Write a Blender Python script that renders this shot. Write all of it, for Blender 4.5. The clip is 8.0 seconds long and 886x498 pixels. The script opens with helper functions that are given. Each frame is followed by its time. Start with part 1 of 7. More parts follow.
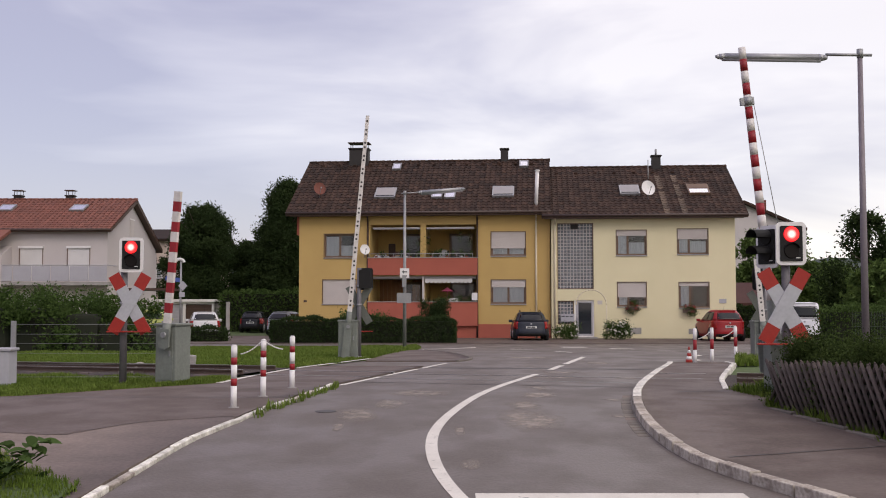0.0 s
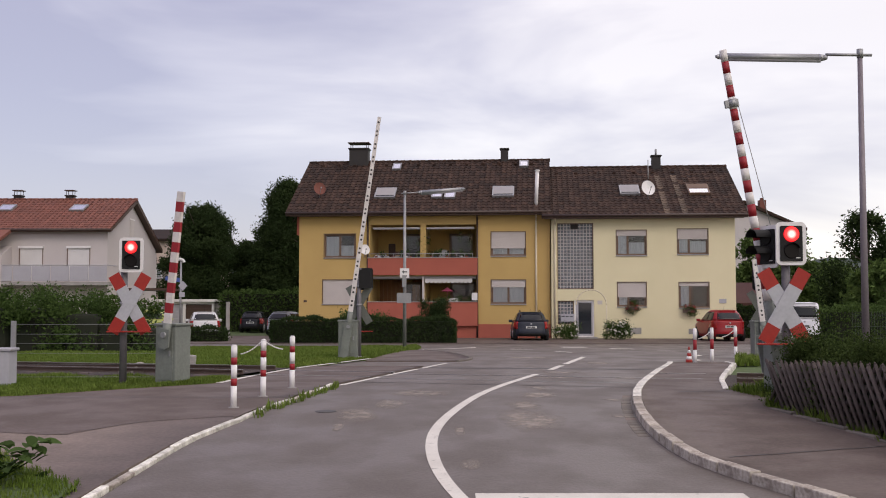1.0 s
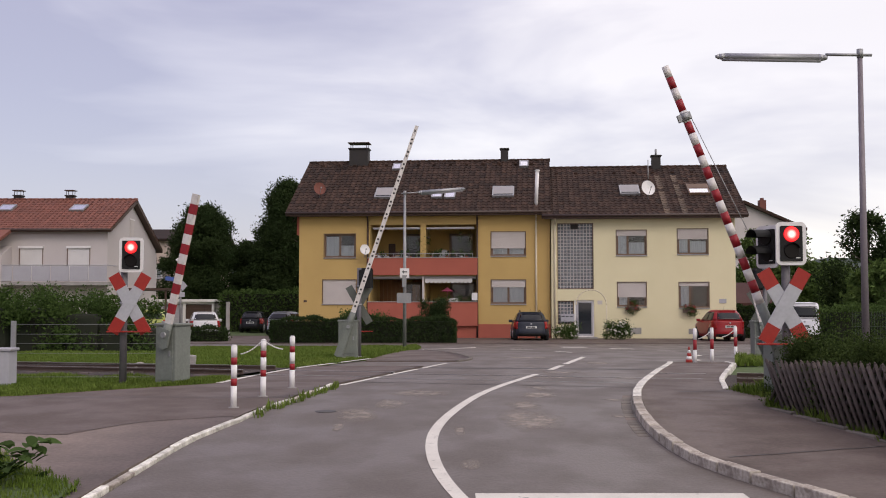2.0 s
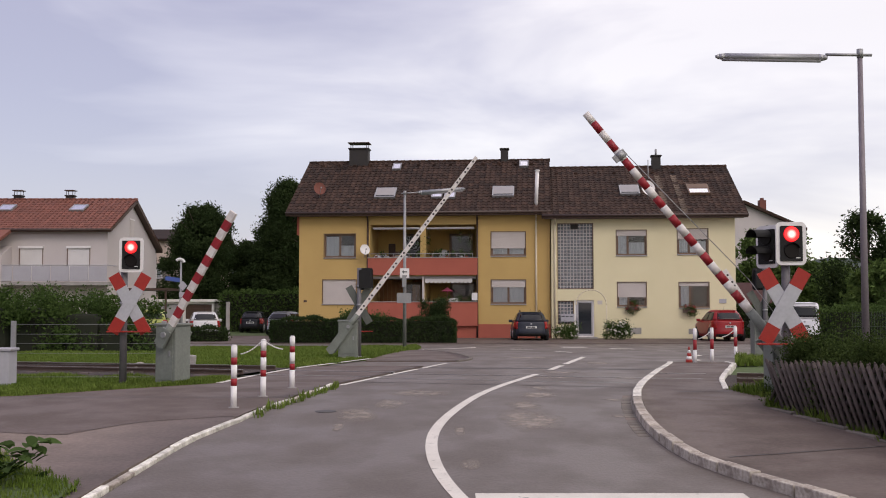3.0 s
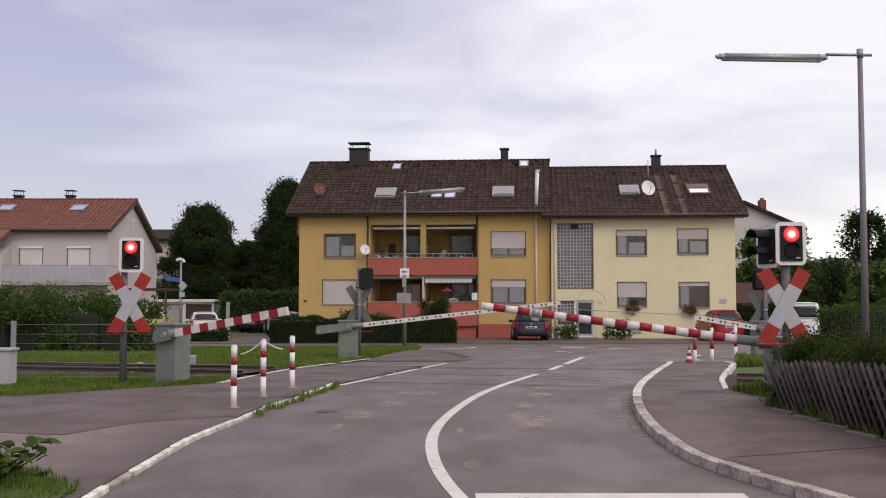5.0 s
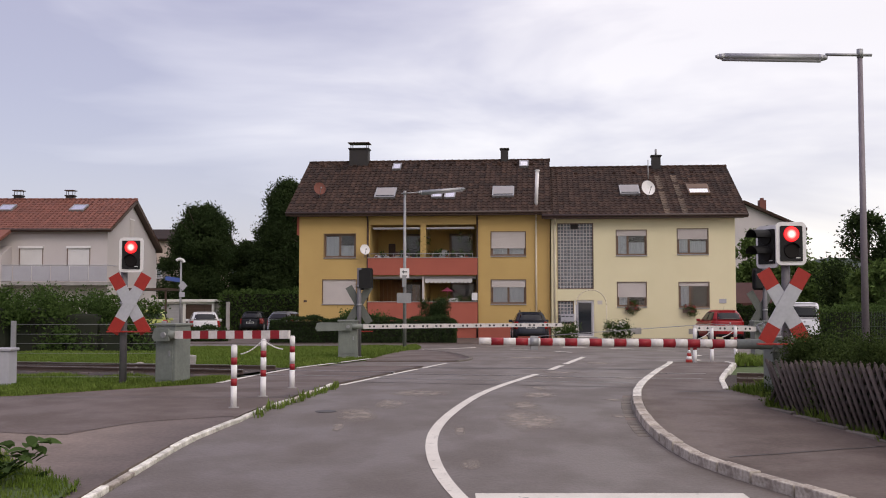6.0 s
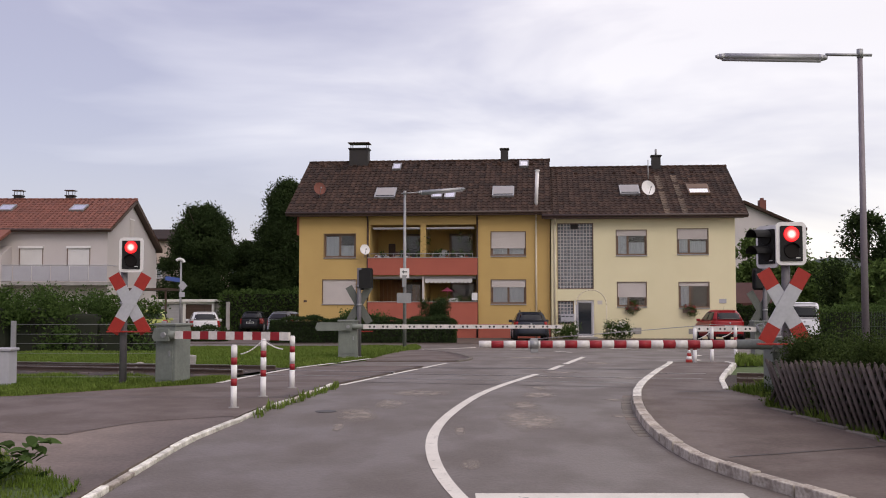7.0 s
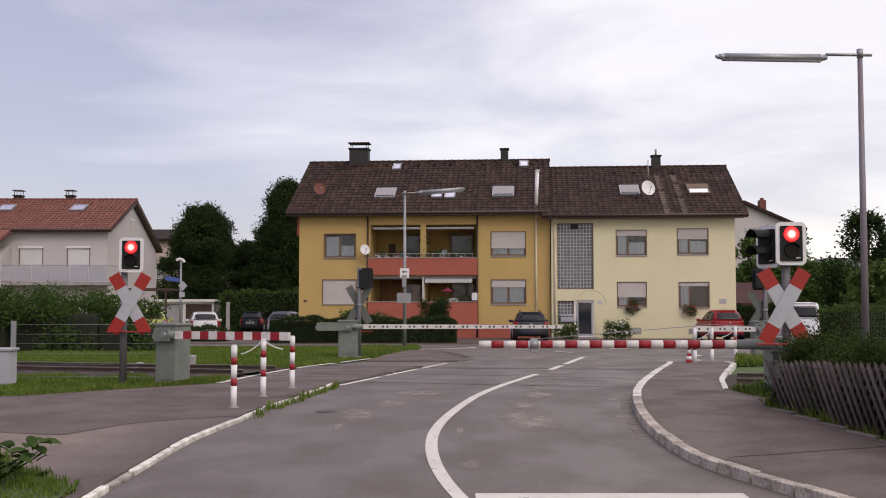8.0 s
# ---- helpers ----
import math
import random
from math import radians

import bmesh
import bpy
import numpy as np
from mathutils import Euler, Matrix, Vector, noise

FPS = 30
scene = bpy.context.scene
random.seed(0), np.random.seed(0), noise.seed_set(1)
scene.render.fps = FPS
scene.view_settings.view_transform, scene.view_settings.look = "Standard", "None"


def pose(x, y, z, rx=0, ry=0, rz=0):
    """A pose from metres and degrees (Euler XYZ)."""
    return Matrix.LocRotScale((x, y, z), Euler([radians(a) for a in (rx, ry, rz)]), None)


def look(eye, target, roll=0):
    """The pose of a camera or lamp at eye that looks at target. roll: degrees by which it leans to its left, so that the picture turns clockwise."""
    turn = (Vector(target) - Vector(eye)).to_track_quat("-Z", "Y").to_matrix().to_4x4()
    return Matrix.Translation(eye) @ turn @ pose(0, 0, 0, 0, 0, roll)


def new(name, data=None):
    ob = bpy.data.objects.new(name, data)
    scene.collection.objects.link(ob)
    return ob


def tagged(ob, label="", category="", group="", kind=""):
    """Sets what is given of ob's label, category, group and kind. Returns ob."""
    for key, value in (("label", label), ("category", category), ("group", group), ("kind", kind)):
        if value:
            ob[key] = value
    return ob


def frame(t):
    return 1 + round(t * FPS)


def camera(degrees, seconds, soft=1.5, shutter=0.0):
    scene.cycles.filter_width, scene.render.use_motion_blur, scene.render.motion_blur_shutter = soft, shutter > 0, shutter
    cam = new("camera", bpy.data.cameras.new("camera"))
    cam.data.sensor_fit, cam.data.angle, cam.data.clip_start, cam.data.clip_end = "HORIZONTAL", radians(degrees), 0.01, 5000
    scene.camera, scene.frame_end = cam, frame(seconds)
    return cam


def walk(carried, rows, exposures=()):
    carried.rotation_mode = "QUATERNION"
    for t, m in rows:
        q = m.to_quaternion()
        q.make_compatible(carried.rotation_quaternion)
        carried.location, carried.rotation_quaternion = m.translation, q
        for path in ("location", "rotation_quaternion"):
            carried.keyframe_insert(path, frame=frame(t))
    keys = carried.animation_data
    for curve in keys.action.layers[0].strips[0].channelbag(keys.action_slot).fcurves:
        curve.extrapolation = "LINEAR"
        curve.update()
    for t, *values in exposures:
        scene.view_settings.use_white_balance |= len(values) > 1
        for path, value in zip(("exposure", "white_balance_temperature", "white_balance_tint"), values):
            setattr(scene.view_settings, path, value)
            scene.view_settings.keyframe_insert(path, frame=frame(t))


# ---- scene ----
EYE = (0.0, 0.0, 1.6)
cam = camera(44.85, 8.0, soft=1.05)
CAM_POSE = pose(*EYE, 93.133, 0, 0)
walk(cam, [(0.0, CAM_POSE), (8.0, CAM_POSE)], exposures=[(0.0, 0.0, 7150, 11), (8.0, 0.0, 7150, 11)])

# ---- world and light: an overcast afternoon ----
SUN_ELEVATION, SUN_AZIMUTH = 40.0, 28.0


def build_world():
    w = bpy.data.worlds.new("overcast_sky")
    scene.world = w
    w.use_nodes = True
    nt = w.node_tree
    nt.nodes.clear()
    N, L = nt.nodes.new, nt.links.new
    out = N("ShaderNodeOutputWorld")
    sky = N("ShaderNodeTexSky")
    sky.sky_type = "NISHITA"
    sky.sun_disc = False
    sky.sun_elevation, sky.sun_rotation = radians(SUN_ELEVATION), radians(180 - SUN_AZIMUTH)
    clear = N("ShaderNodeBackground")
    clear.inputs["Strength"].default_value = 0.05
    L(sky.outputs[0], clear.inputs["Color"])
    tc = N("ShaderNodeTexCoord")
    # layered cloud, flattened towards the horizon
    mp = N("ShaderNodeMapping")
    mp.inputs["Scale"].default_value = (2.2, 2.2, 9.0)
    mp.inputs["Location"].default_value = (0.35, 0.1, 0.2)
    L(tc.outputs["Generated"], mp.inputs["Vector"])
    n1 = N("ShaderNodeTexNoise")
    n1.inputs["Scale"].default_value = 1.1
    n1.inputs["Detail"].default_value = 5.0
    n1.inputs["Roughness"].default_value = 0.52
    n1.inputs["Distortion"].default_value = 0.35
    L(mp.outputs[0], n1.inputs["Vector"])
    sep = N("ShaderNodeSeparateXYZ")
    L(tc.outputs["Generated"], sep.inputs[0])
    # thinner, brighter cloud towards the sun's side (east, +x)
    side = N("ShaderNodeMapRange")
    side.inputs["From Min"].default_value, side.inputs["From Max"].default_value = -0.45, 0.4
    side.inputs["To Min"].default_value, side.inputs["To Max"].default_value = -0.2, 0.22
    L(sep.outputs["X"], side.inputs["Value"])
    add = N("ShaderNodeMath")
    L(n1.outputs[0], add.inputs[0]), L(side.outputs[0], add.inputs[1])
    # a heavier bank of cloud low on the other side
    low, west, bank = N("ShaderNodeMapRange"), N("ShaderNodeMapRange"), N("ShaderNodeMath")
    low.inputs["From Min"].default_value, low.inputs["From Max"].default_value = 0.06, 0.24
    low.inputs["To Min"].default_value, low.inputs["To Max"].default_value = 1.0, 0.0
    west.inputs["From Min"].default_value, west.inputs["From Max"].default_value = -0.3, 0.12
    west.inputs["To Min"].default_value, west.inputs["To Max"].default_value = -0.2, 0.0
    L(sep.outputs["Z"], low.inputs["Value"]), L(sep.outputs["X"], west.inputs["Value"])
    bank.operation = "MULTIPLY_ADD"
    L(low.outputs[0], bank.inputs[0]), L(west.outputs[0], bank.inputs[1]), L(add.outputs[0], bank.inputs[2])
    ramp = N("ShaderNodeValToRGB")
    e = ramp.color_ramp.elements
    e[0].position, e[0].color = 0.31, (0.36, 0.335, 0.48, 1)
    e[1].position, e[1].color = 0.69, (0.86, 0.83, 0.90, 1)
    m = e.new(0.5)
    m.color = (0.56, 0.535, 0.66, 1)
    L(bank.outputs[0], ramp.inputs[0])
    # an overcast sky is about three times brighter overhead than at the horizon
    lift = N("ShaderNodeMapRange")
    lift.inputs["From Min"].default_value, lift.inputs["From Max"].default_value = 0.25, 0.95
    lift.inputs["To Min"].default_value, lift.inputs["To Max"].default_value = 0.92, 1.7
    L(sep.outputs["Z"], lift.inputs["Value"])
    cloud = N("ShaderNodeBackground")
    L(ramp.outputs[0], cloud.inputs["Color"]), L(lift.outputs[0], cloud.inputs["Strength"])
    mix = N("ShaderNodeAddShader")
    L(clear.outputs[0], mix.inputs[0]), L(cloud.outputs[0], mix.inputs[1])
    L(mix.outputs[0], out.inputs["Surface"])


build_world()
sun = new("sun", bpy.data.lights.new("sun", "SUN"))
sun.data.energy, sun.data.angle, sun.data.color = 0.75, radians(30), (1.0, 0.96, 0.9)
_e, _a = radians(SUN_ELEVATION), radians(SUN_AZIMUTH)
sun.matrix_world = look((math.sin(_a) * math.cos(_e) * 60, math.cos(_a) * math.cos(_e) * -60, math.sin(_e) * 60), (0, 0, 0))

# ---- materials ----
def mat(name, col, col2=None, rough=0.7, metal=0.0, grain=30.0, broad=1.2, bump=0.15, depth=0.01, spec=0.5, vary=0.0,
        wet=None, stretch=(1, 1, 1), emit=None, mixlo=0.35, mixhi=0.7):
    """A procedural surface: two colours mixed by broad stains and fine grain, with fine relief."""
    m = bpy.data.materials.new(name)
    m.use_nodes = True
    nt = m.node_tree
    N, L = nt.nodes.new, nt.links.new
    b = nt.nodes["Principled BSDF"]
    b.inputs["Roughness"].default_value, b.inputs["Metallic"].default_value = rough, metal
    b.inputs["Specular IOR Level"].default_value = spec
    col2 = col2 or tuple(c * 0.7 for c in col)
    tc = N("ShaderNodeTexCoord")
    mp = N("ShaderNodeMapping")
    mp.inputs["Scale"].default_value = stretch
    L(tc.outputs["Object"], mp.inputs["Vector"])
    big, fine = N("ShaderNodeTexNoise"), N("ShaderNodeTexNoise")
    for n, s, d in ((big, broad, 5), (fine, grain, 3)):
        n.inputs["Scale"].default_value, n.inputs["Detail"].default_value = s, d
        L(mp.outputs[0], n.inputs["Vector"])
    mul = N("ShaderNodeMath")
    mul.operation = "MULTIPLY_ADD"
    mul.inputs[1].default_value = 0.45
    L(fine.outputs[0], mul.inputs[0])
    half = N("ShaderNodeMath")
    half.operation = "MULTIPLY"
    half.inputs[1].default_value = 0.55
    L(big.outputs[0], half.inputs[0]), L(half.outputs[0], mul.inputs[2])
    rg = N("ShaderNodeMapRange")
    rg.inputs["From Min"].default_value, rg.inputs["From Max"].default_value = mixlo, mixhi
    L(mul.outputs[0], rg.inputs["Value"])
    mx = N("ShaderNodeMix")
    mx.data_type = "RGBA"
    mx.inputs["A"].default_value, mx.inputs["B"].default_value = (*col, 1), (*col2, 1)
    L(rg.outputs[0], mx.inputs["Factor"])
    last = mx.outputs["Result"]
    if vary:
        info, hsv, vr = N("ShaderNodeObjectInfo"), N("ShaderNodeHueSaturation"), N("ShaderNodeMapRange")
        isl = N("ShaderNodeNewGeometry")
        ad = N("ShaderNodeMath")
        L(info.outputs["Random"], ad.inputs[0]), L(isl.outputs["Random Per Island"], ad.inputs[1])
        fr = N("ShaderNodeMath")
        fr.operation = "FRACT"
        L(ad.outputs[0], fr.inputs[0])
        vr.inputs["To Min"].default_value, vr.inputs["To Max"].default_value = 1 - vary, 1 + vary
        L(fr.outputs[0], vr.inputs["Value"]), L(vr.outputs[0], hsv.inputs["Value"])
        L(last, hsv.inputs["Color"])
        last = hsv.outputs[0]
    L(last, b.inputs["Base Color"])
    if wet:
        wr = N("ShaderNodeMapRange")
        wr.inputs["From Min"].default_value, wr.inputs["From Max"].default_value = 0.4, 0.62
        wr.inputs["To Min"].default_value, wr.inputs["To Max"].default_value = wet, rough
        L(big.outputs[0], wr.inputs["Value"]), L(wr.outputs[0], b.inputs["Roughness"])
    if bump:
        bp = N("ShaderNodeBump")
        bp.inputs["Strength"].default_value, bp.inputs["Distance"].default_value = bump, depth
        L(fine.outputs[0], bp.inputs["Height"]), L(bp.outputs[0], b.inputs["Normal"])
    if emit:
        b.inputs["Emission Color"].default_value, b.inputs["Emission Strength"].default_value = (*emit[0], 1), emit[1]
    return m


def glass_mat(name, col, rough=0.05):
    m = bpy.data.materials.new(name)
    m.use_nodes = True
    b = m.node_tree.nodes["Principled BSDF"]
    b.inputs["Base Color"].default_value = (*col, 1)
    b.inputs["Roughness"].default_value = rough
    b.inputs["Specular IOR Level"].default_value = 0.6
    return m


def pane_mat(name):
    """Clear double glazing: looks through, mirrors a part."""
    m = bpy.data.materials.new(name)
    m.use_nodes = True
    nt = m.node_tree
    N, L = nt.nodes.new, nt.links.new
    fr, tr, gl, mx = N("ShaderNodeFresnel"), N("ShaderNodeBsdfTransparent"), N("ShaderNodeBsdfGlossy"), N("ShaderNodeMixShader")
    fr.inputs["IOR"].default_value = 1.52
    tr.inputs["Color"].default_value = (0.96, 0.98, 0.98, 1)
    gl.inputs["Roughness"].default_value = 0.03
    L(fr.outputs[0], mx.inputs[0]), L(tr.outputs[0], mx.inputs[1]), L(gl.outputs[0], mx.inputs[2])
    L(mx.outputs[0], nt.nodes["Material Output"].inputs["Surface"])
    return m


def leaf_mat(name, dark, light, trans=0.25):
    m = mat(name, dark, light, rough=0.8, grain=3.0, broad=0.5, bump=0, vary=0.3, spec=0.06)
    nt = m.node_tree
    b = nt.nodes["Principled BSDF"]
    tr = nt.nodes.new("ShaderNodeBsdfTranslucent")
    ms = nt.nodes.new("ShaderNodeMixShader")
    ms.inputs[0].default_value = trans
    src = b.inputs["Base Color"].links[0].from_socket
    nt.links.new(src, tr.inputs[0])
    nt.links.new(b.outputs[0], ms.inputs[1]), nt.links.new(tr.outputs[0], ms.inputs[2])
    nt.links.new(ms.outputs[0], nt.nodes["Material Output"].inputs["Surface"])
    return m


M = dict(
    asphalt=mat("asphalt", (0.138, 0.112, 0.095), (0.091, 0.073, 0.061), rough=0.7, grain=26, broad=0.9, bump=0.6, depth=0.01, wet=0.48, stretch=(1.2, 0.8, 1), mixlo=0.33, mixhi=0.67),
    asphalt_old=mat("asphalt_worn", (0.125, 0.090, 0.074), (0.072, 0.051, 0.041), rough=0.85, grain=22, broad=1.3, bump=0.6, depth=0.01, wet=0.65, mixlo=0.34, mixhi=0.66),
    asphalt_pale=mat("asphalt_bleached", (0.225, 0.172, 0.143), (0.13, 0.098, 0.08), rough=0.88, grain=22, broad=1.6, bump=0.6, depth=0.01, mixlo=0.33, mixhi=0.67),
    patch=mat("asphalt_light", (0.34, 0.29, 0.245), (0.22, 0.185, 0.155), rough=0.8, grain=70, broad=2.5, bump=0.35, depth=0.006),
    seam=mat("tar_seam", (0.035, 0.032, 0.032), (0.055, 0.05, 0.05), rough=0.6, grain=40),
    paint=mat("road_paint", (0.68, 0.64, 0.57), (0.52, 0.48, 0.42), rough=0.6, grain=60, broad=3, bump=0.2, depth=0.004),
    kerb=mat("kerb_granite", (0.52, 0.47, 0.40), (0.24, 0.20, 0.165), rough=0.85, grain=28, broad=5, bump=0.8, depth=0.015, vary=0.25, mixlo=0.36, mixhi=0.62),
    sett=mat("sett_stone", (0.17, 0.145, 0.12), (0.10, 0.085, 0.07), rough=0.85, grain=50, broad=4, bump=0.4, vary=0.2),
    kerb_paint=mat("kerb_painted", (0.75, 0.72, 0.64), (0.42, 0.39, 0.34), rough=0.7, grain=30, broad=6, bump=0.4, vary=0.22, mixlo=0.42, mixhi=0.62),
    soil=mat("soil_grass", (0.065, 0.105, 0.024), (0.055, 0.075, 0.024), rough=0.95, grain=25, broad=0.5, bump=0.5, depth=0.03),
    ballast=mat("ballast", (0.055, 0.040, 0.033), (0.028, 0.021, 0.018), rough=0.95, grain=18, broad=1.5, bump=0.9, depth=0.05),
    rail=mat("rail_steel", (0.12, 0.085, 0.07), (0.07, 0.045, 0.035), rough=0.6, metal=0.5, grain=30),
    railtop=mat("rail_head", (0.42, 0.40, 0.39), (0.3, 0.28, 0.27), rough=0.3, metal=0.9, grain=30, bump=0.05),
    galv=mat("galvanised_steel", (0.34, 0.34, 0.34), (0.24, 0.24, 0.245), rough=0.5, metal=0.55, grain=35, broad=4, bump=0.08),
    greygreen=mat("grey_green_paint", (0.19, 0.205, 0.18), (0.12, 0.134, 0.116), rough=0.55, grain=25, broad=2.5, bump=0.1),
    sign_back=mat("sign_back_paint", (0.12, 0.128, 0.112), (0.08, 0.086, 0.076), rough=0.6, grain=25, broad=3, bump=0.08),
    darkpaint=mat("black_plastic", (0.011, 0.011, 0.011), (0.017, 0.016, 0.016), rough=0.65, grain=30, bump=0.05, spec=0.25),
    white=mat("white_enamel", (0.78, 0.76, 0.75), (0.66, 0.63, 0.62), rough=0.4, grain=25, broad=3, bump=0.04),
    arm_white=mat("white_arm_paint", (0.70, 0.66, 0.63), (0.50, 0.46, 0.43), rough=0.45, grain=20, broad=4, bump=0.06),
    arm_red=mat("red_arm_paint", (0.32, 0.017, 0.024), (0.21, 0.014, 0.02), spec=0.35, rough=0.45, grain=20, broad=4, bump=0.06),
    red_sign=mat("red_sign_enamel", (0.36, 0.028, 0.02), (0.27, 0.025, 0.018), spec=0.3, rough=0.45, grain=20, bump=0.04),
    white_sign=mat("white_sign_enamel", (0.45, 0.45, 0.475), (0.35, 0.35, 0.37), rough=0.4, grain=20, broad=3, bump=0.04),
    post_grey=mat("dull_grey_steel", (0.155, 0.145, 0.155), (0.10, 0.093, 0.10), rough=0.55, metal=0.2, grain=35, broad=4, bump=0.08),
    lamp_steel=mat("weathered_lamp_steel", (0.235, 0.20, 0.22), (0.165, 0.14, 0.155), rough=0.6, metal=0.25, grain=30, broad=3, bump=0.08),
    garage_tile=mat("dark_red_tile", (0.07, 0.022, 0.018), (0.045, 0.016, 0.014), rough=0.8, grain=12, broad=0.8, bump=0.3),
    lamp_red=mat("lit_red_lens", (0.6, 0.02, 0.02), rough=0.2, bump=0, emit=((1.0, 0.02, 0.03), 1.3)),
    lens_off=mat("dark_lens", (0.008, 0.005, 0.004), rough=0.5, bump=0, spec=0.2),
    yellow_wall=mat("yellow_render", (0.53, 0.36, 0.135), (0.455, 0.305, 0.112), rough=0.9, grain=60, broad=0.7, bump=0.25, depth=0.008),
    cream_wall=mat("cream_render", (0.73, 0.66, 0.44), (0.67, 0.60, 0.385), rough=0.9, grain=60, broad=0.6, bump=0.25, depth=0.008),
    white_wall=mat("white_render", (0.55, 0.505, 0.495), (0.48, 0.435, 0.425), rough=0.9, grain=50, broad=0.6, bump=0.2),
    beige_wall=mat("beige_render", (0.60, 0.48, 0.41), (0.52, 0.42, 0.36), rough=0.9, grain=50, broad=0.6, bump=0.2),
    red_wall=mat("red_parapet_render", (0.40, 0.105, 0.07), (0.33, 0.085, 0.058), rough=0.85, grain=60, broad=0.9, bump=0.2),
    roof=mat("brown_roof_tile", (0.054, 0.029, 0.020), (0.018, 0.0105, 0.008), rough=0.85, grain=9, broad=0.7, bump=0.3, depth=0.01, vary=0.42, spec=0.25),
    roof_red=mat("red_roof_tile", (0.19, 0.064, 0.042), (0.125, 0.043, 0.03), rough=0.8, grain=12, broad=0.8, bump=0.3, vary=0.18),
    brown=mat("brown_wood", (0.085, 0.045, 0.03), (0.05, 0.028, 0.02), rough=0.6, grain=30, stretch=(1, 1, 6)),
    frame_brown=mat("brown_window_frame", (0.16, 0.095, 0.06), (0.11, 0.065, 0.042), rough=0.5, grain=30),
    door_wood=mat("warm_wood", (0.30, 0.13, 0.04), (0.2, 0.085, 0.03), rough=0.6, grain=25, stretch=(5, 5, 1)),
    shutter=mat("roller_shutter", (0.56, 0.51, 0.48), (0.48, 0.43, 0.41), rough=0.6, grain=25, bump=0.05),
    blind_white=mat("white_blind", (0.7, 0.68, 0.67), (0.6, 0.58, 0.57), rough=0.7, grain=25, bump=0.05),
    glass=glass_mat("window_glass", (0.02, 0.024, 0.03)),
    pane=pane_mat("clear_pane"),
    block=mat("glass_block", (0.15, 0.165, 0.18), (0.085, 0.095, 0.11), rough=0.12, grain=9, broad=2, bump=0.4, vary=0.3),
    curtain=mat("net_curtain", (0.66, 0.66, 0.68), (0.5, 0.5, 0.53), rough=0.9, grain=14, broad=3, stretch=(6, 6, 1)),
    # near-black: the shade of unlit insides put into the colour
    dark=mat("inside_shade", (0.02, 0.018, 0.016), (0.03, 0.026, 0.022), rough=0.9),
    zinc=mat("zinc_sheet", (0.36, 0.36, 0.37), (0.27, 0.27, 0.28), rough=0.45, metal=0.6, grain=20),
    pipe_brown=mat("brown_pipe", (0.055, 0.03, 0.022), (0.04, 0.022, 0.018), rough=0.5),
    pipe_cream=mat("pale_pipe", (0.66, 0.58, 0.42), (0.58, 0.5, 0.36), rough=0.5),
    concrete=mat("concrete", (0.36, 0.34, 0.32), (0.24, 0.225, 0.21), rough=0.9, grain=40, broad=2, bump=0.3),
    timber=mat("weathered_paling", (0.105, 0.08, 0.068), (0.04, 0.03, 0.026), rough=0.9, grain=22, broad=3, bump=0.5, depth=0.008, stretch=(4, 4, 0.6), vary=0.25),
    bark=mat("bark", (0.085, 0.06, 0.045), (0.045, 0.034, 0.028), rough=0.95, grain=14, bump=0.7, depth=0.03, stretch=(3, 3, 0.7)),
    leaf_dark=leaf_mat("leaf_dark", (0.021, 0.037, 0.013), (0.042, 0.064, 0.022)),
    leaf_mid=leaf_mat("leaf_mid", (0.045, 0.078, 0.022), (0.07, 0.11, 0.03)),
    leaf_fresh=leaf_mat("leaf_fresh", (0.07, 0.115, 0.034), (0.11, 0.16, 0.046)),
    leaf_light=leaf_mat("leaf_light", (0.03, 0.049, 0.014), (0.06, 0.085, 0.023)),
    grass=leaf_mat("grass_blade", (0.10, 0.155, 0.028), (0.155, 0.20, 0.045), 0.3),
    hill=mat("far_wood", (0.05, 0.07, 0.055), (0.035, 0.05, 0.042), rough=1.0, grain=0.05, broad=0.01, bump=0),
    tyre=mat("rubber", (0.018, 0.018, 0.018), (0.026, 0.025, 0.024), rough=0.85, grain=40),
    rim=mat("alloy_rim", (0.4, 0.4, 0.41), (0.3, 0.3, 0.31), rough=0.35, metal=0.7, bump=0.03),
    car_glass=mat("car_glass", (0.010, 0.011, 0.013), rough=0.06, bump=0, spec=0.35),
    tail=mat("tail_lamp", (0.35, 0.015, 0.015), (0.25, 0.01, 0.01), rough=0.15, bump=0),
    plate=mat("number_plate", (0.7, 0.7, 0.68), rough=0.4, bump=0),
    ink=mat("dark_print", (0.03, 0.03, 0.035), rough=0.5, bump=0),
    blue=mat("blue_sign", (0.06, 0.11, 0.36), (0.05, 0.09, 0.3), rough=0.4, bump=0),
    pink=mat("pink_flower", (0.6, 0.12, 0.22), (0.45, 0.06, 0.13), rough=0.7, vary=0.2),
    white_flower=mat("white_flower", (0.75, 0.72, 0.66), (0.6, 0.58, 0.5), rough=0.7, vary=0.1),
    red_flower=mat("red_flower", (0.4, 0.03, 0.04), (0.3, 0.02, 0.03), rough=0.7, vary=0.2),
    rope=mat("white_chain_plastic", (0.72, 0.7, 0.66), rough=0.5, bump=0.05),
    panel_grey=mat("grey_balcony_panel", (0.40, 0.39, 0.42), (0.34, 0.33, 0.36), rough=0.6, grain=12, bump=0.05),
    brick_red=mat("chimney_brick", (0.20, 0.07, 0.05), (0.13, 0.05, 0.04), rough=0.9, grain=14, bump=0.3),
    chimney=mat("slate_clad", (0.018, 0.015, 0.014), (0.03, 0.025, 0.023), rough=0.7, grain=14, bump=0.3),
)



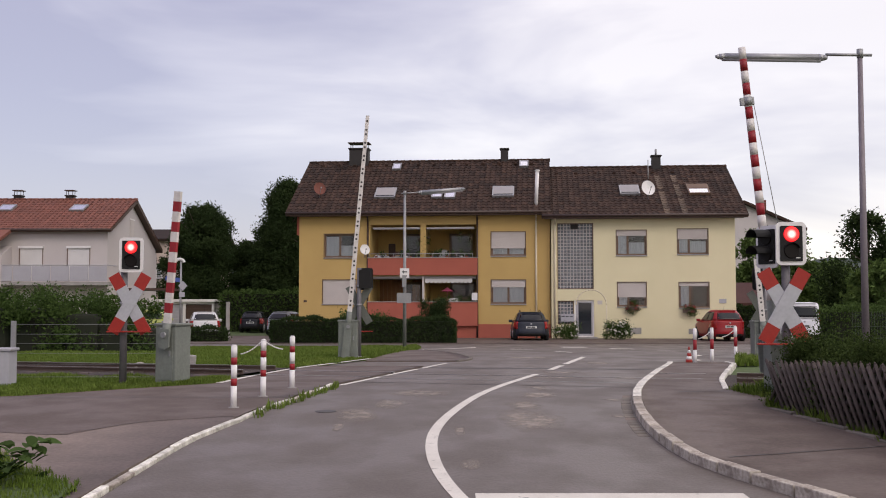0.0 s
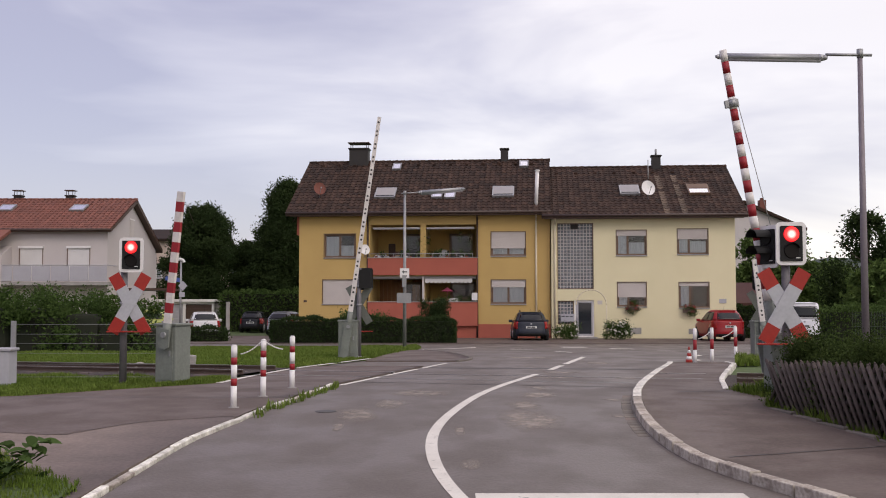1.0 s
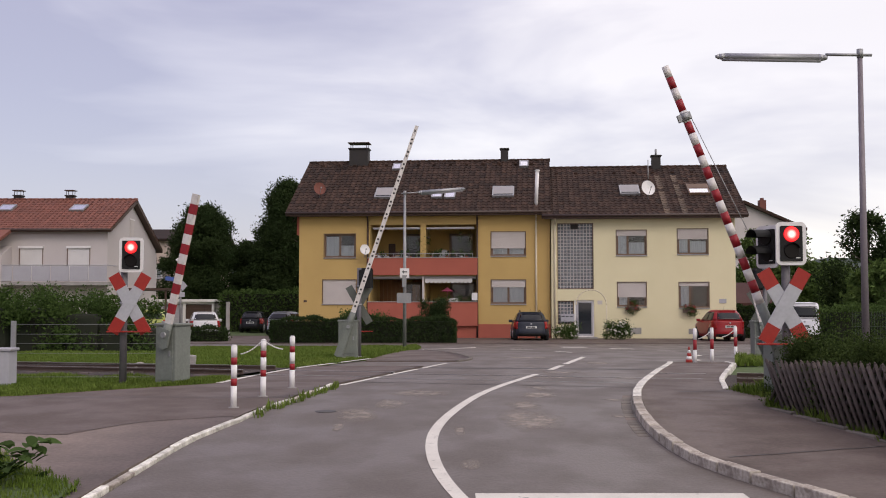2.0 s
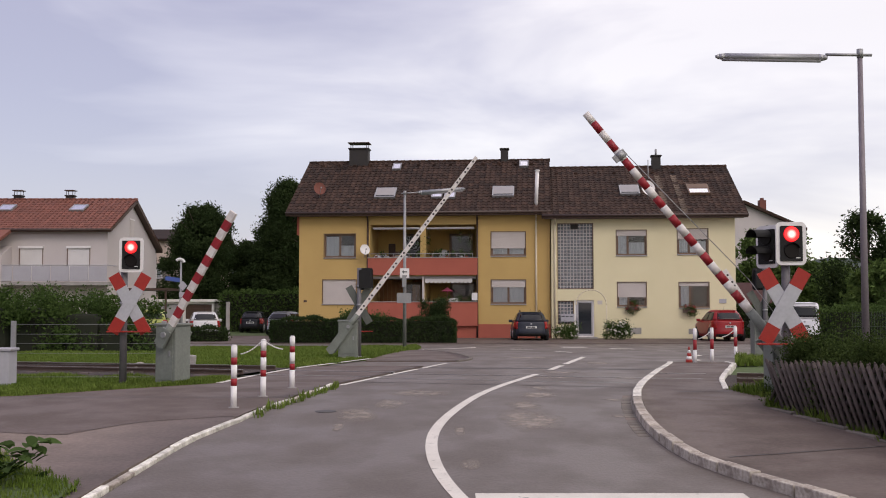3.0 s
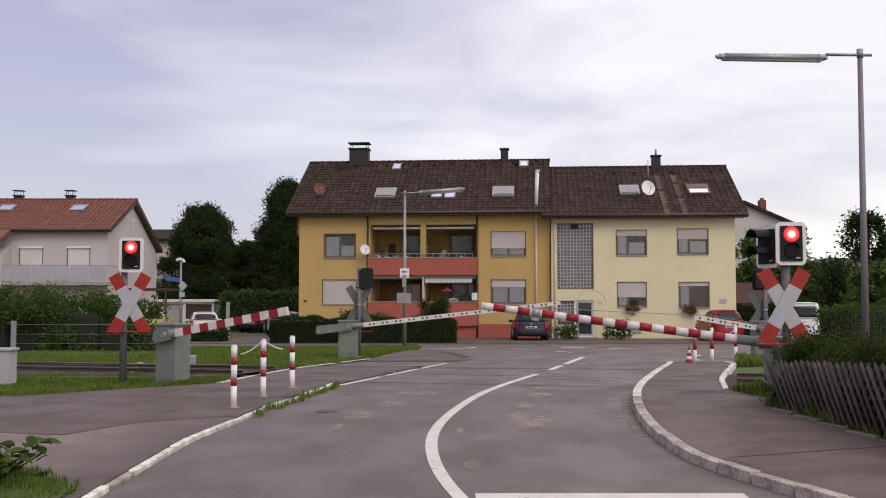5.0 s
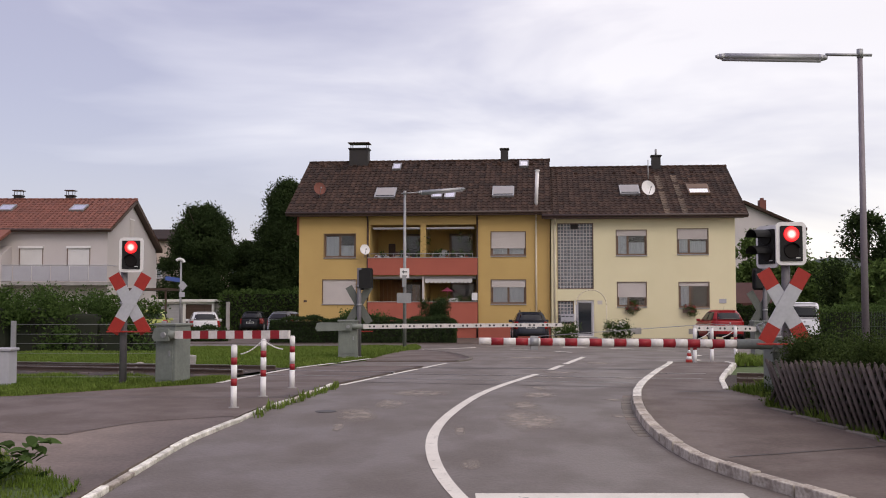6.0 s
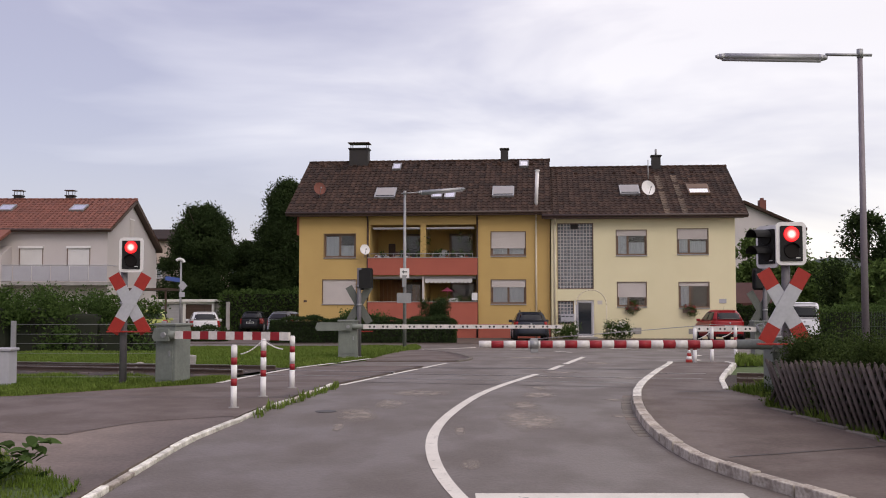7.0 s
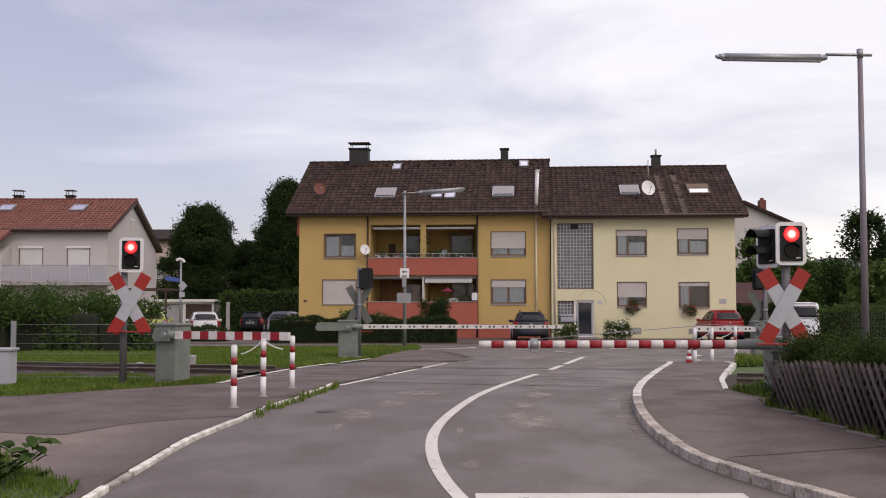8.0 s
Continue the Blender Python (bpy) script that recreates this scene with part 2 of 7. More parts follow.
def ragged(m, scale, lo, hi, fade=False):
    """Lets a worn layer break up: holes where a coarse noise is low."""
    nt = m.node_tree
    N, L = nt.nodes.new, nt.links.new
    tc, no, rg = N("ShaderNodeTexCoord"), N("ShaderNodeTexNoise"), N("ShaderNodeMapRange")
    no.inputs["Scale"].default_value, no.inputs["Detail"].default_value, no.inputs["Roughness"].default_value = scale, 8, 0.7
    L(tc.outputs["Object"], no.inputs["Vector"])
    rg.inputs["From Min"].default_value, rg.inputs["From Max"].default_value = lo, hi
    L(no.outputs[0], rg.inputs["Value"])
    tr, mx = N("ShaderNodeBsdfTransparent"), N("ShaderNodeMixShader")
    src = rg.outputs[0]
    if fade:
        at, ml = N("ShaderNodeAttribute"), N("ShaderNodeMath")
        at.attribute_name = "wear"
        ml.operation = "MULTIPLY"
        L(rg.outputs[0], ml.inputs[0]), L(at.outputs["Fac"], ml.inputs[1])
        src = ml.outputs[0]
    L(src, mx.inputs[0]), L(tr.outputs[0], mx.inputs[1])
    L(nt.nodes["Principled BSDF"].outputs[0], mx.inputs[2])
    L(mx.outputs[0], nt.nodes["Material Output"].inputs["Surface"])


ragged(M["patch"], 5.0, 0.33, 0.60, True)
ragged(M["paint"], 9.0, 0.24, 0.40)



def lamp_glow(m):
    """A lit signal lens: hottest at its middle, deep red at the rim."""
    nt = m.node_tree
    N, L = nt.nodes.new, nt.links.new
    tc, ds, rp, st = N("ShaderNodeTexCoord"), N("ShaderNodeVectorMath"), N("ShaderNodeValToRGB"), N("ShaderNodeMapRange")
    ds.operation = "DISTANCE"
    ds.inputs[1].default_value = (0.0, -0.045, 0.13)
    L(tc.outputs["Object"], ds.inputs[0])
    st.inputs["From Max"].default_value = 0.11
    L(ds.outputs["Value"], st.inputs["Value"])
    L(st.outputs[0], rp.inputs[0])
    e = rp.color_ramp.elements
    e[0].position, e[0].color = 0.3, (1.0, 0.62, 0.60, 1)
    e[1].position, e[1].color = 1.0, (0.55, 0.004, 0.01, 1)
    k = e.new(0.62)
    k.color = (1.0, 0.03, 0.035, 1)
    b = nt.nodes["Principled BSDF"]
    L(rp.outputs[0], b.inputs["Emission Color"])
    b.inputs["Emission Strength"].default_value = 1.7


lamp_glow(M["lamp_red"])


def car_paint(name, col):
    m = mat(name, col, tuple(c * 0.92 for c in col), rough=0.33, grain=8, bump=0.0, spec=0.22)
    m.node_tree.nodes["Principled BSDF"].inputs["Coat Weight"].default_value = 0.15
    return m


# ---- mesh helpers ----
def bm_new():
    return bmesh.new()


def part(name, bm, material, parent=None, label="", kind=""):
    """Links a bmesh as one mesh object under its thing."""
    me = bpy.data.meshes.new(name)
    bm.normal_update()
    bm.to_mesh(me)
    bm.free()
    me.materials.append(material)
    ob = new(name, me)
    if parent is not None:
        ob.parent = parent
    if label or kind:
        tagged(ob, label=label, kind=kind)
    return ob


def thing(name, m, label, category, group="", kind=""):
    ob = new(name)
    ob.matrix_world = m
    ob.empty_display_size = 0.2
    return tagged(ob, label, category, group, kind)


def box(bm, x0, x1, y0, y1, z0, z1, bev=0.0, m=None):
    mm = Matrix.Translation(((x0 + x1) / 2, (y0 + y1) / 2, (z0 + z1) / 2)) @ Matrix.Diagonal((abs(x1 - x0), abs(y1 - y0), abs(z1 - z0), 1))
    if m is not None:
        mm = m @ mm
    vs = bmesh.ops.create_cube(bm, size=1.0, matrix=mm)["verts"]
    if bev:
        es = list({e for v in vs for e in v.link_edges})
        bmesh.ops.bevel(bm, geom=es, offset=bev, segments=2, affect="EDGES", profile=0.5)
    return bm


def tube(bm, p0, p1, r0, r1=None, n=12, caps=True):
    """A round bar from p0 to p1."""
    r1 = r0 if r1 is None else r1
    p0, p1 = Vector(p0), Vector(p1)
    q = (p1 - p0).to_track_quat("Z", "Y")
    a, b = [], []
    for i in range(n):
        c = 2 * math.pi * i / n
        o = q @ Vector((math.cos(c), math.sin(c), 0))
        a.append(bm.verts.new(p0 + o * r0))
        b.append(bm.verts.new(p1 + o * r1))
    for i in range(n):
        f = bm.faces.new((a[i], a[(i + 1) % n], b[(i + 1) % n], b[i]))
        f.smooth = True
    if caps:
        bm.faces.new(a[::-1])
        bm.faces.new(b)
    return bm


def prism(bm, pts, a, b, axis="y", smooth=False):
    """A flat outline pts (two coordinates) pushed from a to b along the axis."""
    def at(p, w):
        return {"x": (w, p[0], p[1]), "y": (p[0], w, p[1]), "z": (p[0], p[1], w)}[axis]
    v0, v1 = [bm.verts.new(at(p, a)) for p in pts], [bm.verts.new(at(p, b)) for p in pts]
    n = len(pts)
    fs = [bm.faces.new(v0), bm.faces.new(v1[::-1])]
    for i in range(n):
        f = bm.faces.new((v0[i], v1[i], v1[(i + 1) % n], v0[(i + 1) % n]))
        f.smooth = smooth
        fs.append(f)
    bmesh.ops.recalc_face_normals(bm, faces=fs)
    return bm


def sweep(bm, pts, r, n=8):
    for a, b in zip(pts, pts[1:]):
        tube(bm, a, b, r, r, n)
    return bm


def rounded(w, h, r, n=4, cx=0.0, cz=0.0):
    out = []
    for sx, sz, a0 in ((1, 1, 0), (-1, 1, 90), (-1, -1, 180), (1, -1, 270)):
        for i in range(n + 1):
            a = radians(a0 + 90 * i / n)
            out.append((cx + sx * (w / 2 - r) + r * math.cos(a), cz + sz * (h / 2 - r) + r * math.sin(a)))
    return out


def wall_mesh(bm, u0, u1, z0, z1, holes, y0, y1):
    """An upright wall in the xz plane from y0 to y1 with openings through it."""
    us = sorted({u0, u1, *[h[0] for h in holes], *[h[1] for h in holes]})
    zs = sorted({z0, z1, *[h[2] for h in holes], *[h[3] for h in holes]})
    solid = {}
    for i in range(len(us) - 1):
        for j in range(len(zs) - 1):
            cu, cz = (us[i] + us[i + 1]) / 2, (zs[j] + zs[j + 1]) / 2
            solid[i, j] = not any(h[0] < cu < h[1] and h[2] < cz < h[3] for h in holes)
    vs = {}

    def v(i, j, y):
        k = (i, j, y)
        if k not in vs:
            vs[k] = bm.verts.new((us[i], y, zs[j]))
        return vs[k]
    for (i, j), s in solid.items():
        if not s:
            continue
        bm.faces.new((v(i, j, y0), v(i + 1, j, y0), v(i + 1, j + 1, y0), v(i, j + 1, y0)))
        bm.faces.new((v(i, j, y1), v(i, j + 1, y1), v(i + 1, j + 1, y1), v(i + 1, j, y1)))
        for di, dj, p, q in ((-1, 0, (i, j), (i, j + 1)), (1, 0, (i + 1, j + 1), (i + 1, j)), (0, -1, (i + 1, j), (i, j)), (0, 1, (i, j + 1), (i + 1, j + 1))):
            if not solid.get((i + di, j + dj), False):
                bm.faces.new((v(*p, y0), v(*q, y0), v(*q, y1), v(*p, y1)))
    bmesh.ops.recalc_face_normals(bm, faces=bm.faces[:])
    return bm


def curve_at(keys, y):
    """Smooth value between (y, x) keys."""
    if y <= keys[0][0]:
        return keys[0][1]
    for k, ((ya, xa), (yb, xb)) in enumerate(zip(keys, keys[1:])):
        if y <= yb:
            s = (y - ya) / (yb - ya)
            pa = keys[k - 1] if k else (ya - (yb - ya), xa - (xb - xa))
            pb = keys[k + 2] if k + 2 < len(keys) else (yb + (yb - ya), xb + (xb - xa))
            ma, mb = (xb - pa[1]) / (yb - pa[0]) * (yb - ya), (pb[1] - xa) / (pb[0] - ya) * (yb - ya)
            return (2 * s**3 - 3 * s**2 + 1) * xa + (s**3 - 2 * s**2 + s) * ma + (-2 * s**3 + 3 * s**2) * xb + (s**3 - s**2) * mb
    return keys[-1][1]


def leaf_cloud(name, centres, per, spread, leaf, material, seed, parent=None, flat=1.0):
    """Many leaf clumps joined into one crown."""
    rs = np.random.RandomState(seed)
    C = np.repeat(np.array([c[:3] for c in centres]), per, axis=0)
    S = np.repeat(np.array([c[3] if len(c) > 3 else spread for c in centres]), per)
    n = len(C)
    d = rs.normal(size=(n, 3))
    d = np.clip(d * 0.56, -1.5, 1.5)
    d[:, 2] *= flat
    P = C + d * S[:, None]
    a = rs.normal(size=(n, 3))
    a /= np.linalg.norm(a, axis=1)[:, None]
    b = np.cross(a, rs.normal(size=(n, 3)))
    b /= np.linalg.norm(b, axis=1)[:, None]
    s = leaf * rs.uniform(0.6, 1.35, size=(n, 1))
    nn = np.cross(a, b)
    V = np.stack([P - a * s, P + b * s * 0.5 + nn * s * 0.15, P + a * s, P - b * s * 0.5 + nn * s * 0.15], 1).reshape(-1, 3)
    i = np.arange(n)[:, None] * 4
    F = np.concatenate([i + np.array([0, 1, 2]), i + np.array([0, 2, 3])], 0)
    me = bpy.data.meshes.new(name)
    me.from_pydata(V.tolist(), [], F.tolist())
    me.materials.append(material)
    ob = new(name, me)
    if parent is not None:
        ob.parent = parent
    return ob

# ---- ground, road, pavements, railway ----
def ease(a, b, v):
    s = min(1.0, max(0.0, (v - a) / (b - a)))
    return s * s * (3 - 2 * s)


def ground_z(x, y):
    """The road climbs to the railway and falls again behind it."""
    return 0.28 * ease(7, 17, y) - 0.32 * ease(29, 46, y)


def sheet(bm, xl, xr, ys, lift, cols=10, thick=0.0):
    """A ground-hugging sheet between two edge functions of y."""
    rows = []
    for y in ys:
        a, b = xl(y), xr(y)
        rows.append([bm.verts.new((a + (b - a) * i / cols, y, ground_z(0, y) + lift)) for i in range(cols + 1)])
    for r, s in zip(rows, rows[1:]):
        for i in range(cols):
            f = bm.faces.new((r[i], r[i + 1], s[i + 1], s[i]))
            f.smooth = True
    if thick:
        edge = [r[0] for r in rows] + rows[-1][1:] + [r[-1] for r in rows[::-1]][1:] + rows[0][-2:0:-1]
        low = [bm.verts.new(v.co - Vector((0, 0, thick))) for v in edge]
        for i in range(len(edge)):
            j = (i + 1) % len(edge)
            bm.faces.new((edge[j], edge[i], low[i], low[j]))
    return bm


def steps(a, b, d):
    n = max(1, math.ceil((b - a) / d))
    return [a + (b - a) * i / n for i in range(n + 1)]


KERB_R = [(-14, 14.0), (2, 5.5), (5.5, 4.0), (7.94, 3.24), (8.72, 3.03), (9.48, 2.75), (10.65, 2.43), (12.3, 2.36), (14.5, 2.56), (16.7, 2.96), (19.9, 3.78), (24.5, 5.12)]
KERB_L = [(-14, -2.4), (5, -2.86), (9.0, -2.84), (10.46, -2.81), (11.8, -2.74), (12.7, -2.6), (13.3, -2.49), (14.2, -2.39), (14.9, -2.25), (15.45, -2.13), (16.6, -1.98), (17.5, -1.89), (18.05, -1.82)]
LINE_L = [(18.05, -1.82), (21.58, -0.95), (25.77, 0.12)]
PATH_L = [(18.4, -3.86), (20.24, -3.62), (22.98, -3.15), (25.27, -2.46), (27.44, -1.8)]
CENTRE = [(5.0, 1.3), (7.2, 0.6), (8.99, 0.14), (10.92, -0.1), (12.76, -0.08), (15.16, 0.3), (18.05, 0.93), (21.42, 1.86)]
ISLAND = [(26.3, 0.3), (26.6, 0.5), (27.4, 0.68), (28.3, 0.71), (31.6, 0.27), (36.4, -0.59)]
LAWN_R = [(26.5, -1.9), (27.4, -1.85), (31.6, -1.45), (36.0, -1.2), (41.4, -0.98), (46.0, -1.15)]
GRASS_L = [(-30, 14.4), (-12, 15.05), (-9, 15.35), (-6.52, 15.7), (-5.59, 16.6), (-4.57, 17.75), (-3.9, 18.45)]


def build_ground():
    bm = bm_new()
    ys = [-120, -40, -15, 0] + steps(6, 48, 1.0) + [60, 90, 150, 300, 700, 1600, 3000]
    xs = [-2500, -900, -300, -120, -60, -30, -15, 0, 15, 30, 60, 120, 300, 900, 2500]
    g = [[bm.verts.new((x, y, ground_z(x, y) - 0.02)) for x in xs] for y in ys]
    for r, s in zip(g, g[1:]):
        for i in range(len(xs) - 1):
            bm.faces.new((r[i], r[i + 1], s[i + 1], s[i]))
    tagged(part("ground", bm, M["soil"]), "green and brown grassy soil reaching to the horizon", "ground", kind="structure")

    bm = bm_new()
    sheet(bm, lambda y: curve_at(KERB_L, y) if y < 18 else (curve_at(PATH_L, y) - 0.1 if y < 27.0 else curve_at(LAWN_R, y)),
          lambda y: curve_at(KERB_R, y) if y < 17.0 else (float(np.interp(y, [16.8, 18.7, 21, 24], [3.4, 4.8, 5.5, 6.45])) + 2.5 * ease(24, 26, y) + max(0.0, y - 24) * 0.1),
          steps(-14, 16.8, 0.7) + steps(16.9, 35.2, 0.5), 0.0, 14)
    tagged(part("road", bm, M["asphalt"]), "grey worn damp asphalt road over the level crossing", "road", kind="structure")
    bm = bm_new()
    sheet(bm, lambda y: curve_at(LAWN_R, y), lambda y: 90, steps(35.2, 46.2, 1.0), 0.002, 24)
    sheet(bm, lambda y: -90, lambda y: 90, steps(46.2, 48.5, 1.0), 0.002, 24)
    sheet(bm, lambda y: 0.1, lambda y: 12, steps(30, 35.2, 1.0), -0.004, 6)
    tagged(part("road_cross", bm, M["asphalt"]), "grey asphalt side road running past the houses", "road", kind="structure")
    bm = bm_new()
    sheet(bm, lambda y: -90, lambda y: 90, steps(48.5, 62, 1.5), 0.03, 24, 0.05)
    tagged(part("forecourt", bm, M["asphalt_old"]), "dark worn asphalt forecourt before the houses", "forecourt", kind="structure")

    bm = bm_new()
    # the newer, darker surfacing ends in an irregular edge against the old yard
    g = []
    for i in range(61):
        q = i / 60
        xn = -2.75 - 27.25 * (1 - q) ** 2
        y0 = float(np.interp(xn, [-30, -8, -5.05, -4.3, -3.91, -3.62, -2.83], [12.6, 12.5, 12.34, 12.1, 12.75, 13.17, 13.56])) + 0.07 * noise.noise((xn * 3, 0, 0))
        col = []
        for j in range(9):
            y = y0 + (15.62 - y0) * j / 8
            x = xn + (curve_at(KERB_L, y) - 0.12 + 2.75) * q**14
            col.append(bm.verts.new((x, y, ground_z(x, y) + 0.031)))
        g.append(col)
    for p, q in zip(g, g[1:]):
        for j in range(8):
            bm.faces.new((p[j], q[j], q[j + 1], p[j + 1]))
    sheet(bm, lambda y: curve_at(LAWN_R, y), lambda y: curve_at(ISLAND, y) - 0.04, steps(26.4, 36.2, 0.5), 0.025, 6, 0.05)
    sheet(bm, lambda y: np.interp(y, [q[1] for q in GRASS_L], [q[0] for q in GRASS_L]) if y < 18.7 else curve_at(PATH_L, y) + 0.02,
          lambda y: curve_at(KERB_L, y) - 0.14 if y < 18 else curve_at(LINE_L, y) - 0.1, steps(15.6, 24, 0.4), 0.029, 12, 0.06)
    tagged(part("pavement_left", bm, M["asphalt_old"]), "brownish worn asphalt footpath beside the road", "pavement", kind="structure")
    bm = bm_new()
    sheet(bm, lambda y: -30, lambda y: curve_at(KERB_L, y) - 0.14, steps(6, 14.4, 0.5), 0.027, 20, 0.06)
    tagged(part("pavement_yard", bm, M["asphalt_pale"]), "bleached older asphalt beside the road", "pavement", kind="structure")
    bm = bm_new()
    sheet(bm, lambda y: curve_at(KERB_R, y) + 0.13, lambda y: max(curve_at(KERB_R, y) + 1.7, 5.6 - 0.09 * (y - 9)) if y < 15 else np.interp(y, [15, 16.4, 18.7, 21, 24], [5.0, 4.32, 4.82, 5.55, 6.5]),
          steps(-10, 24.3, 0.5), 0.09, 10, 0.1)
    tagged(part("pavement_right", bm, M["asphalt_old"]), "brown-grey worn asphalt pavement curving beside the road", "pavement", kind="structure")


build_ground()


def strip(bm, keys, w, lift, ya, yb, dash=None):
    """A painted line along a course of (y, x) keys."""
    y = ya
    segs = [(ya, yb)] if not dash else [(a, min(a + dash[0], yb)) for a in np.arange(ya, yb, dash[0] + dash[1])]
    for a, b in segs:
        prev = None
        for y in steps(a, b, 0.3):
            x = curve_at(keys, y)
            t = Vector((curve_at(keys, y + 0.05) - curve_at(keys, y - 0.05), 0.1, 0)).normalized()
            n = Vector((t.y, -t.x, 0)) * (w / 2)
            z = ground_z(x, y) + lift
            cur = [bm.verts.new((x - n.x, y - n.y, z)), bm.verts.new((x + n.x, y + n.y, z))]
            if prev:
                bm.faces.new((prev[0], prev[1], cur[1], cur[0]))
            prev = cur
    return bm


def marking(name, label, bm):
    return tagged(part(name, bm, M["paint"]), label, "road marking", kind="structure")


marking("centre_line", "white painted centre line bending over the crossing", strip(bm_new(), CENTRE, 0.13, 0.006, 5.0, 21.4))
marking("edge_line", "white painted edge line across the tracks", strip(bm_new(), LINE_L, 0.11, 0.006, 18.4, 25.7, (2.2, 0.35)))
marking("path_line", "white painted footpath edge line over the tracks", strip(bm_new(), PATH_L, 0.12, 0.037, 18.5, 27.3, (2.0, 0.3)))
bm = bm_new()
strip(bm, [(22.9, 2.28), (29.0, 3.8)], 0.14, 0.006, 22.9, 24.6)
strip(bm, [(22.9, 2.28), (29.0, 3.8)], 0.15, 0.006, 25.2, 28.9)
marking("centre_line_far", "white dashed centre line behind the tracks", bm)
bm = bm_new()
sheet(bm, lambda y: 0.27, lambda y: 2.53, [8.78, 8.95, 9.15], 0.006, 6)
marking("stop_line", "broad white painted stop line", bm)


# ---- railway ----
TRACK = pose(-2.0, 21.2, 0.28, 0, 0, -15.5)


def build_track():
    root = thing("railway_track", TRACK, "rusty rail track on brown ballast crossing the road", "railway track", kind="structure")
    for a, b, bed in ((-45, -1.75, -45), (7.5, 60, 6.85)):
        bm = bm_new()
        n = int((b - a) / 0.4)
        rows = []
        for i in range(n + 1):
            x = bed + (b - bed) * i / n
            rows.append([bm.verts.new((x, y, z + 0.025 * noise.noise((x * 3, y * 3, 0)))) for y, z in ((-2.2, -0.04), (-1.5, 0.03), (-0.7, 0.035), (0, 0.035), (0.7, 0.035), (1.5, 0.03), (2.3, -0.04))])
        for r, s in zip(rows, rows[1:]):
            for k in range(6):
                bm.faces.new((r[k], s[k], s[k + 1], r[k + 1]))
        part("ballast_bed", bm, M["ballast"], root, "brown stone ballast", "stuff")
        bm = bm_new()
        for k in range(int((b - a) * 38)):
            x, y, s = random.uniform(a, b), random.uniform(-2.1, 2.1), random.uniform(0.025, 0.05)
            c = Vector((x, y, 0.035 if abs(y) < 1.5 else -0.0))
            vs = [bm.verts.new(c + Vector((random.uniform(-1, 1), random.uniform(-1, 1), random.uniform(-0.4, 1))) * s) for _ in range(4)]
            for f in ((0, 1, 2), (0, 2, 3), (0, 3, 1), (1, 3, 2)):
                bm.faces.new([vs[q] for q in f])
        part("ballast_stones", bm, M["sett"], root, "loose brown ballast stones", "stuff")
        for k in range(int((b - a) / 0.63)):
            x = a + 0.3 + 0.63 * k
            if -14 < x < 12:
                bm = bm_new()
                box(bm, x - 0.12, x + 0.12, -1.25, 1.25, -0.12, 0.03, 0.01)
                part("sleeper", bm, M["brown"], root)
        for y in (-0.7525, 0.7525):
            bm = bm_new()
            prism(bm, [(y - 0.065, 0.03), (y + 0.065, 0.03), (y + 0.012, 0.05), (y + 0.012, 0.085), (y + 0.035, 0.095), (y + 0.035, 0.117), (y - 0.035, 0.117), (y - 0.035, 0.095), (y - 0.012, 0.085), (y - 0.012, 0.05)], a, b, "x")
            rail = part("rail", bm, M["rail"], root, "rusty steel rail")
            bm = bm_new()
            box(bm, a, b, y - 0.026, y + 0.026, 0.118, 0.122)
            part("rail_head", bm, M["railtop"], rail, "polished running surface")
    for y in (-0.7525, 0.7525):
        bm = bm_new()
        box(bm, -1.9, 6.1, y - 0.033, y + 0.033, -0.05, 0.004)
        part("road_rail", bm, M["railtop"], root, "steel rail let into the asphalt")
        bm = bm_new()
        box(bm, -1.9, 6.1, y + (0.04 if y < 0 else -0.10), y + (0.10 if y < 0 else -0.04), -0.05, 0.003)
        part("flangeway", bm, M["seam"], root, "dark flange groove")
        for a, b, z in ((-1.5, 0.85, 0.031), (6.05, 6.95, 0.092)):
            bm = bm_new()
            box(bm, a, b, y - 0.033, y + 0.033, 0.0, z + 0.003)
            part("path_rail", bm, M["railtop"], root, "steel rail let into the footpath")
            bm = bm_new()
            box(bm, a, b, y + (0.04 if y < 0 else -0.10), y + (0.10 if y < 0 else -0.04), 0.0, z + 0.001)
            part("path_flangeway", bm, M["seam"], root, "dark flange groove")


build_track()


# ---- crossing furniture ----
arm_home = {}


def bar(bm, a, b, ra, rb, flat):
    """One length of an arm along z: round, or a flat box section."""
    if not flat:
        return tube(bm, (0, 0, a), (0, 0, b), ra, rb, 16)
    v = [bm.verts.new((sx * r, sy * r * 0.45, z)) for z, r in ((a, ra), (b, rb)) for sx, sy in ((-1, -1), (1, -1), (1, 1), (-1, 1))]
    for f in ((0, 3, 2, 1), (4, 5, 6, 7), (0, 1, 5, 4), (1, 2, 6, 5), (2, 3, 7, 6), (3, 0, 4, 7)):
        bm.faces.new([v[q] for q in f])
    return bm


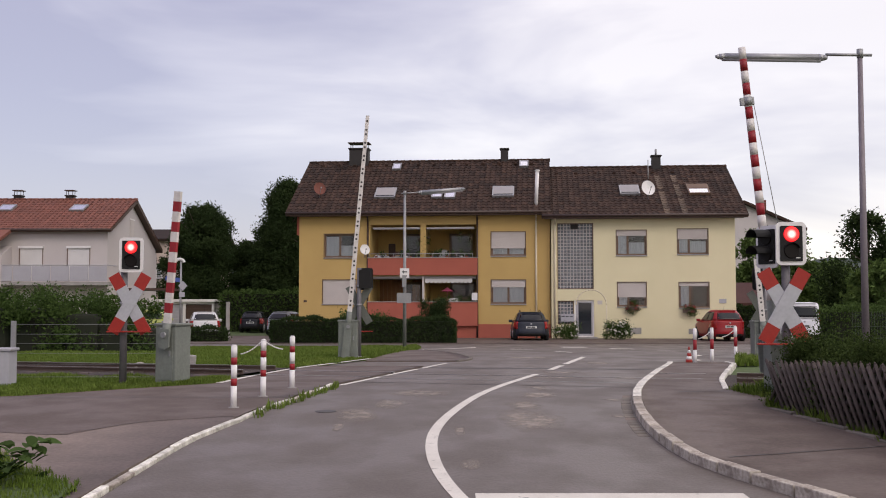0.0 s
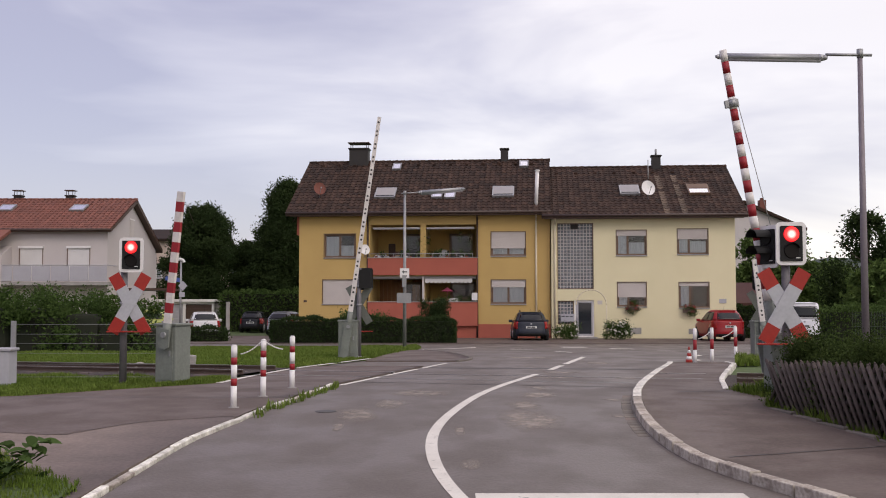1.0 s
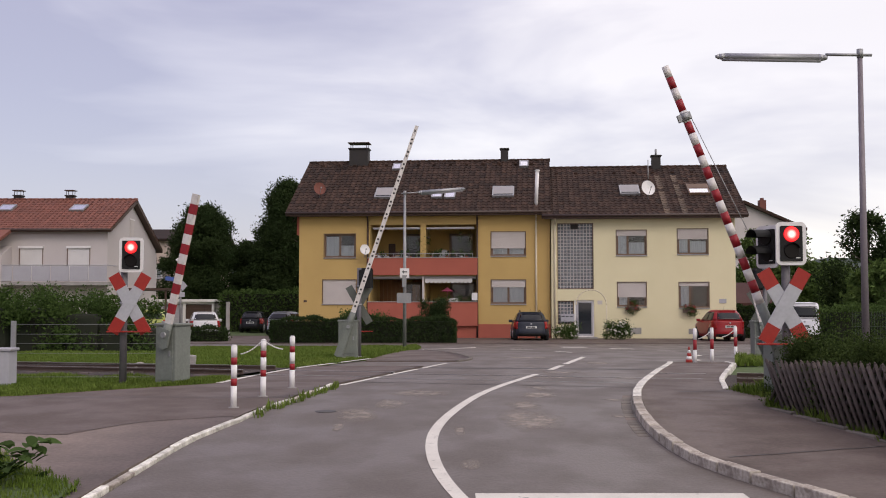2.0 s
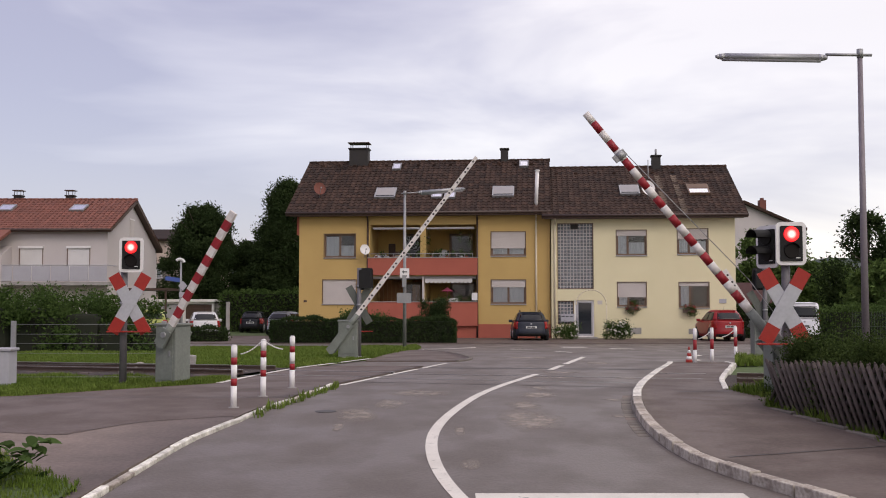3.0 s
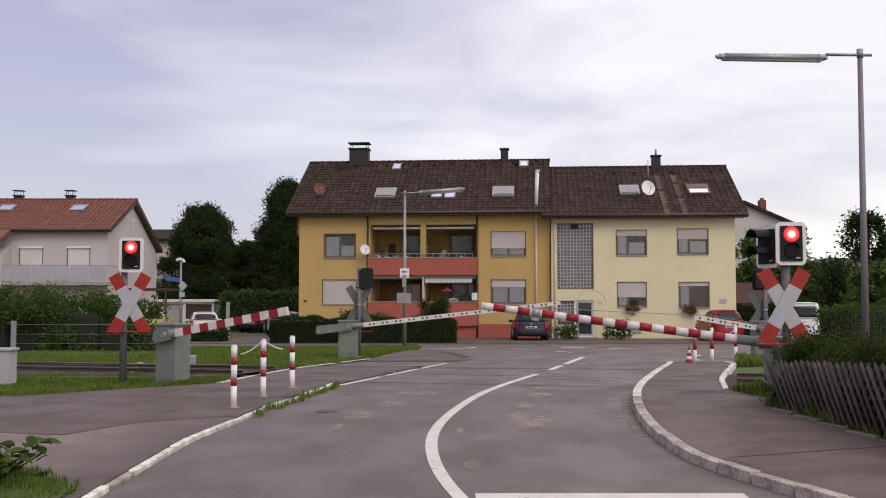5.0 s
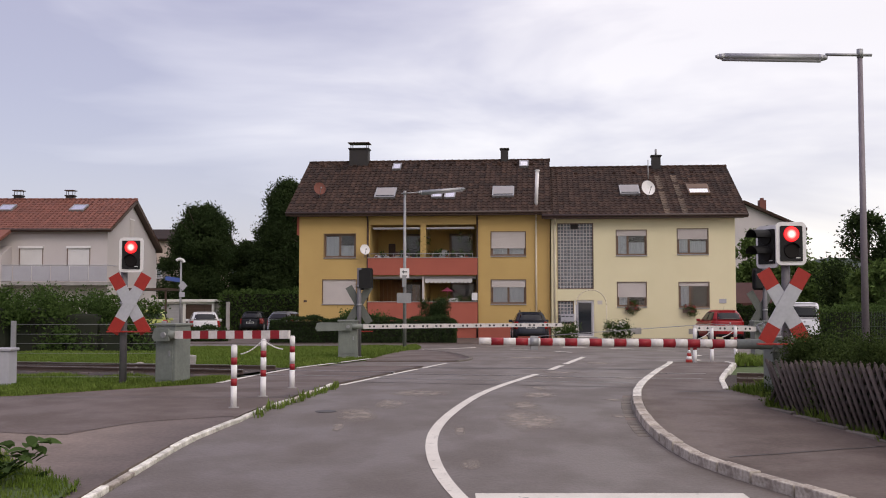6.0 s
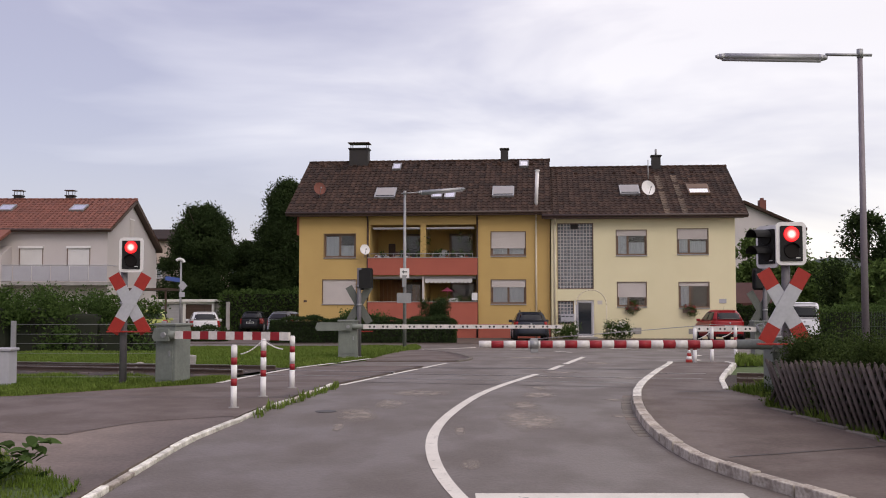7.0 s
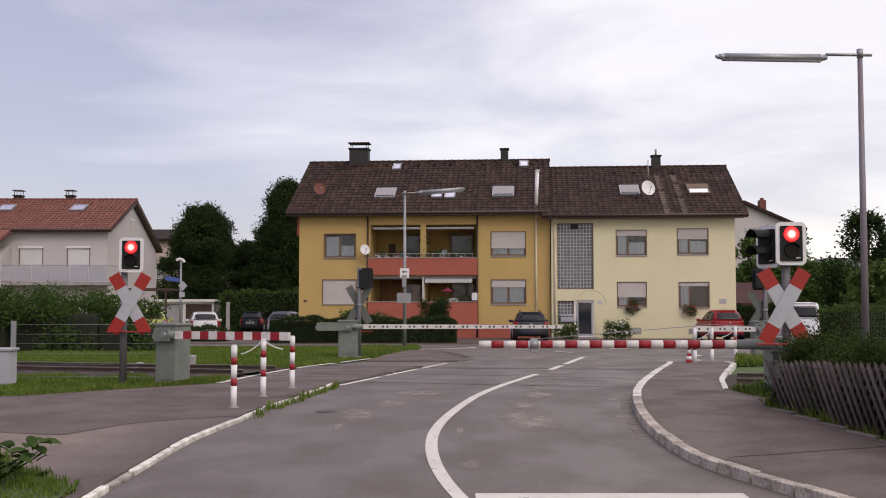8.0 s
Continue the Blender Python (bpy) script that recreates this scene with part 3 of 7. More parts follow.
def barrier(m, size, pivot, length, r0, r1, style, label, weight):
    """A drive cabinet with a counterweighted arm on a shaft."""
    w, d, h = size
    root = thing("barrier", m, label, "barrier", "level crossing barriers")
    bm = bm_new()
    box(bm, -w / 2, w / 2, -d / 2, d / 2, 0.0, h, 0.015)
    part("cabinet", bm, M["greygreen"], root, "grey-green painted steel drive cabinet")
    bm = bm_new()
    box(bm, -w / 2 - 0.025, w / 2 + 0.025, -d / 2 - 0.025, d / 2 + 0.025, h, h + 0.045, 0.012)
    part("lid", bm, M["greygreen"], root)
    bm = bm_new()
    box(bm, -w / 2 - 0.06, w / 2 + 0.06, -d / 2 - 0.06, d / 2 + 0.06, -0.15, 0.035, 0.01)
    part("foot", bm, M["concrete"], root, "concrete footing")
    bm = bm_new()
    box(bm, -w / 2 + 0.05, w / 2 - 0.05, -d / 2 - 0.012, -d / 2 + 0.004, 0.12, h - 0.12, 0.005)
    door = part("door", bm, M["greygreen"], root)
    bm = bm_new()
    box(bm, w / 2 - 0.12, w / 2 - 0.09, -d / 2 - 0.03, -d / 2 - 0.008, h * 0.5, h * 0.5 + 0.1, 0.004)
    part("handle", bm, M["galv"], door)
    arm = new("arm")
    arm.parent = root
    home = Matrix.Translation(pivot)
    arm.matrix_basis = home
    arm_home[arm.name] = home
    tagged(arm, style["label"])
    z0, flat = style["start"], style["flat"]

    def rad(z):
        return r0 + (r1 - r0) * z / length
    if style["bands"]:
        n = style["bands"]
        for k in range(n):
            a, b = z0 + (length - z0) * k / n, z0 + (length - z0) * (k + 1) / n
            red = k % 2 == 1
            part("red_band" if red else "white_band", bar(bm_new(), a, b, rad(a), rad(b), flat), M["arm_red"] if red else M["arm_white"], arm, "red painted band" if red else "off-white painted band")
    else:
        part("beam", bar(bm_new(), z0, length, rad(z0), rad(length), flat), M["arm_white"], arm, "weathered off-white beam")
        n = style["dots"]
        for k in range(n):
            for q in (-0.05, 0.065):
                zc = z0 + 0.22 + (length - z0 - 0.32) * k / (n - 1) + q
                if zc < length - 0.05:
                    bm = bm_new()
                    tube(bm, (0, -rad(zc) * 0.45 - 0.003, zc), (0, rad(zc) * 0.45 + 0.003, zc), 0.029, None, 12)
                    part("reflector", bm, M["seam"], arm, "dark round reflector")
    if style.get("clamp"):
        zc = style["clamp"]
        bm = bm_new()
        tube(bm, (0, 0, zc - 0.06), (0, 0, zc + 0.06), rad(zc) + 0.012, None, 16)
        sd = style["side"]
        box(bm, -rad(zc) - 0.06 if sd > 0 else -rad(zc) - 0.03, rad(zc) + (0.03 if sd > 0 else 0.06), -0.03, 0.03, zc - 0.055, zc + 0.055, 0.005)
        part("clamp", bm, M["galv"], arm, "grey steel clamp ring")
        # stay wire from the clamp back to a bracket at the root
        bm = bm_new()
        pts = [Vector((sd * (rad(zc) + 0.02), 0, zc)), Vector((sd * 0.28, 0, 0.95)), Vector((sd * 0.25, 0, 0.25))]
        sweep(bm, pts, 0.006, 6)
        part("stay_wire", bm, M["galv"], arm, "thin pale stay wire")
        bm = bm_new()
        sweep(bm, [(sd * 0.05, 0, 0.2), (sd * 0.27, 0, 0.3), (sd * 0.3, 0, 0.22), (sd * 0.05, 0, 0.08)], 0.014, 8)
        part("bracket", bm, M["galv"], arm)
    bm = bm_new()
    tube(bm, (0, 0, -0.05), (0, 0, z0), r0 * 1.15, r0 * 1.08, 16)
    part("socket", bm, M["greygreen"], arm, "grey-green steel arm socket")
    bm = bm_new()
    tube(bm, (0, -0.1, 0), (0, abs(pivot[1]) + d / 2 + 0.06, 0), 0.05, None, 12)
    part("shaft", bm, M["galv"], arm)
    for yy in (-0.07, abs(pivot[1]) + d / 2 + 0.01):
        bm = bm_new()
        prism(bm, [(-0.1, 0.1), (0.1, 0.1), (0.11, -weight), (0.04, -weight - 0.05), (-0.11, -weight)], yy, yy + 0.045, "y")
        part("counterweight", bm, M["greygreen"], arm, "grey-green steel counterweight lever")
    return root, arm


_, arm_near = barrier(pose(4.95, 15.6, 0.24), (0.5, 0.45, 0.9), (-0.185, -0.30, 0.875), 4.255, 0.064, 0.052,
                      dict(bands=21, start=0.6, flat=False, clamp=3.47, side=1, label="long round red and white barrier arm"),
                      "grey-green barrier drive with a long red and white arm", 0.45)
_, arm_foot_near = barrier(pose(-4.66, 18.6, 0.25, 0, 0, -24), (0.42, 0.42, 1.04), (0.065, -0.27, 0.89), 2.45, 0.066, 0.066,
                           dict(bands=13, start=0.2, flat=True, label="short flat red and white barrier arm"),
                           "grey-green barrier drive with a short red and white footpath arm", 0.2)
_, arm_far = barrier(pose(-2.53, 28.8, 0.26), (0.5, 0.45, 0.97), (0.02, -0.28, 0.84), 5.66, 0.062, 0.047,
                     dict(bands=0, dots=15, start=0.4, flat=True, label="long white barrier arm with dark reflectors"),
                     "grey-green barrier drive with a long white arm seen from behind", 0.82)
_, arm_foot_far = barrier(pose(8.5, 28.8, 0.26), (0.45, 0.4, 0.95), (0.0, -0.26, 0.78), 1.86, 0.07, 0.068,
                          dict(bands=0, dots=5, start=0.2, flat=True, label="short white barrier arm with dark reflectors"),
                          "grey-green barrier drive with a short white footpath arm", 0.3)


def signal_head(parent, m, lit, border="white"):
    """A two-lamp signal head with a pale border; its face looks along -y."""
    def put(ob):
        ob.matrix_basis = m
        return ob
    bm = bm_new()
    prism(bm, rounded(0.42, 0.6, 0.07), -0.012, 0.012, "y")
    head = put(part("signal_head", bm, M[border], parent, "white-bordered signal board" if border == "white" else "dark back of a signal board"))
    bm = bm_new()
    prism(bm, rounded(0.31, 0.49, 0.015), -0.03, -0.011, "y")
    part("black_field", bm, M["darkpaint"], head, "black lamp field")
    bm = bm_new()
    prism(bm, rounded(0.32, 0.5, 0.03), 0.012, 0.2, "y")
    part("housing", bm, M["darkpaint"], head, "black lamp housing")
    for z, on in ((0.13, lit), (-0.1, False)):
        bm = bm_new()
        tube(bm, (0, -0.031, z), (0, -0.045, z), 0.11, 0.1, 24)
        part("lamp_lens", bm, M["lamp_red"] if on else M["lens_off"], head, "lit red lens" if on else "dark unlit lens")
        if not lit or not on:
            bm = bm_new()
            a0, a1 = (20, 160) if lit else (0, 180)
            ring = [(math.cos(radians(a0 + (a1 - a0) * k / 12)), math.sin(radians(a0 + (a1 - a0) * k / 12))) for k in range(13)]
            ln = 0.06 if lit else 0.28
            for r in (0.105, 0.113):
                v = [[bm.verts.new((c * r, -0.03, z + s * r)), bm.verts.new((c * r, -0.03 - ln, z + s * r * 0.96))] for c, s in ring]
                for p, q in zip(v, v[1:]):
                    bm.faces.new((p[0], q[0], q[1], p[1]))
            part("visor", bm, M["darkpaint"], head, "black lamp visor")
    bm = bm_new()
    box(bm, 0.06, 0.12, -0.034, -0.03, -0.205, -0.195)
    part("badge", bm, M["white"], head)


def cross(parent, cx, cy, cz, front=True):
    """Saint Andrew's cross of two boards, 1.2 m long, white with red ends."""
    for k, lean in enumerate((-30.0, 30.0)):
        m = Matrix.Translation((cx, cy - 0.02 * k, cz)) @ pose(0, 0, 0, 0, lean, 0)
        bm = bm_new()
        box(bm, -0.1, 0.1, -0.01, 0.01, -0.31, 0.31)
        b = part("cross_board", bm, M["white_sign"] if front else M["sign_back"], parent, "white enamel cross board" if front else "grey back of a cross board")
        b.matrix_basis = m
        for s in (-1, 1):
            bm = bm_new()
            box(bm, -0.1, 0.1, -0.01, 0.01, min(s * 0.31, s * 0.57), max(s * 0.31, s * 0.57))
            part("cross_end", bm, M["red_sign"] if front else M["sign_back"], b, "red end of the cross" if front else "")


def crossing_signal(m, head, crossc, post_top, extra=None, front=True, label="", bar_z=None):
    root = thing("crossing_signal", m, label, "railway signal", "level crossing signals")
    bm = bm_new()
    tube(bm, (0, 0, -0.15), (0, 0, post_top), 0.062, 0.058, 16)
    part("post", bm, M["post_grey"], root, "dull grey steel post")
    bm = bm_new()
    box(bm, -0.14, 0.14, -0.14, 0.14, -0.15, 0.03, 0.01)
    part("base_plate", bm, M["concrete"], root)
    signal_head(root, Matrix.Translation(head) @ pose(0, 0, 0, 0, 0, 0 if front else 180), front, "white" if front else "darkpaint")
    if extra:
        signal_head(root, extra, False, "white" if front else "darkpaint")
    cross(root, *crossc, front)
    if bar_z:
        bm = bm_new()
        box(bm, crossc[0] - 0.38, crossc[0] + 0.38, crossc[1] - 0.06, crossc[1] + 0.05, bar_z - 0.012, bar_z + 0.012, 0.004)
        part("red_ledge", bm, M["red_sign"], root, "thin red plate under the cross")
    for z in (head[2] - 0.2, crossc[2]):
        bm = bm_new()
        tube(bm, (0, 0, z - 0.03), (0, 0, z + 0.03), 0.072, None, 16)
        part("clamp", bm, M["galv"], root)
    return root


crossing_signal(pose(4.79, 15.0, 0.22), (0.04, -0.12, 2.27), (-0.06, -0.1, 1.40), 2.45, Matrix.Translation((-0.2, 0.16, 2.24)) @ pose(0, 0, 0, 0, 0, -62), True,
                "lit red crossing signal and red-white cross beside a hedge", 0.88)
crossing_signal(pose(-5.52, 18.6, 0.26), (0.15, -0.12, 2.25), (0.13, -0.1, 1.41), 2.4, None, True,
                "lit red crossing signal and red-white cross beside the fence", 0.93)
crossing_signal(pose(-2.27, 29.1, 0.26), (0.16, 0.1, 2.12), (-0.01, 0.1, 1.42), 2.42, None, False,
                "grey signal post and cross seen from behind, beside the white barrier", 0.7)
crossing_signal(pose(8.72, 29.1, 0.26), (-0.1, 0.1, 2.12), (-0.1, 0.1, 1.28), 2.42, None, False,
                "grey signal post and cross seen from behind, beside the short barrier")


def bollard(m, h=0.9, r=0.05, bands=((0.0, 0.30, 0), (0.30, 0.47, 1), (0.47, 0.74, 0), (0.74, 0.90, 1), (0.90, 1.0, 0)), label="slim white bollard with two red bands"):
    root = thing("bollard", m, label, "bollard", "white and red bollards")
    for a, b, red in bands:
        bm = bm_new()
        tube(bm, (0, 0, a * h), (0, 0, b * h), r, None, 16)
        part("red_band" if red else "white_band", bm, M["arm_red"] if red else M["white"], root, "red band" if red else "")
    bm = bm_new()
    tube(bm, (0, 0, h), (0, 0, h + 0.02), r * 1.02, r * 0.6, 16)
    part("cap", bm, M["white"], root)
    bm = bm_new()
    tube(bm, (0, 0, -0.02), (0, 0, 0.015), r * 1.7, None, 16)
    part("foot_ring", bm, M["concrete"], root)
    return root


LB = ((0.0, 0.36, 0), (0.36, 0.48, 1), (0.48, 0.70, 0), (0.70, 0.82, 1), (0.82, 1.0, 0))
for x, y in ((-2.8, 14.45), (-2.64, 15.85), (-2.43, 17.38)):
    bollard(pose(x, y, ground_z(x, y) + 0.025), 0.825, 0.042, LB)
for x, y in ((6.09, 26.04), (6.64, 26.6), (7.7, 28.35)):
    bollard(pose(x, y, 0.27), 0.82, 0.045, ((0.0, 0.38, 0), (0.38, 0.68, 1), (0.68, 1.0, 0)), "slim white bollard with one red band")

bm = bm_new()
for dx, drop in ((-0.29, 0.17), (0.24, 0.1)):
    prev = None
    for k in range(9):
        q = k / 8
        p = Vector((-2.64 + math.copysign(0.045, dx) + dx * q, 15.85, 1.09 - drop * (1.7 * q - 0.7 * q * q)))
        if prev is not None:
            tube(bm, prev, p, 0.009, None, 8)
        prev = p
tagged(part("chain", bm, M["rope"]), "loose white plastic chain hanging from a bollard", "chain")

for bx, by in ((6.64, 26.6), (7.7, 28.35)):
    bm = bm_new()
    prev = None
    for k in range(7):
        q = k / 6
        p = Vector((bx - 0.05 - 0.3 * q, by, 1.0 - 0.17 * (1.7 * q - 0.7 * q * q)))
        if prev is not None:
            tube(bm, prev, p, 0.012, None, 8)
        prev = p
    tagged(part("chain", bm, M["rope"]), "short loose white plastic chain hanging from a bollard", "chain")

# traffic cone beside the far bollards
cone = thing("traffic_cone", pose(5.82, 25.49, 0.275), "small red and white traffic cone on asphalt", "traffic cone")
for k in range(5):
    bm = bm_new()
    tube(bm, (0, 0, 0.03 + 0.075 * k), (0, 0, 0.03 + 0.075 * (k + 1)), 0.085 - 0.014 * k, 0.085 - 0.014 * (k + 1), 16)
    part("red_band" if k % 2 == 0 else "white_band", bm, M["red_sign"] if k % 2 == 0 else M["white"], cone)
bm = bm_new()
box(bm, -0.12, 0.12, -0.12, 0.12, 0, 0.03, 0.008)
part("base_plate", bm, M["red_sign"], cone)


def lantern(parent, p0, p1, r):
    """A long half-round street lantern with a clear lower tray."""
    p0, p1 = Vector(p0), Vector(p1)
    bm = bm_new()
    ax = (p1 - p0).normalized()
    prev = None
    for s, k in ((0, 0.45), (0.03, 0.8), (0.08, 1), (0.92, 0.9), (0.97, 0.7), (1, 0.35)):
        c = p0.lerp(p1, s)
        if prev:
            tube(bm, prev[0], c, r * prev[1], r * k, 16)
        prev = (c, k)
    part("lantern_hood", bm, M["zinc"], parent, "long rounded grey lantern hood")
    bm = bm_new()
    q0, q1 = p0.lerp(p1, 0.06) - Vector((0, 0, r * 0.55)), p0.lerp(p1, 0.94) - Vector((0, 0, r * 0.5))
    tube(bm, q0, q1, r * 0.72, r * 0.66, 14)
    part("lantern_tray", bm, M["panel_grey"], parent, "dull clear lamp tray")


def street_lamp(m, h, reach0, reach1, back, rise, label, r=0.06, lr=0.085, metal="galv", drop=0.11):
    root = thing("street_lamp", m, label, "street lamp", "street lamps")
    bm = bm_new()
    tube(bm, (0, 0, -0.1), (0, 0, h), r, r * 0.62, 16)
    part("pole", bm, M[metal], root, "tapering grey galvanised pole")
    bm = bm_new()
    tube(bm, (back, 0, h - 0.09 - back * rise), (reach0, 0, h - 0.09 - reach0 * rise), 0.025, None, 10)
    part("bracket_arm", bm, M["galv"], root)
    bm = bm_new()
    tube(bm, (0, 0, h - 0.14), (0, 0, h + 0.01), r * 0.62 + 0.012, None, 12)
    part("collar", bm, M["galv"], root)
    lantern(root, (reach0 * 0.96, 0, h - drop - reach0 * rise), (reach1, 0, h - drop - reach1 * rise), lr)
    return root


street_lamp(pose(7.07, 18.0, 0.24), 5.73, -0.58, -2.45, 0.2, 0.012, "tall grey street lamp with a long lantern behind the hedge", 0.066, 0.066, "lamp_steel", 0.145)
far_lamp = street_lamp(pose(-1.5, 42.0, 0.0), 6.18, 0.55, 2.37, -0.15, -0.08, "grey street lamp with a long lantern and small signs", 0.075)

sign = thing("arrow_sign", pose(-1.5, 41.93, 2.95), "small white sign with a black arrow on a lamp post", "sign")
bm = bm_new()
prism(bm, rounded(0.36, 0.38, 0.03), -0.01, 0.01, "y")
part("board", bm, M["white"], sign)
bm = bm_new()
prism(bm, [(-0.1, 0.05), (-0.03, 0.12), (-0.03, 0.07), (0.1, 0.07), (0.1, 0.03), (-0.03, 0.03), (-0.03, -0.02)], -0.016, -0.011, "y")
part("arrow", bm, M["ink"], sign)
bm = bm_new()
box(bm, -0.09, 0.09, -0.016, -0.011, -0.13, -0.09)
part("printed_bar", bm, M["ink"], sign)
sign = thing("sign_back", pose(-1.52, 41.93, 1.98), "plain grey back of a small sign on a lamp post", "sign")
bm = bm_new()
prism(bm, rounded(0.56, 0.4, 0.05), -0.012, 0.008, "y")
part("board", bm, M["galv"], sign)
bm = bm_new()
box(bm, -0.07, 0.09, -0.07, 0.02, 0.42, 0.85, 0.01)
part("switch_box", bm, M["galv"], sign)

# small lamp with street name and priority signs by the parked cars
sl = thing("street_lamp", pose(-12.7, 52.0, 0), "slim grey street lamp with a curved head and signs", "street lamp", "street lamps")
bm = bm_new()
tube(bm, (0, 0, -0.1), (0, 0, 3.85), 0.06, 0.045, 12)
part("pole", bm, M["galv"], sl)
bm = bm_new()
prev = None
for k in range(7):
    a = radians(150 - 25 * k)
    p = Vector((-0.05 + 0.2 * math.cos(a), 0, 3.8 + 0.16 * math.sin(a)))
    if prev:
        tube(bm, prev, p, 0.07, None, 10)
    prev = p
part("lamp_head", bm, M["white"], sl, "pale curved lamp head")
bm = bm_new()
box(bm, -0.74, -0.03, -0.02, 0.02, 2.85, 3.05, 0.005, pose(0, 0, 0, 0, 8, 0) @ Matrix.Translation((-0.42, 0, -0.05)))
part("street_name_board", bm, M["blue"], sl, "blue street name board")
bm = bm_new()
prism(bm, [(0.12, 2.42), (0.34, 2.66), (0.12, 2.9), (-0.1, 2.66)], -0.09, -0.075, "y")
part("diamond_board", bm, M["panel_grey"], sl, "grey diamond sign")
bm = bm_new()
box(bm, -0.05, 0.22, -0.09, -0.075, 2.12, 2.35, 0.004)
part("small_board", bm, M["panel_grey"], sl)

# plain concrete post, small cabinet, wire fences
post = thing("concrete_post", pose(-11.0, 55.0, 0.0), "weathered grey concrete post beside the parked cars", "post")
bm = bm_new()
box(bm, -0.085, 0.085, -0.085, 0.085, -0.1, 1.9, 0.02)
part("post", bm, M["concrete"], post)
cab = thing("cable_cabinet", pose(-7.52, 18.3, 0.25), "pale grey cable cabinet beside the fence", "cabinet")
bm = bm_new()
box(bm, -0.35, 0.22, -0.18, 0.18, -0.05, 0.62, 0.012)
part("body", bm, M["panel_grey"], cab)
bm = bm_new()
box(bm, -0.38, 0.25, -0.21, 0.21, 0.62, 0.67, 0.012)
part("lid", bm, M["panel_grey"], cab)


def wire_fence(m, length, posts, wires, h, label, mesh=0.0, material=None):
    root = thing("wire_fence", m, label, "fence")
    for x in posts:
        bm = bm_new()
        box(bm, x - 0.04, x + 0.04, -0.03, 0.03, -0.2, h + 0.05, 0.006)
        part("post", bm, material or M["galv"], root)
    for z in wires:
        bm = bm_new()
        tube(bm, (0, 0, z), (length, 0, z), 0.004, None, 6)
        part("wire", bm, material or M["galv"], root)
    if mesh:
        bm = bm_new()
        for k in range(int(length / mesh)):
            tube(bm, (k * mesh, 0.01, 0.05), (k * mesh, 0.01, h), 0.0022, None, 4, False)
        part("wire_mesh", bm, material or M["galv"], root, "thin upright mesh wires", "stuff")
    return root


wire_fence(pose(-7.48, 18.75, 0.26), 2.7, (0, 2.62), (0.14, 0.36, 0.55, 0.72, 0.88, 1.05), 1.06, "grey wire fence in front of the track", 0.0, M["galv"])
M["green_wire"] = mat("green_coated_wire", (0.10, 0.13, 0.10), (0.075, 0.1, 0.08), rough=0.5)
wire_fence(pose(8.95, 23.5, 0.24), 9.0, (0.25, 2.75, 5.25, 7.75), (0.2, 0.45, 0.7, 0.95, 1.2), 1.28, "grey-green wire mesh fence by the railway", 0.06, M["green_wire"])


# ---- the two joined apartment houses ----
HOUSE = pose(5.5, 57.5, 0, 0, 0, -5)


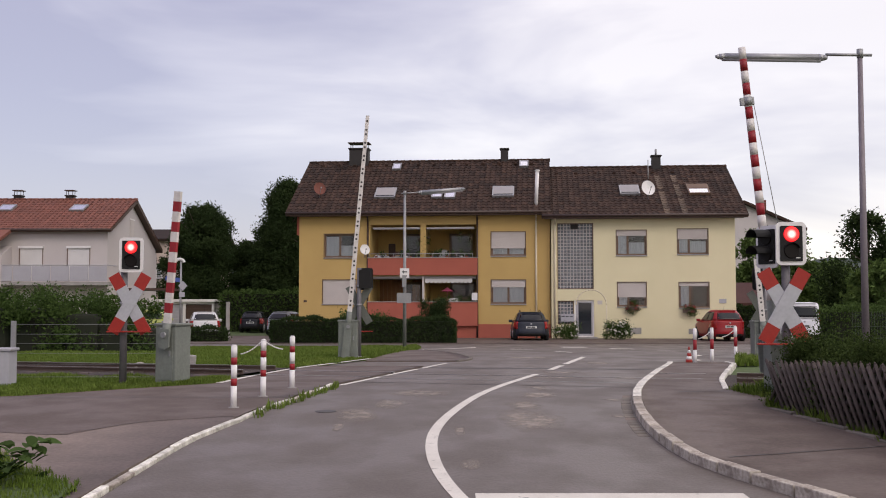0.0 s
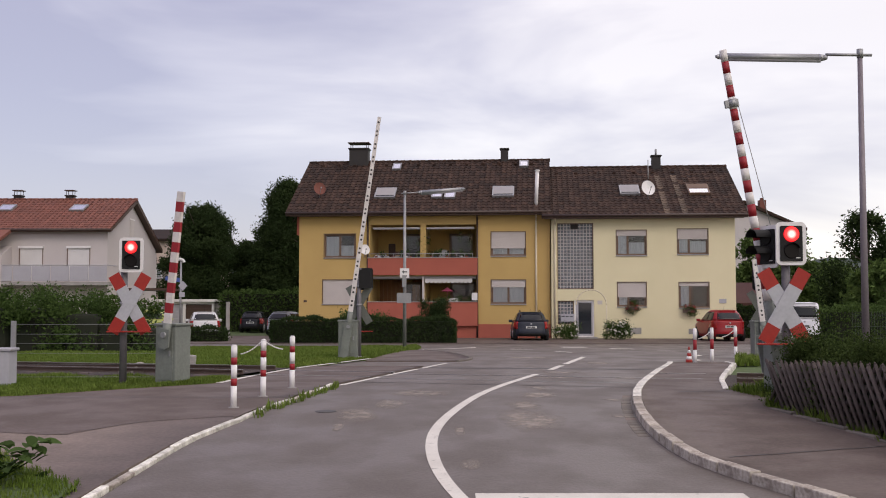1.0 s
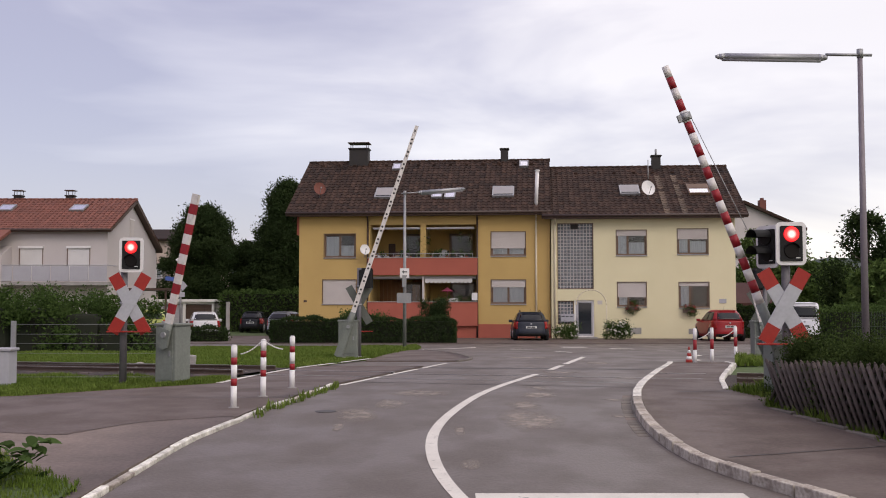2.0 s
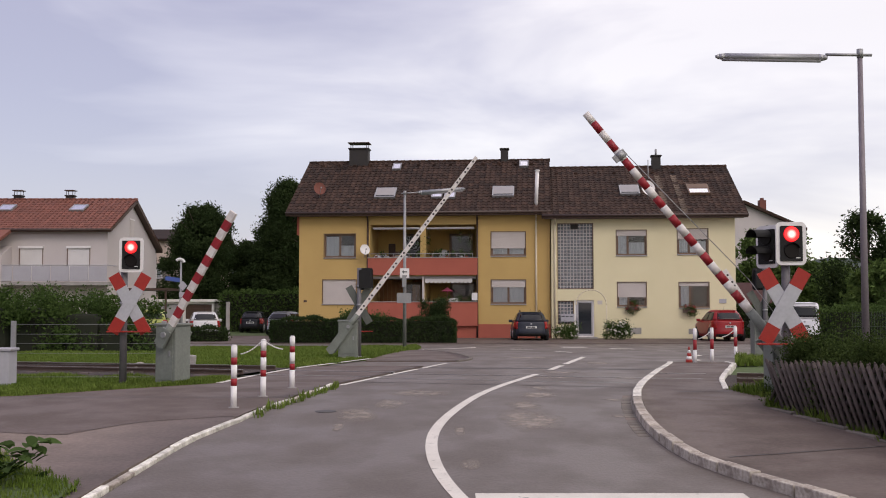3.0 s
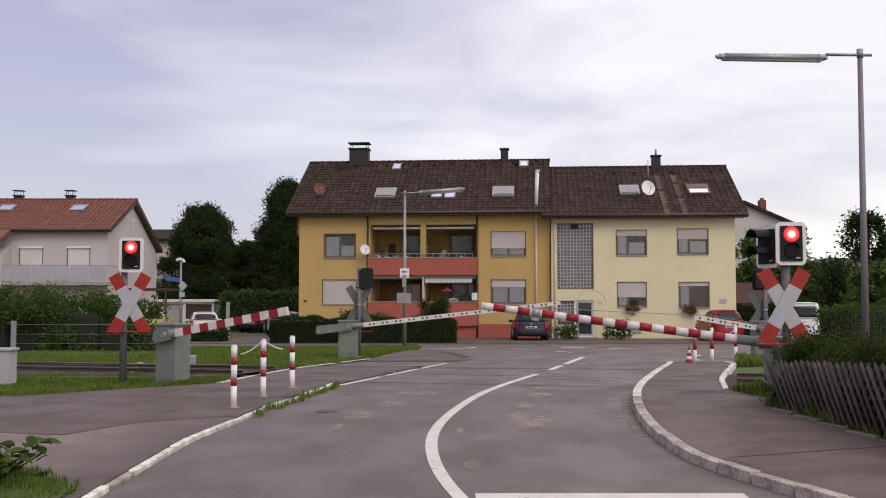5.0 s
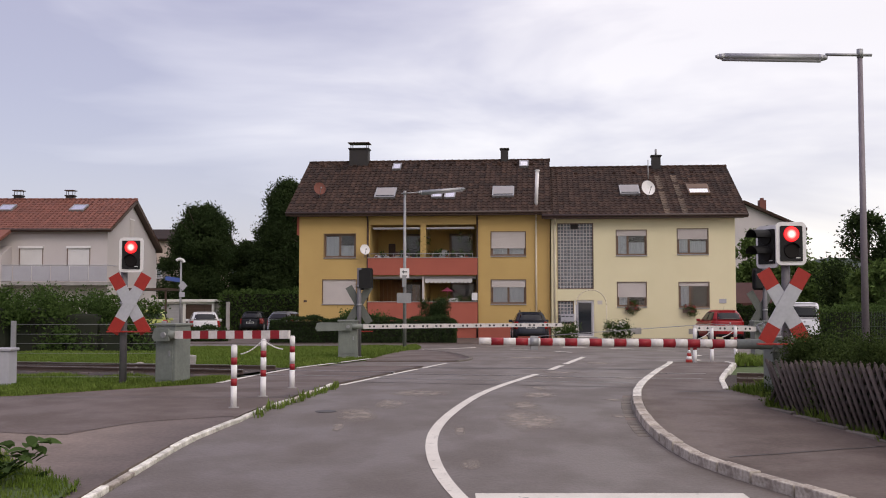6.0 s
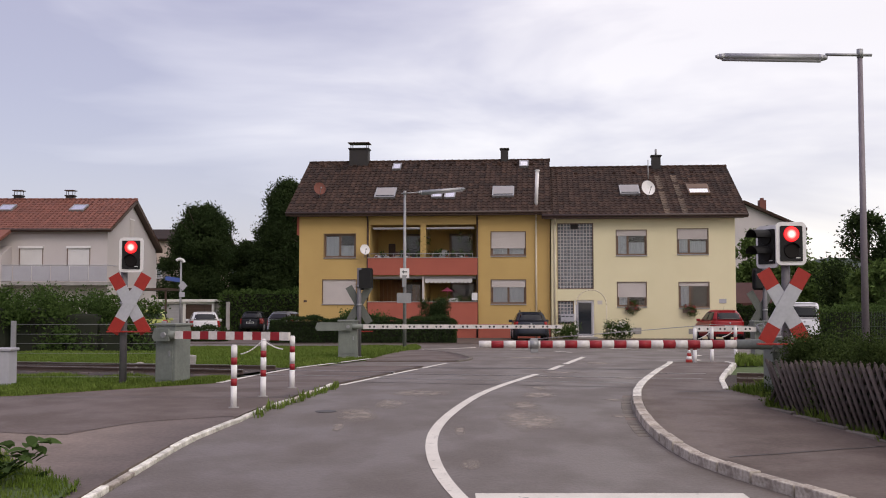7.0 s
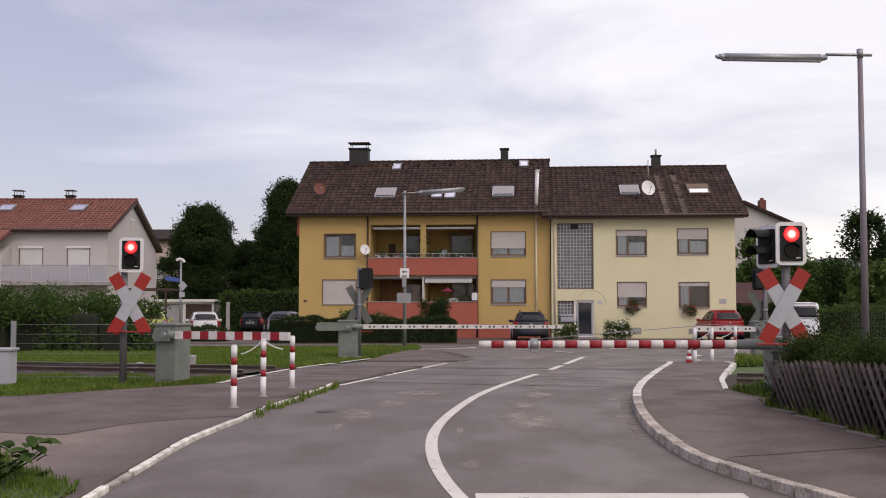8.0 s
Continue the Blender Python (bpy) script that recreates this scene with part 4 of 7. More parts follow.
def window(parent, u0, u1, z0, z1, y, shut=0.0, sash=None, panes=2, curtain=False, shutter=None, sill=True):
    """A window set back in its opening: frame, panes, roller shutter, sill."""
    sash = sash or M["frame_brown"]
    w = new("window")
    w.parent = parent
    f = 0.09
    bm = bm_new()
    yy = y + 0.11
    box(bm, u0, u1, yy, yy + 0.07, z0, z0 + f)
    box(bm, u0, u1, yy, yy + 0.07, z1 - f, z1)
    box(bm, u0, u0 + f, yy + 0.002, yy + 0.068, z0 + f, z1 - f)
    box(bm, u1 - f, u1, yy + 0.002, yy + 0.068, z0 + f, z1 - f)
    cut = [u0 + (u1 - u0) * s for s in ((0.5,) if panes == 2 else (0.38,) if panes == 3 else ())]
    for c in cut:
        box(bm, c - f * 0.6, c + f * 0.6, yy + 0.002, yy + 0.066, z0 + f, z1 - f)
    part("window_frame", bm, sash, w)
    edges = [u0 + f] + cut + [u1 - f]
    for k, (a, b) in enumerate(zip(edges, edges[1:])):
        bm = bm_new()
        box(bm, a, b, yy + 0.03, yy + 0.045, z0 + f, z1 - f)
        part("pane", bm, M["pane"], w, "clear reflecting pane")
        if curtain is True or curtain == k or curtain == "low":
            top = z1 - f if curtain != "low" else z0 + (z1 - z0) * (0.52 if k % 2 else 0.9)
            bm = bm_new()
            n = max(8, int((b - a) / 0.03))
            wave = [(a + (b - a) * i / n, yy + 0.062 + 0.006 * math.sin(i * 1.9) + 0.006 * math.sin(i * 0.7)) for i in range(n + 1)]
            prism(bm, wave + [(x, q + 0.006) for x, q in wave[::-1]], z0 + f, top, "z")
            part("curtain", bm, M["curtain"], w, "pale net curtain in soft folds")
    # added board behind the panes, coloured as the unlit room's shade
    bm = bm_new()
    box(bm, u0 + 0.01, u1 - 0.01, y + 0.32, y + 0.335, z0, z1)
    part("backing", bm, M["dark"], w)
    if shut:
        bm = bm_new()
        zz = z1
        low = z1 - (z1 - z0) * shut
        k = 0
        # one curtain of slats: a rippled profile pushed across the opening
        prof = [(y + 0.085, zz)]
        while zz > low + 0.02:
            prof += [(y + 0.045, zz - 0.006), (y + 0.045, zz - 0.044), (y + 0.056, zz - 0.05)]
            zz -= 0.05
        prof += [(y + 0.035, zz), (y + 0.035, zz - 0.04), (y + 0.085, zz - 0.04)]
        prism(bm, prof, u0 + 0.02, u1 - 0.02, "x")
        part("roller_shutter", bm, shutter or M["shutter"], w, "pale roller shutter of thin slats")
    if sill:
        bm = bm_new()
        box(bm, u0 - 0.04, u1 + 0.04, y - 0.06, y + 0.11, z0 - 0.05, z0 - 0.003, 0.006)
        part("sill", bm, M["zinc"], w)
    bm = bm_new()
    e = 0.035
    for a, b, c, d in ((u0 - e, u0, z0, z1 + e), (u1, u1 + e, z0, z1 + e), (u0, u1, z1, z1 + e)):
        box(bm, a, b, y - 0.006, y + 0.03, c, d)
    part("surround", bm, M["frame_brown"], w)
    return w


def tile_mesh(w, ln):
    """One lapped roof tile: a shallow S across, raised at its lower edge."""
    xs = [0, 0.2, 0.4, 0.55, 0.75, 1.0]
    hs = [0.030, 0.022, 0.0, -0.012, -0.004, 0.040]
    v, f = [], []
    for yy, lift in ((0, 0.03), (1, 0.006)):
        for x, h in zip(xs, hs):
            v.append((x * w, yy * ln * 1.06, h + lift))
    n = len(xs)
    for x in xs:
        v.append((x * w, 0, 0.0))
    for i in range(n - 1):
        f.append((i, i + 1, n + i + 1, n + i))
        f.append((2 * n + i, 2 * n + i + 1, i + 1, i))
    return v, f


def tiles(parent, material, u0, u1, base, slope, length, name, near=300, w=0.3, ln=0.36, streaks=()):
    """Covers a slope with lapped tiles: the lowest rows tile by tile, the rest joined."""
    v, f = tile_mesh(w, ln)
    me = bpy.data.meshes.new(name)
    me.from_pydata(v, [], f)
    me.materials.append(material)
    pale = None
    if streaks:
        pale = me.copy()
        pale.materials.clear()
        pale.materials.append(M["roof_pale"])
    up = base @ pose(0, 0, 0, slope, 0, 0)
    cols, rows = int((u1 - u0) / w), int(length / ln)
    w = (u1 - u0) / cols
    ln = length / rows
    V, F = [], []
    rnd = random.Random(5)
    pts = [Vector(p) for p in v]
    count = 0
    for r in range(rows):
        for c in range(cols):
            m = up @ Matrix.Translation((u0 + c * w, r * ln, 0.0)) @ pose(0, 0, rnd.uniform(0, 0.006), rnd.uniform(-0.6, 0.6), rnd.uniform(-0.8, 0.8), rnd.uniform(-0.4, 0.4))
            old = any(abs(u0 + (c + 0.5) * w - s0) < 0.15 for s0 in streaks) and rnd.random() < 0.93
            if count < near or (old and r < rows * 0.8):
                ob = new("tile", pale if old else me)
                ob.parent = parent
                ob.matrix_basis = m
                count += 1
            else:
                k = len(V)
                V.extend((m @ p)[:] for p in pts)
                F.extend(tuple(q + k for q in g) for g in f)
    if F:
        me2 = bpy.data.meshes.new(name + "_field")
        me2.from_pydata(V, [], F)
        me2.materials.append(material)
        ob = new("roof_tiles", me2)
        ob.parent = parent
        tagged(ob, kind="stuff")
    return up


def gable_roof(parent, u0, u1, y0, z0, y1, z1, y2, material, z2=None, streaks=()):
    """A roof slab with two slopes, rafters' ends closed by boards."""
    z2 = z0 if z2 is None else z2
    t = 0.2
    bm = bm_new()
    prism(bm, [(y0, z0), (y1, z1), (y2, z2), (y2, z2 - t), (y1, z1 - t * 1.2), (y0, z0 - t)], u0, u1, "x")
    roof = part("roof", bm, M["brown"], parent, "dark timber roof deck")
    ang = math.degrees(math.atan2(z1 - z0, y1 - y0))
    tiles(roof, material, u0, u1, Matrix.Translation((0, y0, z0 + 0.005)), ang, math.hypot(y1 - y0, z1 - z0), "tile", near=300 - 40 * len(streaks), streaks=streaks)
    angb = math.degrees(math.atan2(z1 - z2, y2 - y1))
    tiles(roof, material, -u1, -u0, Matrix.Translation((0, y2, z2 + 0.005)) @ pose(0, 0, 0, 0, 0, 180), angb, math.hypot(y2 - y1, z1 - z2), "tile", near=0, w=0.6, ln=0.5)
    # ridge tiles
    n = int((u1 - u0) / 0.4)
    for k in range(n):
        a = u0 + (u1 - u0) * k / n
        bm = bm_new()
        tube(bm, (a, y1, z1 + 0.0), (a + (u1 - u0) / n + 0.03, y1, z1 + 0.012), 0.1, 0.115, 10)
        part("ridge_tile", bm, material, roof)
    # gutter along the eave
    bm = bm_new()
    tube(bm, (u0, y0 - 0.05, z0 - 0.05), (u1, y0 - 0.05, z0 - 0.05), 0.075, None, 10)
    part("gutter", bm, M["pipe_brown"], parent, "dark brown eaves gutter")
    return roof, ang


def skylight(parent, u, b, w, ln, y0, z0, ang, kind):
    """A roof window lying on the slope; b: how far back its lower edge lies."""
    m = Matrix.Translation((u, b, z0 + (b - y0) * math.tan(radians(ang)))) @ pose(0, 0, 0, ang, 0, 0)
    sk = new("skylight")
    sk.parent = parent
    sk.matrix_basis = m
    bm = bm_new()
    for a, c, d, e in ((0, w, 0, 0.07), (0, w, ln - 0.07, ln), (0, 0.07, 0.07, ln - 0.07), (w - 0.07, w, 0.07, ln - 0.07)):
        box(bm, a, c, d, e, 0.0, 0.16)
    part("frame", bm, M["zinc"] if kind != "half" else M["frame_brown"], sk)
    if kind in ("shutter", "half"):
        cut = ln * (0.2 if kind == "shutter" else 0.55)
        bm = bm_new()
        box(bm, 0.07, w - 0.07, 0.07, cut, 0.1, 0.13)
        part("pane", bm, M["sky_pane"] if kind == "half" else M["glass"], sk, "bright pane mirroring the sky" if kind == "half" else "dark lower pane")
        prof = [(cut, 0.1)]
        for k in range(10):
            a = cut + (ln - 0.07 - cut) * k / 10
            d = (ln - 0.07 - cut) / 10
            prof += [(a, 0.155), (a + d * 0.8, 0.165), (a + d * 0.9, 0.15)]
        bm = bm_new()
        prism(bm, prof + [(ln - 0.07, 0.1)], 0.05, w - 0.05, "x")
        part("outer_shutter", bm, M["skylight_shutter"] if kind == "shutter" else M["frame_brown"], sk, "pale slatted outer shutter" if kind == "shutter" else "dark half-drawn blind")
        return sk
    bm = bm_new()
    box(bm, 0.07, w - 0.07, 0.07, ln - 0.07, 0.11, 0.14)
    part("pane", bm, M["sky_pane"], sk, "bright pane mirroring the sky")
    return sk


M["skylight_shutter"] = mat("grey_metal_shutter", (0.33, 0.31, 0.31), (0.26, 0.245, 0.245), rough=0.6, grain=25, bump=0.05)
M["roof_pale"] = mat("lichened_tile", (0.115, 0.078, 0.052), (0.06, 0.04, 0.028), rough=0.85, grain=12, broad=2, bump=0.3, vary=0.3)
M["sky_pane"] = mat("sky_mirroring_pane", (0.78, 0.78, 0.82), (0.7, 0.7, 0.75), rough=0.08, metal=0.9, grain=3, bump=0.0)


def chimney(parent, u, y, z0, z1, w, d, material, cap=True):
    bm = bm_new()
    box(bm, u - w / 2, u + w / 2, y - d / 2, y + d / 2, z0, z1, 0.01)
    ch = part("chimney", bm, material, parent, "dark clad chimney")
    bm = bm_new()
    box(bm, u - w / 2 - 0.06, u + w / 2 + 0.06, y - d / 2 - 0.06, y + d / 2 + 0.06, z1, z1 + 0.08, 0.01)
    part("chimney_collar", bm, material, ch)
    if cap:
        bm = bm_new()
        for sx in (-1, 1):
            for sy in (-1, 1):
                tube(bm, (u + sx * w * 0.42, y + sy * d * 0.42, z1 + 0.08), (u + sx * w * 0.42, y + sy * d * 0.42, z1 + 0.36), 0.02, None, 6)
        box(bm, u - w / 2 - 0.08, u + w / 2 + 0.08, y - d / 2 - 0.08, y + d / 2 + 0.08, z1 + 0.36, z1 + 0.41, 0.008)
        part("chimney_cap", bm, M["brown"], ch, "raised flat metal cap")
    return ch


def dish(name, parent, c, r, material, aim):
    """A satellite dish: a shallow bowl, arm and receiver."""
    m = Matrix.Translation(c) @ aim
    bm = bm_new()
    rings = []
    for k in range(5):
        rr = r * k / 4
        rings.append([bm.verts.new(m @ Vector((rr * math.cos(a) * 0.94, 0.22 * (rr / r) ** 2 * -r, rr * math.sin(a)))) for a in [2 * math.pi * i / 20 for i in range(20)]])
    for p, q in zip(rings, rings[1:]):
        for i in range(20):
            if p is not rings[0]:
                bm.faces.new((p[i], p[(i + 1) % 20], q[(i + 1) % 20], q[i]))
    bm.faces.new(rings[1])
    bmesh.ops.delete(bm, geom=[v for v in bm.verts if not v.link_faces], context="VERTS")
    bmesh.ops.solidify(bm, geom=bm.faces[:], thickness=0.012)
    d = part(name, bm, material, parent, "round satellite dish")
    bm = bm_new()
    tube(bm, m @ Vector((0, 0, -r * 0.95)), m @ Vector((0, -r * 1.0, -r * 0.2)), 0.015, None, 6)
    tube(bm, m @ Vector((0, -r * 0.92, -r * 0.22)), m @ Vector((0, -r * 1.12, -r * 0.12)), 0.035, None, 8)
    tube(bm, m @ Vector((0, 0.04, 0)), m @ Vector((0, 0.12, -r * 1.35)), 0.02, None, 6)
    part("dish_arm", bm, M["galv"], d)
    return d


def downpipe(parent, u, y, z0, z1, material):
    bm = bm_new()
    sweep(bm, [(u, y, z0), (u, y, z1 - 0.35), (u, y - 0.25, z1 - 0.1), (u, y - 0.35, z1)], 0.05, 10)
    return part("downpipe", bm, material, parent)


def yellow_house():
    h = thing("apartment_house", HOUSE, "yellow rendered apartment house with red balconies and brown tiled roof", "house", "joined apartment houses")
    wins = [(-12.03, -10.31, 4.33, 5.61, 0.0), (-12.11, -10.27, 1.81, 3.11, 1.0), (-2.92, -1.07, 4.39, 5.68, 0.66), (-2.92, -1.07, 1.81, 3.09, 0.28)]
    holes = [w[:4] for w in wins] + [(-9.5, -3.72, 3.42, 6.1), (-9.5, -3.72, 0.8, 3.3)]
    bm = bm_new()
    wall_mesh(bm, -13.42, 0.25, 0.72, 6.75, holes, 0.0, 0.34)
    part("front_wall", bm, M["yellow_wall"], h, "yellow rendered front wall")
    bm = bm_new()
    wall_mesh(bm, -13.44, 0.25, -0.15, 0.72, [], -0.03, 0.34)
    part("plinth", bm, M["red_wall"], h, "red painted plinth")
    bm = bm_new()
    prism(bm, [(0.34, -0.15), (0.34, 6.8), (5.5, 9.95), (10.7, 6.8), (10.7, -0.15)], -13.42, -13.1, "x")
    part("gable_wall", bm, M["yellow_wall"], h)
    bm = bm_new()
    prism(bm, [(0.34, -0.15), (0.34, 6.8), (5.5, 9.95), (10.7, 6.8), (10.7, -0.15)], 0.0, 0.25, "x")
    part("party_wall", bm, M["yellow_wall"], h)
    bm = bm_new()
    box(bm, -13.42, 0.25, 10.7, 11.0, -0.15, 6.75)
    part("back_wall", bm, M["yellow_wall"], h)
    for u0, u1, z0, z1, s in wins:
        white = z0 > 4 and u0 < -10
        window(h, u0, u1, z0, z1, 0.0, s, M["frame_brown"], 2, curtain=("low" if white else "low" if z0 > 4 else z0 < 2 and u0 > -5))
    # loggias: back wall, floors, side walls, divider
    bm = bm_new()
    doors = [(-5.35, -4.1, 4.25, 5.75), (-7.95, -7.0, 3.45, 5.75), (-8.9, -8.5, 4.5, 5.3), (-7.95, -7.0, 0.9, 3.0), (-5.3, -3.95, 1.75, 3.0)]
    wall_mesh(bm, -9.7, -3.5, 0.6, 6.3, [], 3.0, 3.15)
    part("loggia_back_wall", bm, M["yellow_wall"], h)
    for u0, u1, z0, z1 in doors[:2] + doors[3:]:
        window(h, u0, u1, z0, z1, 2.67, 0.0, M["frame_brown"], 1, curtain=None, sill=False)
    bm = bm_new()
    box(bm, -8.9, -8.5, 2.91, 3.0, 4.5, 5.25, 0.05)
    part("wall_ornament", bm, M["brown"], h, "small brown wall ornament")
    for k in range(12):
        if 6 <= k < 8:
            continue
        bm = bm_new()
        box(bm, -9.4 + 0.235 * k, -9.18 + 0.235 * k, 2.94, 3.0, 1.0, 3.2, 0.006)
        part("wood_board", bm, M["door_wood"], h, "warm brown wooden board in the loggia")
    for a, b in ((3.18, 3.36), (0.55, 0.72), (6.1, 6.25)):
        bm = bm_new()
        box(bm, -9.6, -3.6, 0.345 if b > 6 else 0.02, 3.0, a, b)
        part("loggia_slab", bm, M["yellow_wall"] if b > 6 else M["concrete"], h)
    for u in (-9.62, -3.72):
        bm = bm_new()
        box(bm, u, u + 0.12, 0.345, 3.0, 0.6, 6.1)
        part("loggia_side_wall", bm, M["yellow_wall"], h)
    for z0, z1 in ((3.38, 6.1), (0.8, 3.3)):
        bm = bm_new()
        wd = 0.15 if z0 > 3 else 0.05
        box(bm, -6.6 - wd, -6.6 + wd, -0.02, 0.3, z0, z1, 0.008)
        part("pillar", bm, M["yellow_wall"] if z0 > 3 else M["white_wall"], h, "slim loggia pillar")
    bm = bm_new()
    box(bm, -6.62, -6.52, 0.3, 3.0, 0.7, 6.1)
    part("loggia_divider", bm, M["yellow_wall"], h)
    for z0, z1 in ((3.36, 4.28), (0.62, 1.9)):
        bm = bm_new()
        box(bm, -9.6, -3.65, -0.22, -0.06, z0, z1, 0.012)
        par = part("balcony_parapet", bm, M["red_wall"], h, "salmon red rendered balcony parapet")
        bm = bm_new()
        box(bm, -9.62, -3.63, -0.25, -0.03, z1, z1 + 0.04, 0.008)
        part("parapet_cap", bm, M["concrete"], par)
    bm = bm_new()
    for k in range(14):
        tube(bm, (-9.5 + 0.43 * k, -0.14, 4.3), (-9.5 + 0.43 * k, -0.14, 4.52), 0.018, None, 6)
    tube(bm, (-9.5, -0.14, 4.52), (-3.9, -0.14, 4.52), 0.024, None, 8)
    part("balcony_rail", bm, M["galv"], h, "grey tubular rail on the parapet")
    # rolled awnings with scalloped edges
    for u0, u1, z in ((-9.35, -6.78, 5.93), (-6.42, -3.85, 5.93), (-6.5, -3.95, 3.17)):
        bm = bm_new()
        tube(bm, (u0, 0.12, z), (u1, 0.12, z), 0.05, None, 10)
        aw = part("awning_roll", bm, M["white_wall"], h, "rolled cream awning")
        bm = bm_new()
        n = int((u1 - u0) / 0.22)
        for k in range(n):
            a = u0 + (u1 - u0) * k / n
            w = (u1 - u0) / n
            dz = 0.08 if z > 5 else 0.24
            pts = [(a, z)] + [(a + w * (0.5 - 0.5 * math.cos(math.pi * i / 6)), z - dz * (0.6 + 0.4 * math.sin(math.pi * i / 6))) for i in range(7)] + [(a + w, z)]
            prism(bm, pts, 0.035, 0.045, "y")
        part("awning_valance", bm, M["panel_grey"] if z > 5 else M["blind_white"], aw, "pale scalloped valance")
    roof, ang = gable_roof(h, -14.05, 0.3, -0.6, 6.76, 5.5, 10.28, 11.6, M["roof"])
    bm = bm_new()
    box(bm, -13.9, 0.2, -0.5, 0.0, 6.58, 6.63)
    part("soffit", bm, M["brown"], h, "dark brown eaves boarding")
    bm = bm_new()
    box(bm, -13.6, -13.43, 0.2, 1.6, 5.6, 6.7)
    part("side_balcony", bm, M["red_wall"], h, "red balcony edge on the gable")
    for u, b, w, ln, k in ((-9.42, 0.84, 1.15, 1.25, "shutter"), (-8.9, 4.32, 0.5, 0.85, "bright"), (-6.25, 0.78, 0.6, 0.75, "bright"), (-5.53, 0.72, 0.6, 0.8, "bright"), (-2.9, 0.86, 1.2, 1.3, "shutter"), (-1.46, 4.5, 0.53, 0.85, "bright")):
        skylight(h, u, b, w, ln, -0.6, 6.76, ang, k)
    chimney(h, -11.0, 5.4, 9.6, 11.02, 1.12, 0.8, M["chimney"], True)
    chimney(h, -2.35, 5.6, 9.6, 10.95, 0.44, 0.5, M["chimney"], False)
    dish("satellite_dish", h, (-12.5, 0.9, 8.2), 0.36, M["brick_red"], pose(0, 0, 0, -15, 0, 25))
    dish("satellite_dish", h, (-9.72, -0.5, 4.72), 0.29, M["white"], pose(0, 0, 0, -15, 0, 25))
    bm = bm_new()
    tube(bm, (-0.5, 0.1, 7.0), (-0.42, 0.1, 8.95), 0.1, None, 12)
    tube(bm, (-0.42, 0.1, 8.95), (-0.42, 0.1, 9.03), 0.13, None, 12)
    part("flue_pipe", bm, M["white"], h, "white metal flue pipe")
    for u in (-9.62, -3.66):
        downpipe(h, u, -0.07, 0.0, 6.65, M["pipe_brown"])
    downpipe(h, -0.5, -0.07, 0.0, 6.65, M["pipe_cream"])
    bm = bm_new()
    box(bm, -3.95, -3.65, -0.3, -0.08, 2.0, 2.4, 0.01)
    part("meter_box", bm, M["white"], h)
    bm = bm_new()
    box(bm, -13.15, -12.98, -0.03, 0.0, 1.9, 2.02)
    part("wall_plate", bm, M["brown"], h)
    # vents low under the ridge
    for k in range(14):
        b = 4.95
        z = 6.76 + (b + 0.6) * math.tan(radians(ang)) + 0.06
        bm = bm_new()
        box(bm, -13.2 + 0.95 * k, -13.0 + 0.95 * k, b - 0.08, b + 0.08, z - 0.05, z + 0.06, 0.02)
        part("vent_tile", bm, M["roof"], roof)
    # pots, plants and a folded table behind the upper parapet
    rnd = random.Random(12)
    for k in range(17):
        u = -9.2 + 0.325 * k + rnd.uniform(-0.1, 0.1)
        bm = bm_new()
        tube(bm, (u, 0.25, 4.22), (u, 0.25, 4.42), 0.07, 0.1, 10)
        pot = part("flower_pot", bm, (M["brick_red"], M["ink"], M["zinc"])[k % 3], h, "small plant pot")
        if k > 3 or k == 1:
            leaf_cloud("pot_plant", [(u + rnd.uniform(-0.06, 0.06), 0.25, 4.45 + 0.09 * j, 0.1) for j in range(2 + k % 3)], 26, 0.1, 0.045, M["leaf_mid"], 60 + k, pot)
    # laundry rack, chairs, boxes and hanging baskets behind the parapets
    for u, y, z, w, t, mm in ((-8.95, 0.2, 4.3, 0.75, 0.1, "curtain"), (-8.1, 0.22, 4.3, 0.55, 0.08, "concrete"), (-7.35, 0.7, 4.3, 0.5, 0.42, "ink"), (-5.9, 0.35, 4.3, 0.32, 0.3, "brown"), (-5.5, 0.5, 4.3, 0.28, 0.42, "zinc"), (-4.95, 0.4, 4.3, 0.4, 0.16, "brown"), (-4.2, 0.35, 4.3, 0.3, 0.34, "ink"),
                              (-5.0, 0.5, 1.92, 0.5, 0.16, "blind_white"), (-4.35, 0.5, 1.92, 0.4, 0.22, "brown")):
        bm = bm_new()
        box(bm, u - w / 2, u + w / 2, y, y + 0.3, z - 0.75, z + t, 0.03)
        box(bm, u - w / 2 + 0.04, u + w / 2 - 0.04, y + 0.02, y + 0.28, z + t, z + t + 0.05, 0.02)
        part("balcony_box", bm, M[mm], h, "small chest standing on the balcony")
    for u0 in (-5.75, -4.85, -8.25):
        bm = bm_new()
        for du in (0, 0.45):
            tube(bm, (u0 + du, 0.9, 3.4), (u0 + du, 1.0, 4.75), 0.018, None, 6)
        for q in range(5):
            box(bm, u0, u0 + 0.45, 0.97, 0.99, 4.1 + 0.13 * q, 4.18 + 0.13 * q)
        part("balcony_chair", bm, M["ink"] if u0 > -6 else M["brown"], h, "dark slatted garden chair")
    for j, (u, z) in enumerate(((-6.35, 5.35), (-4.05, 5.3), (-6.85, 5.25), (-4.6, 5.5))):
        bm = bm_new()
        tube(bm, (u, 0.3, z), (u, 0.3, z + 0.12), 0.06, 0.09, 10)
        tube(bm, (u, 0.3, z + 0.12), (u, 0.3, 6.09), 0.006, None, 5)
        hb = part("hanging_basket", bm, M["brown"], h, "hanging basket with trailing leaves")
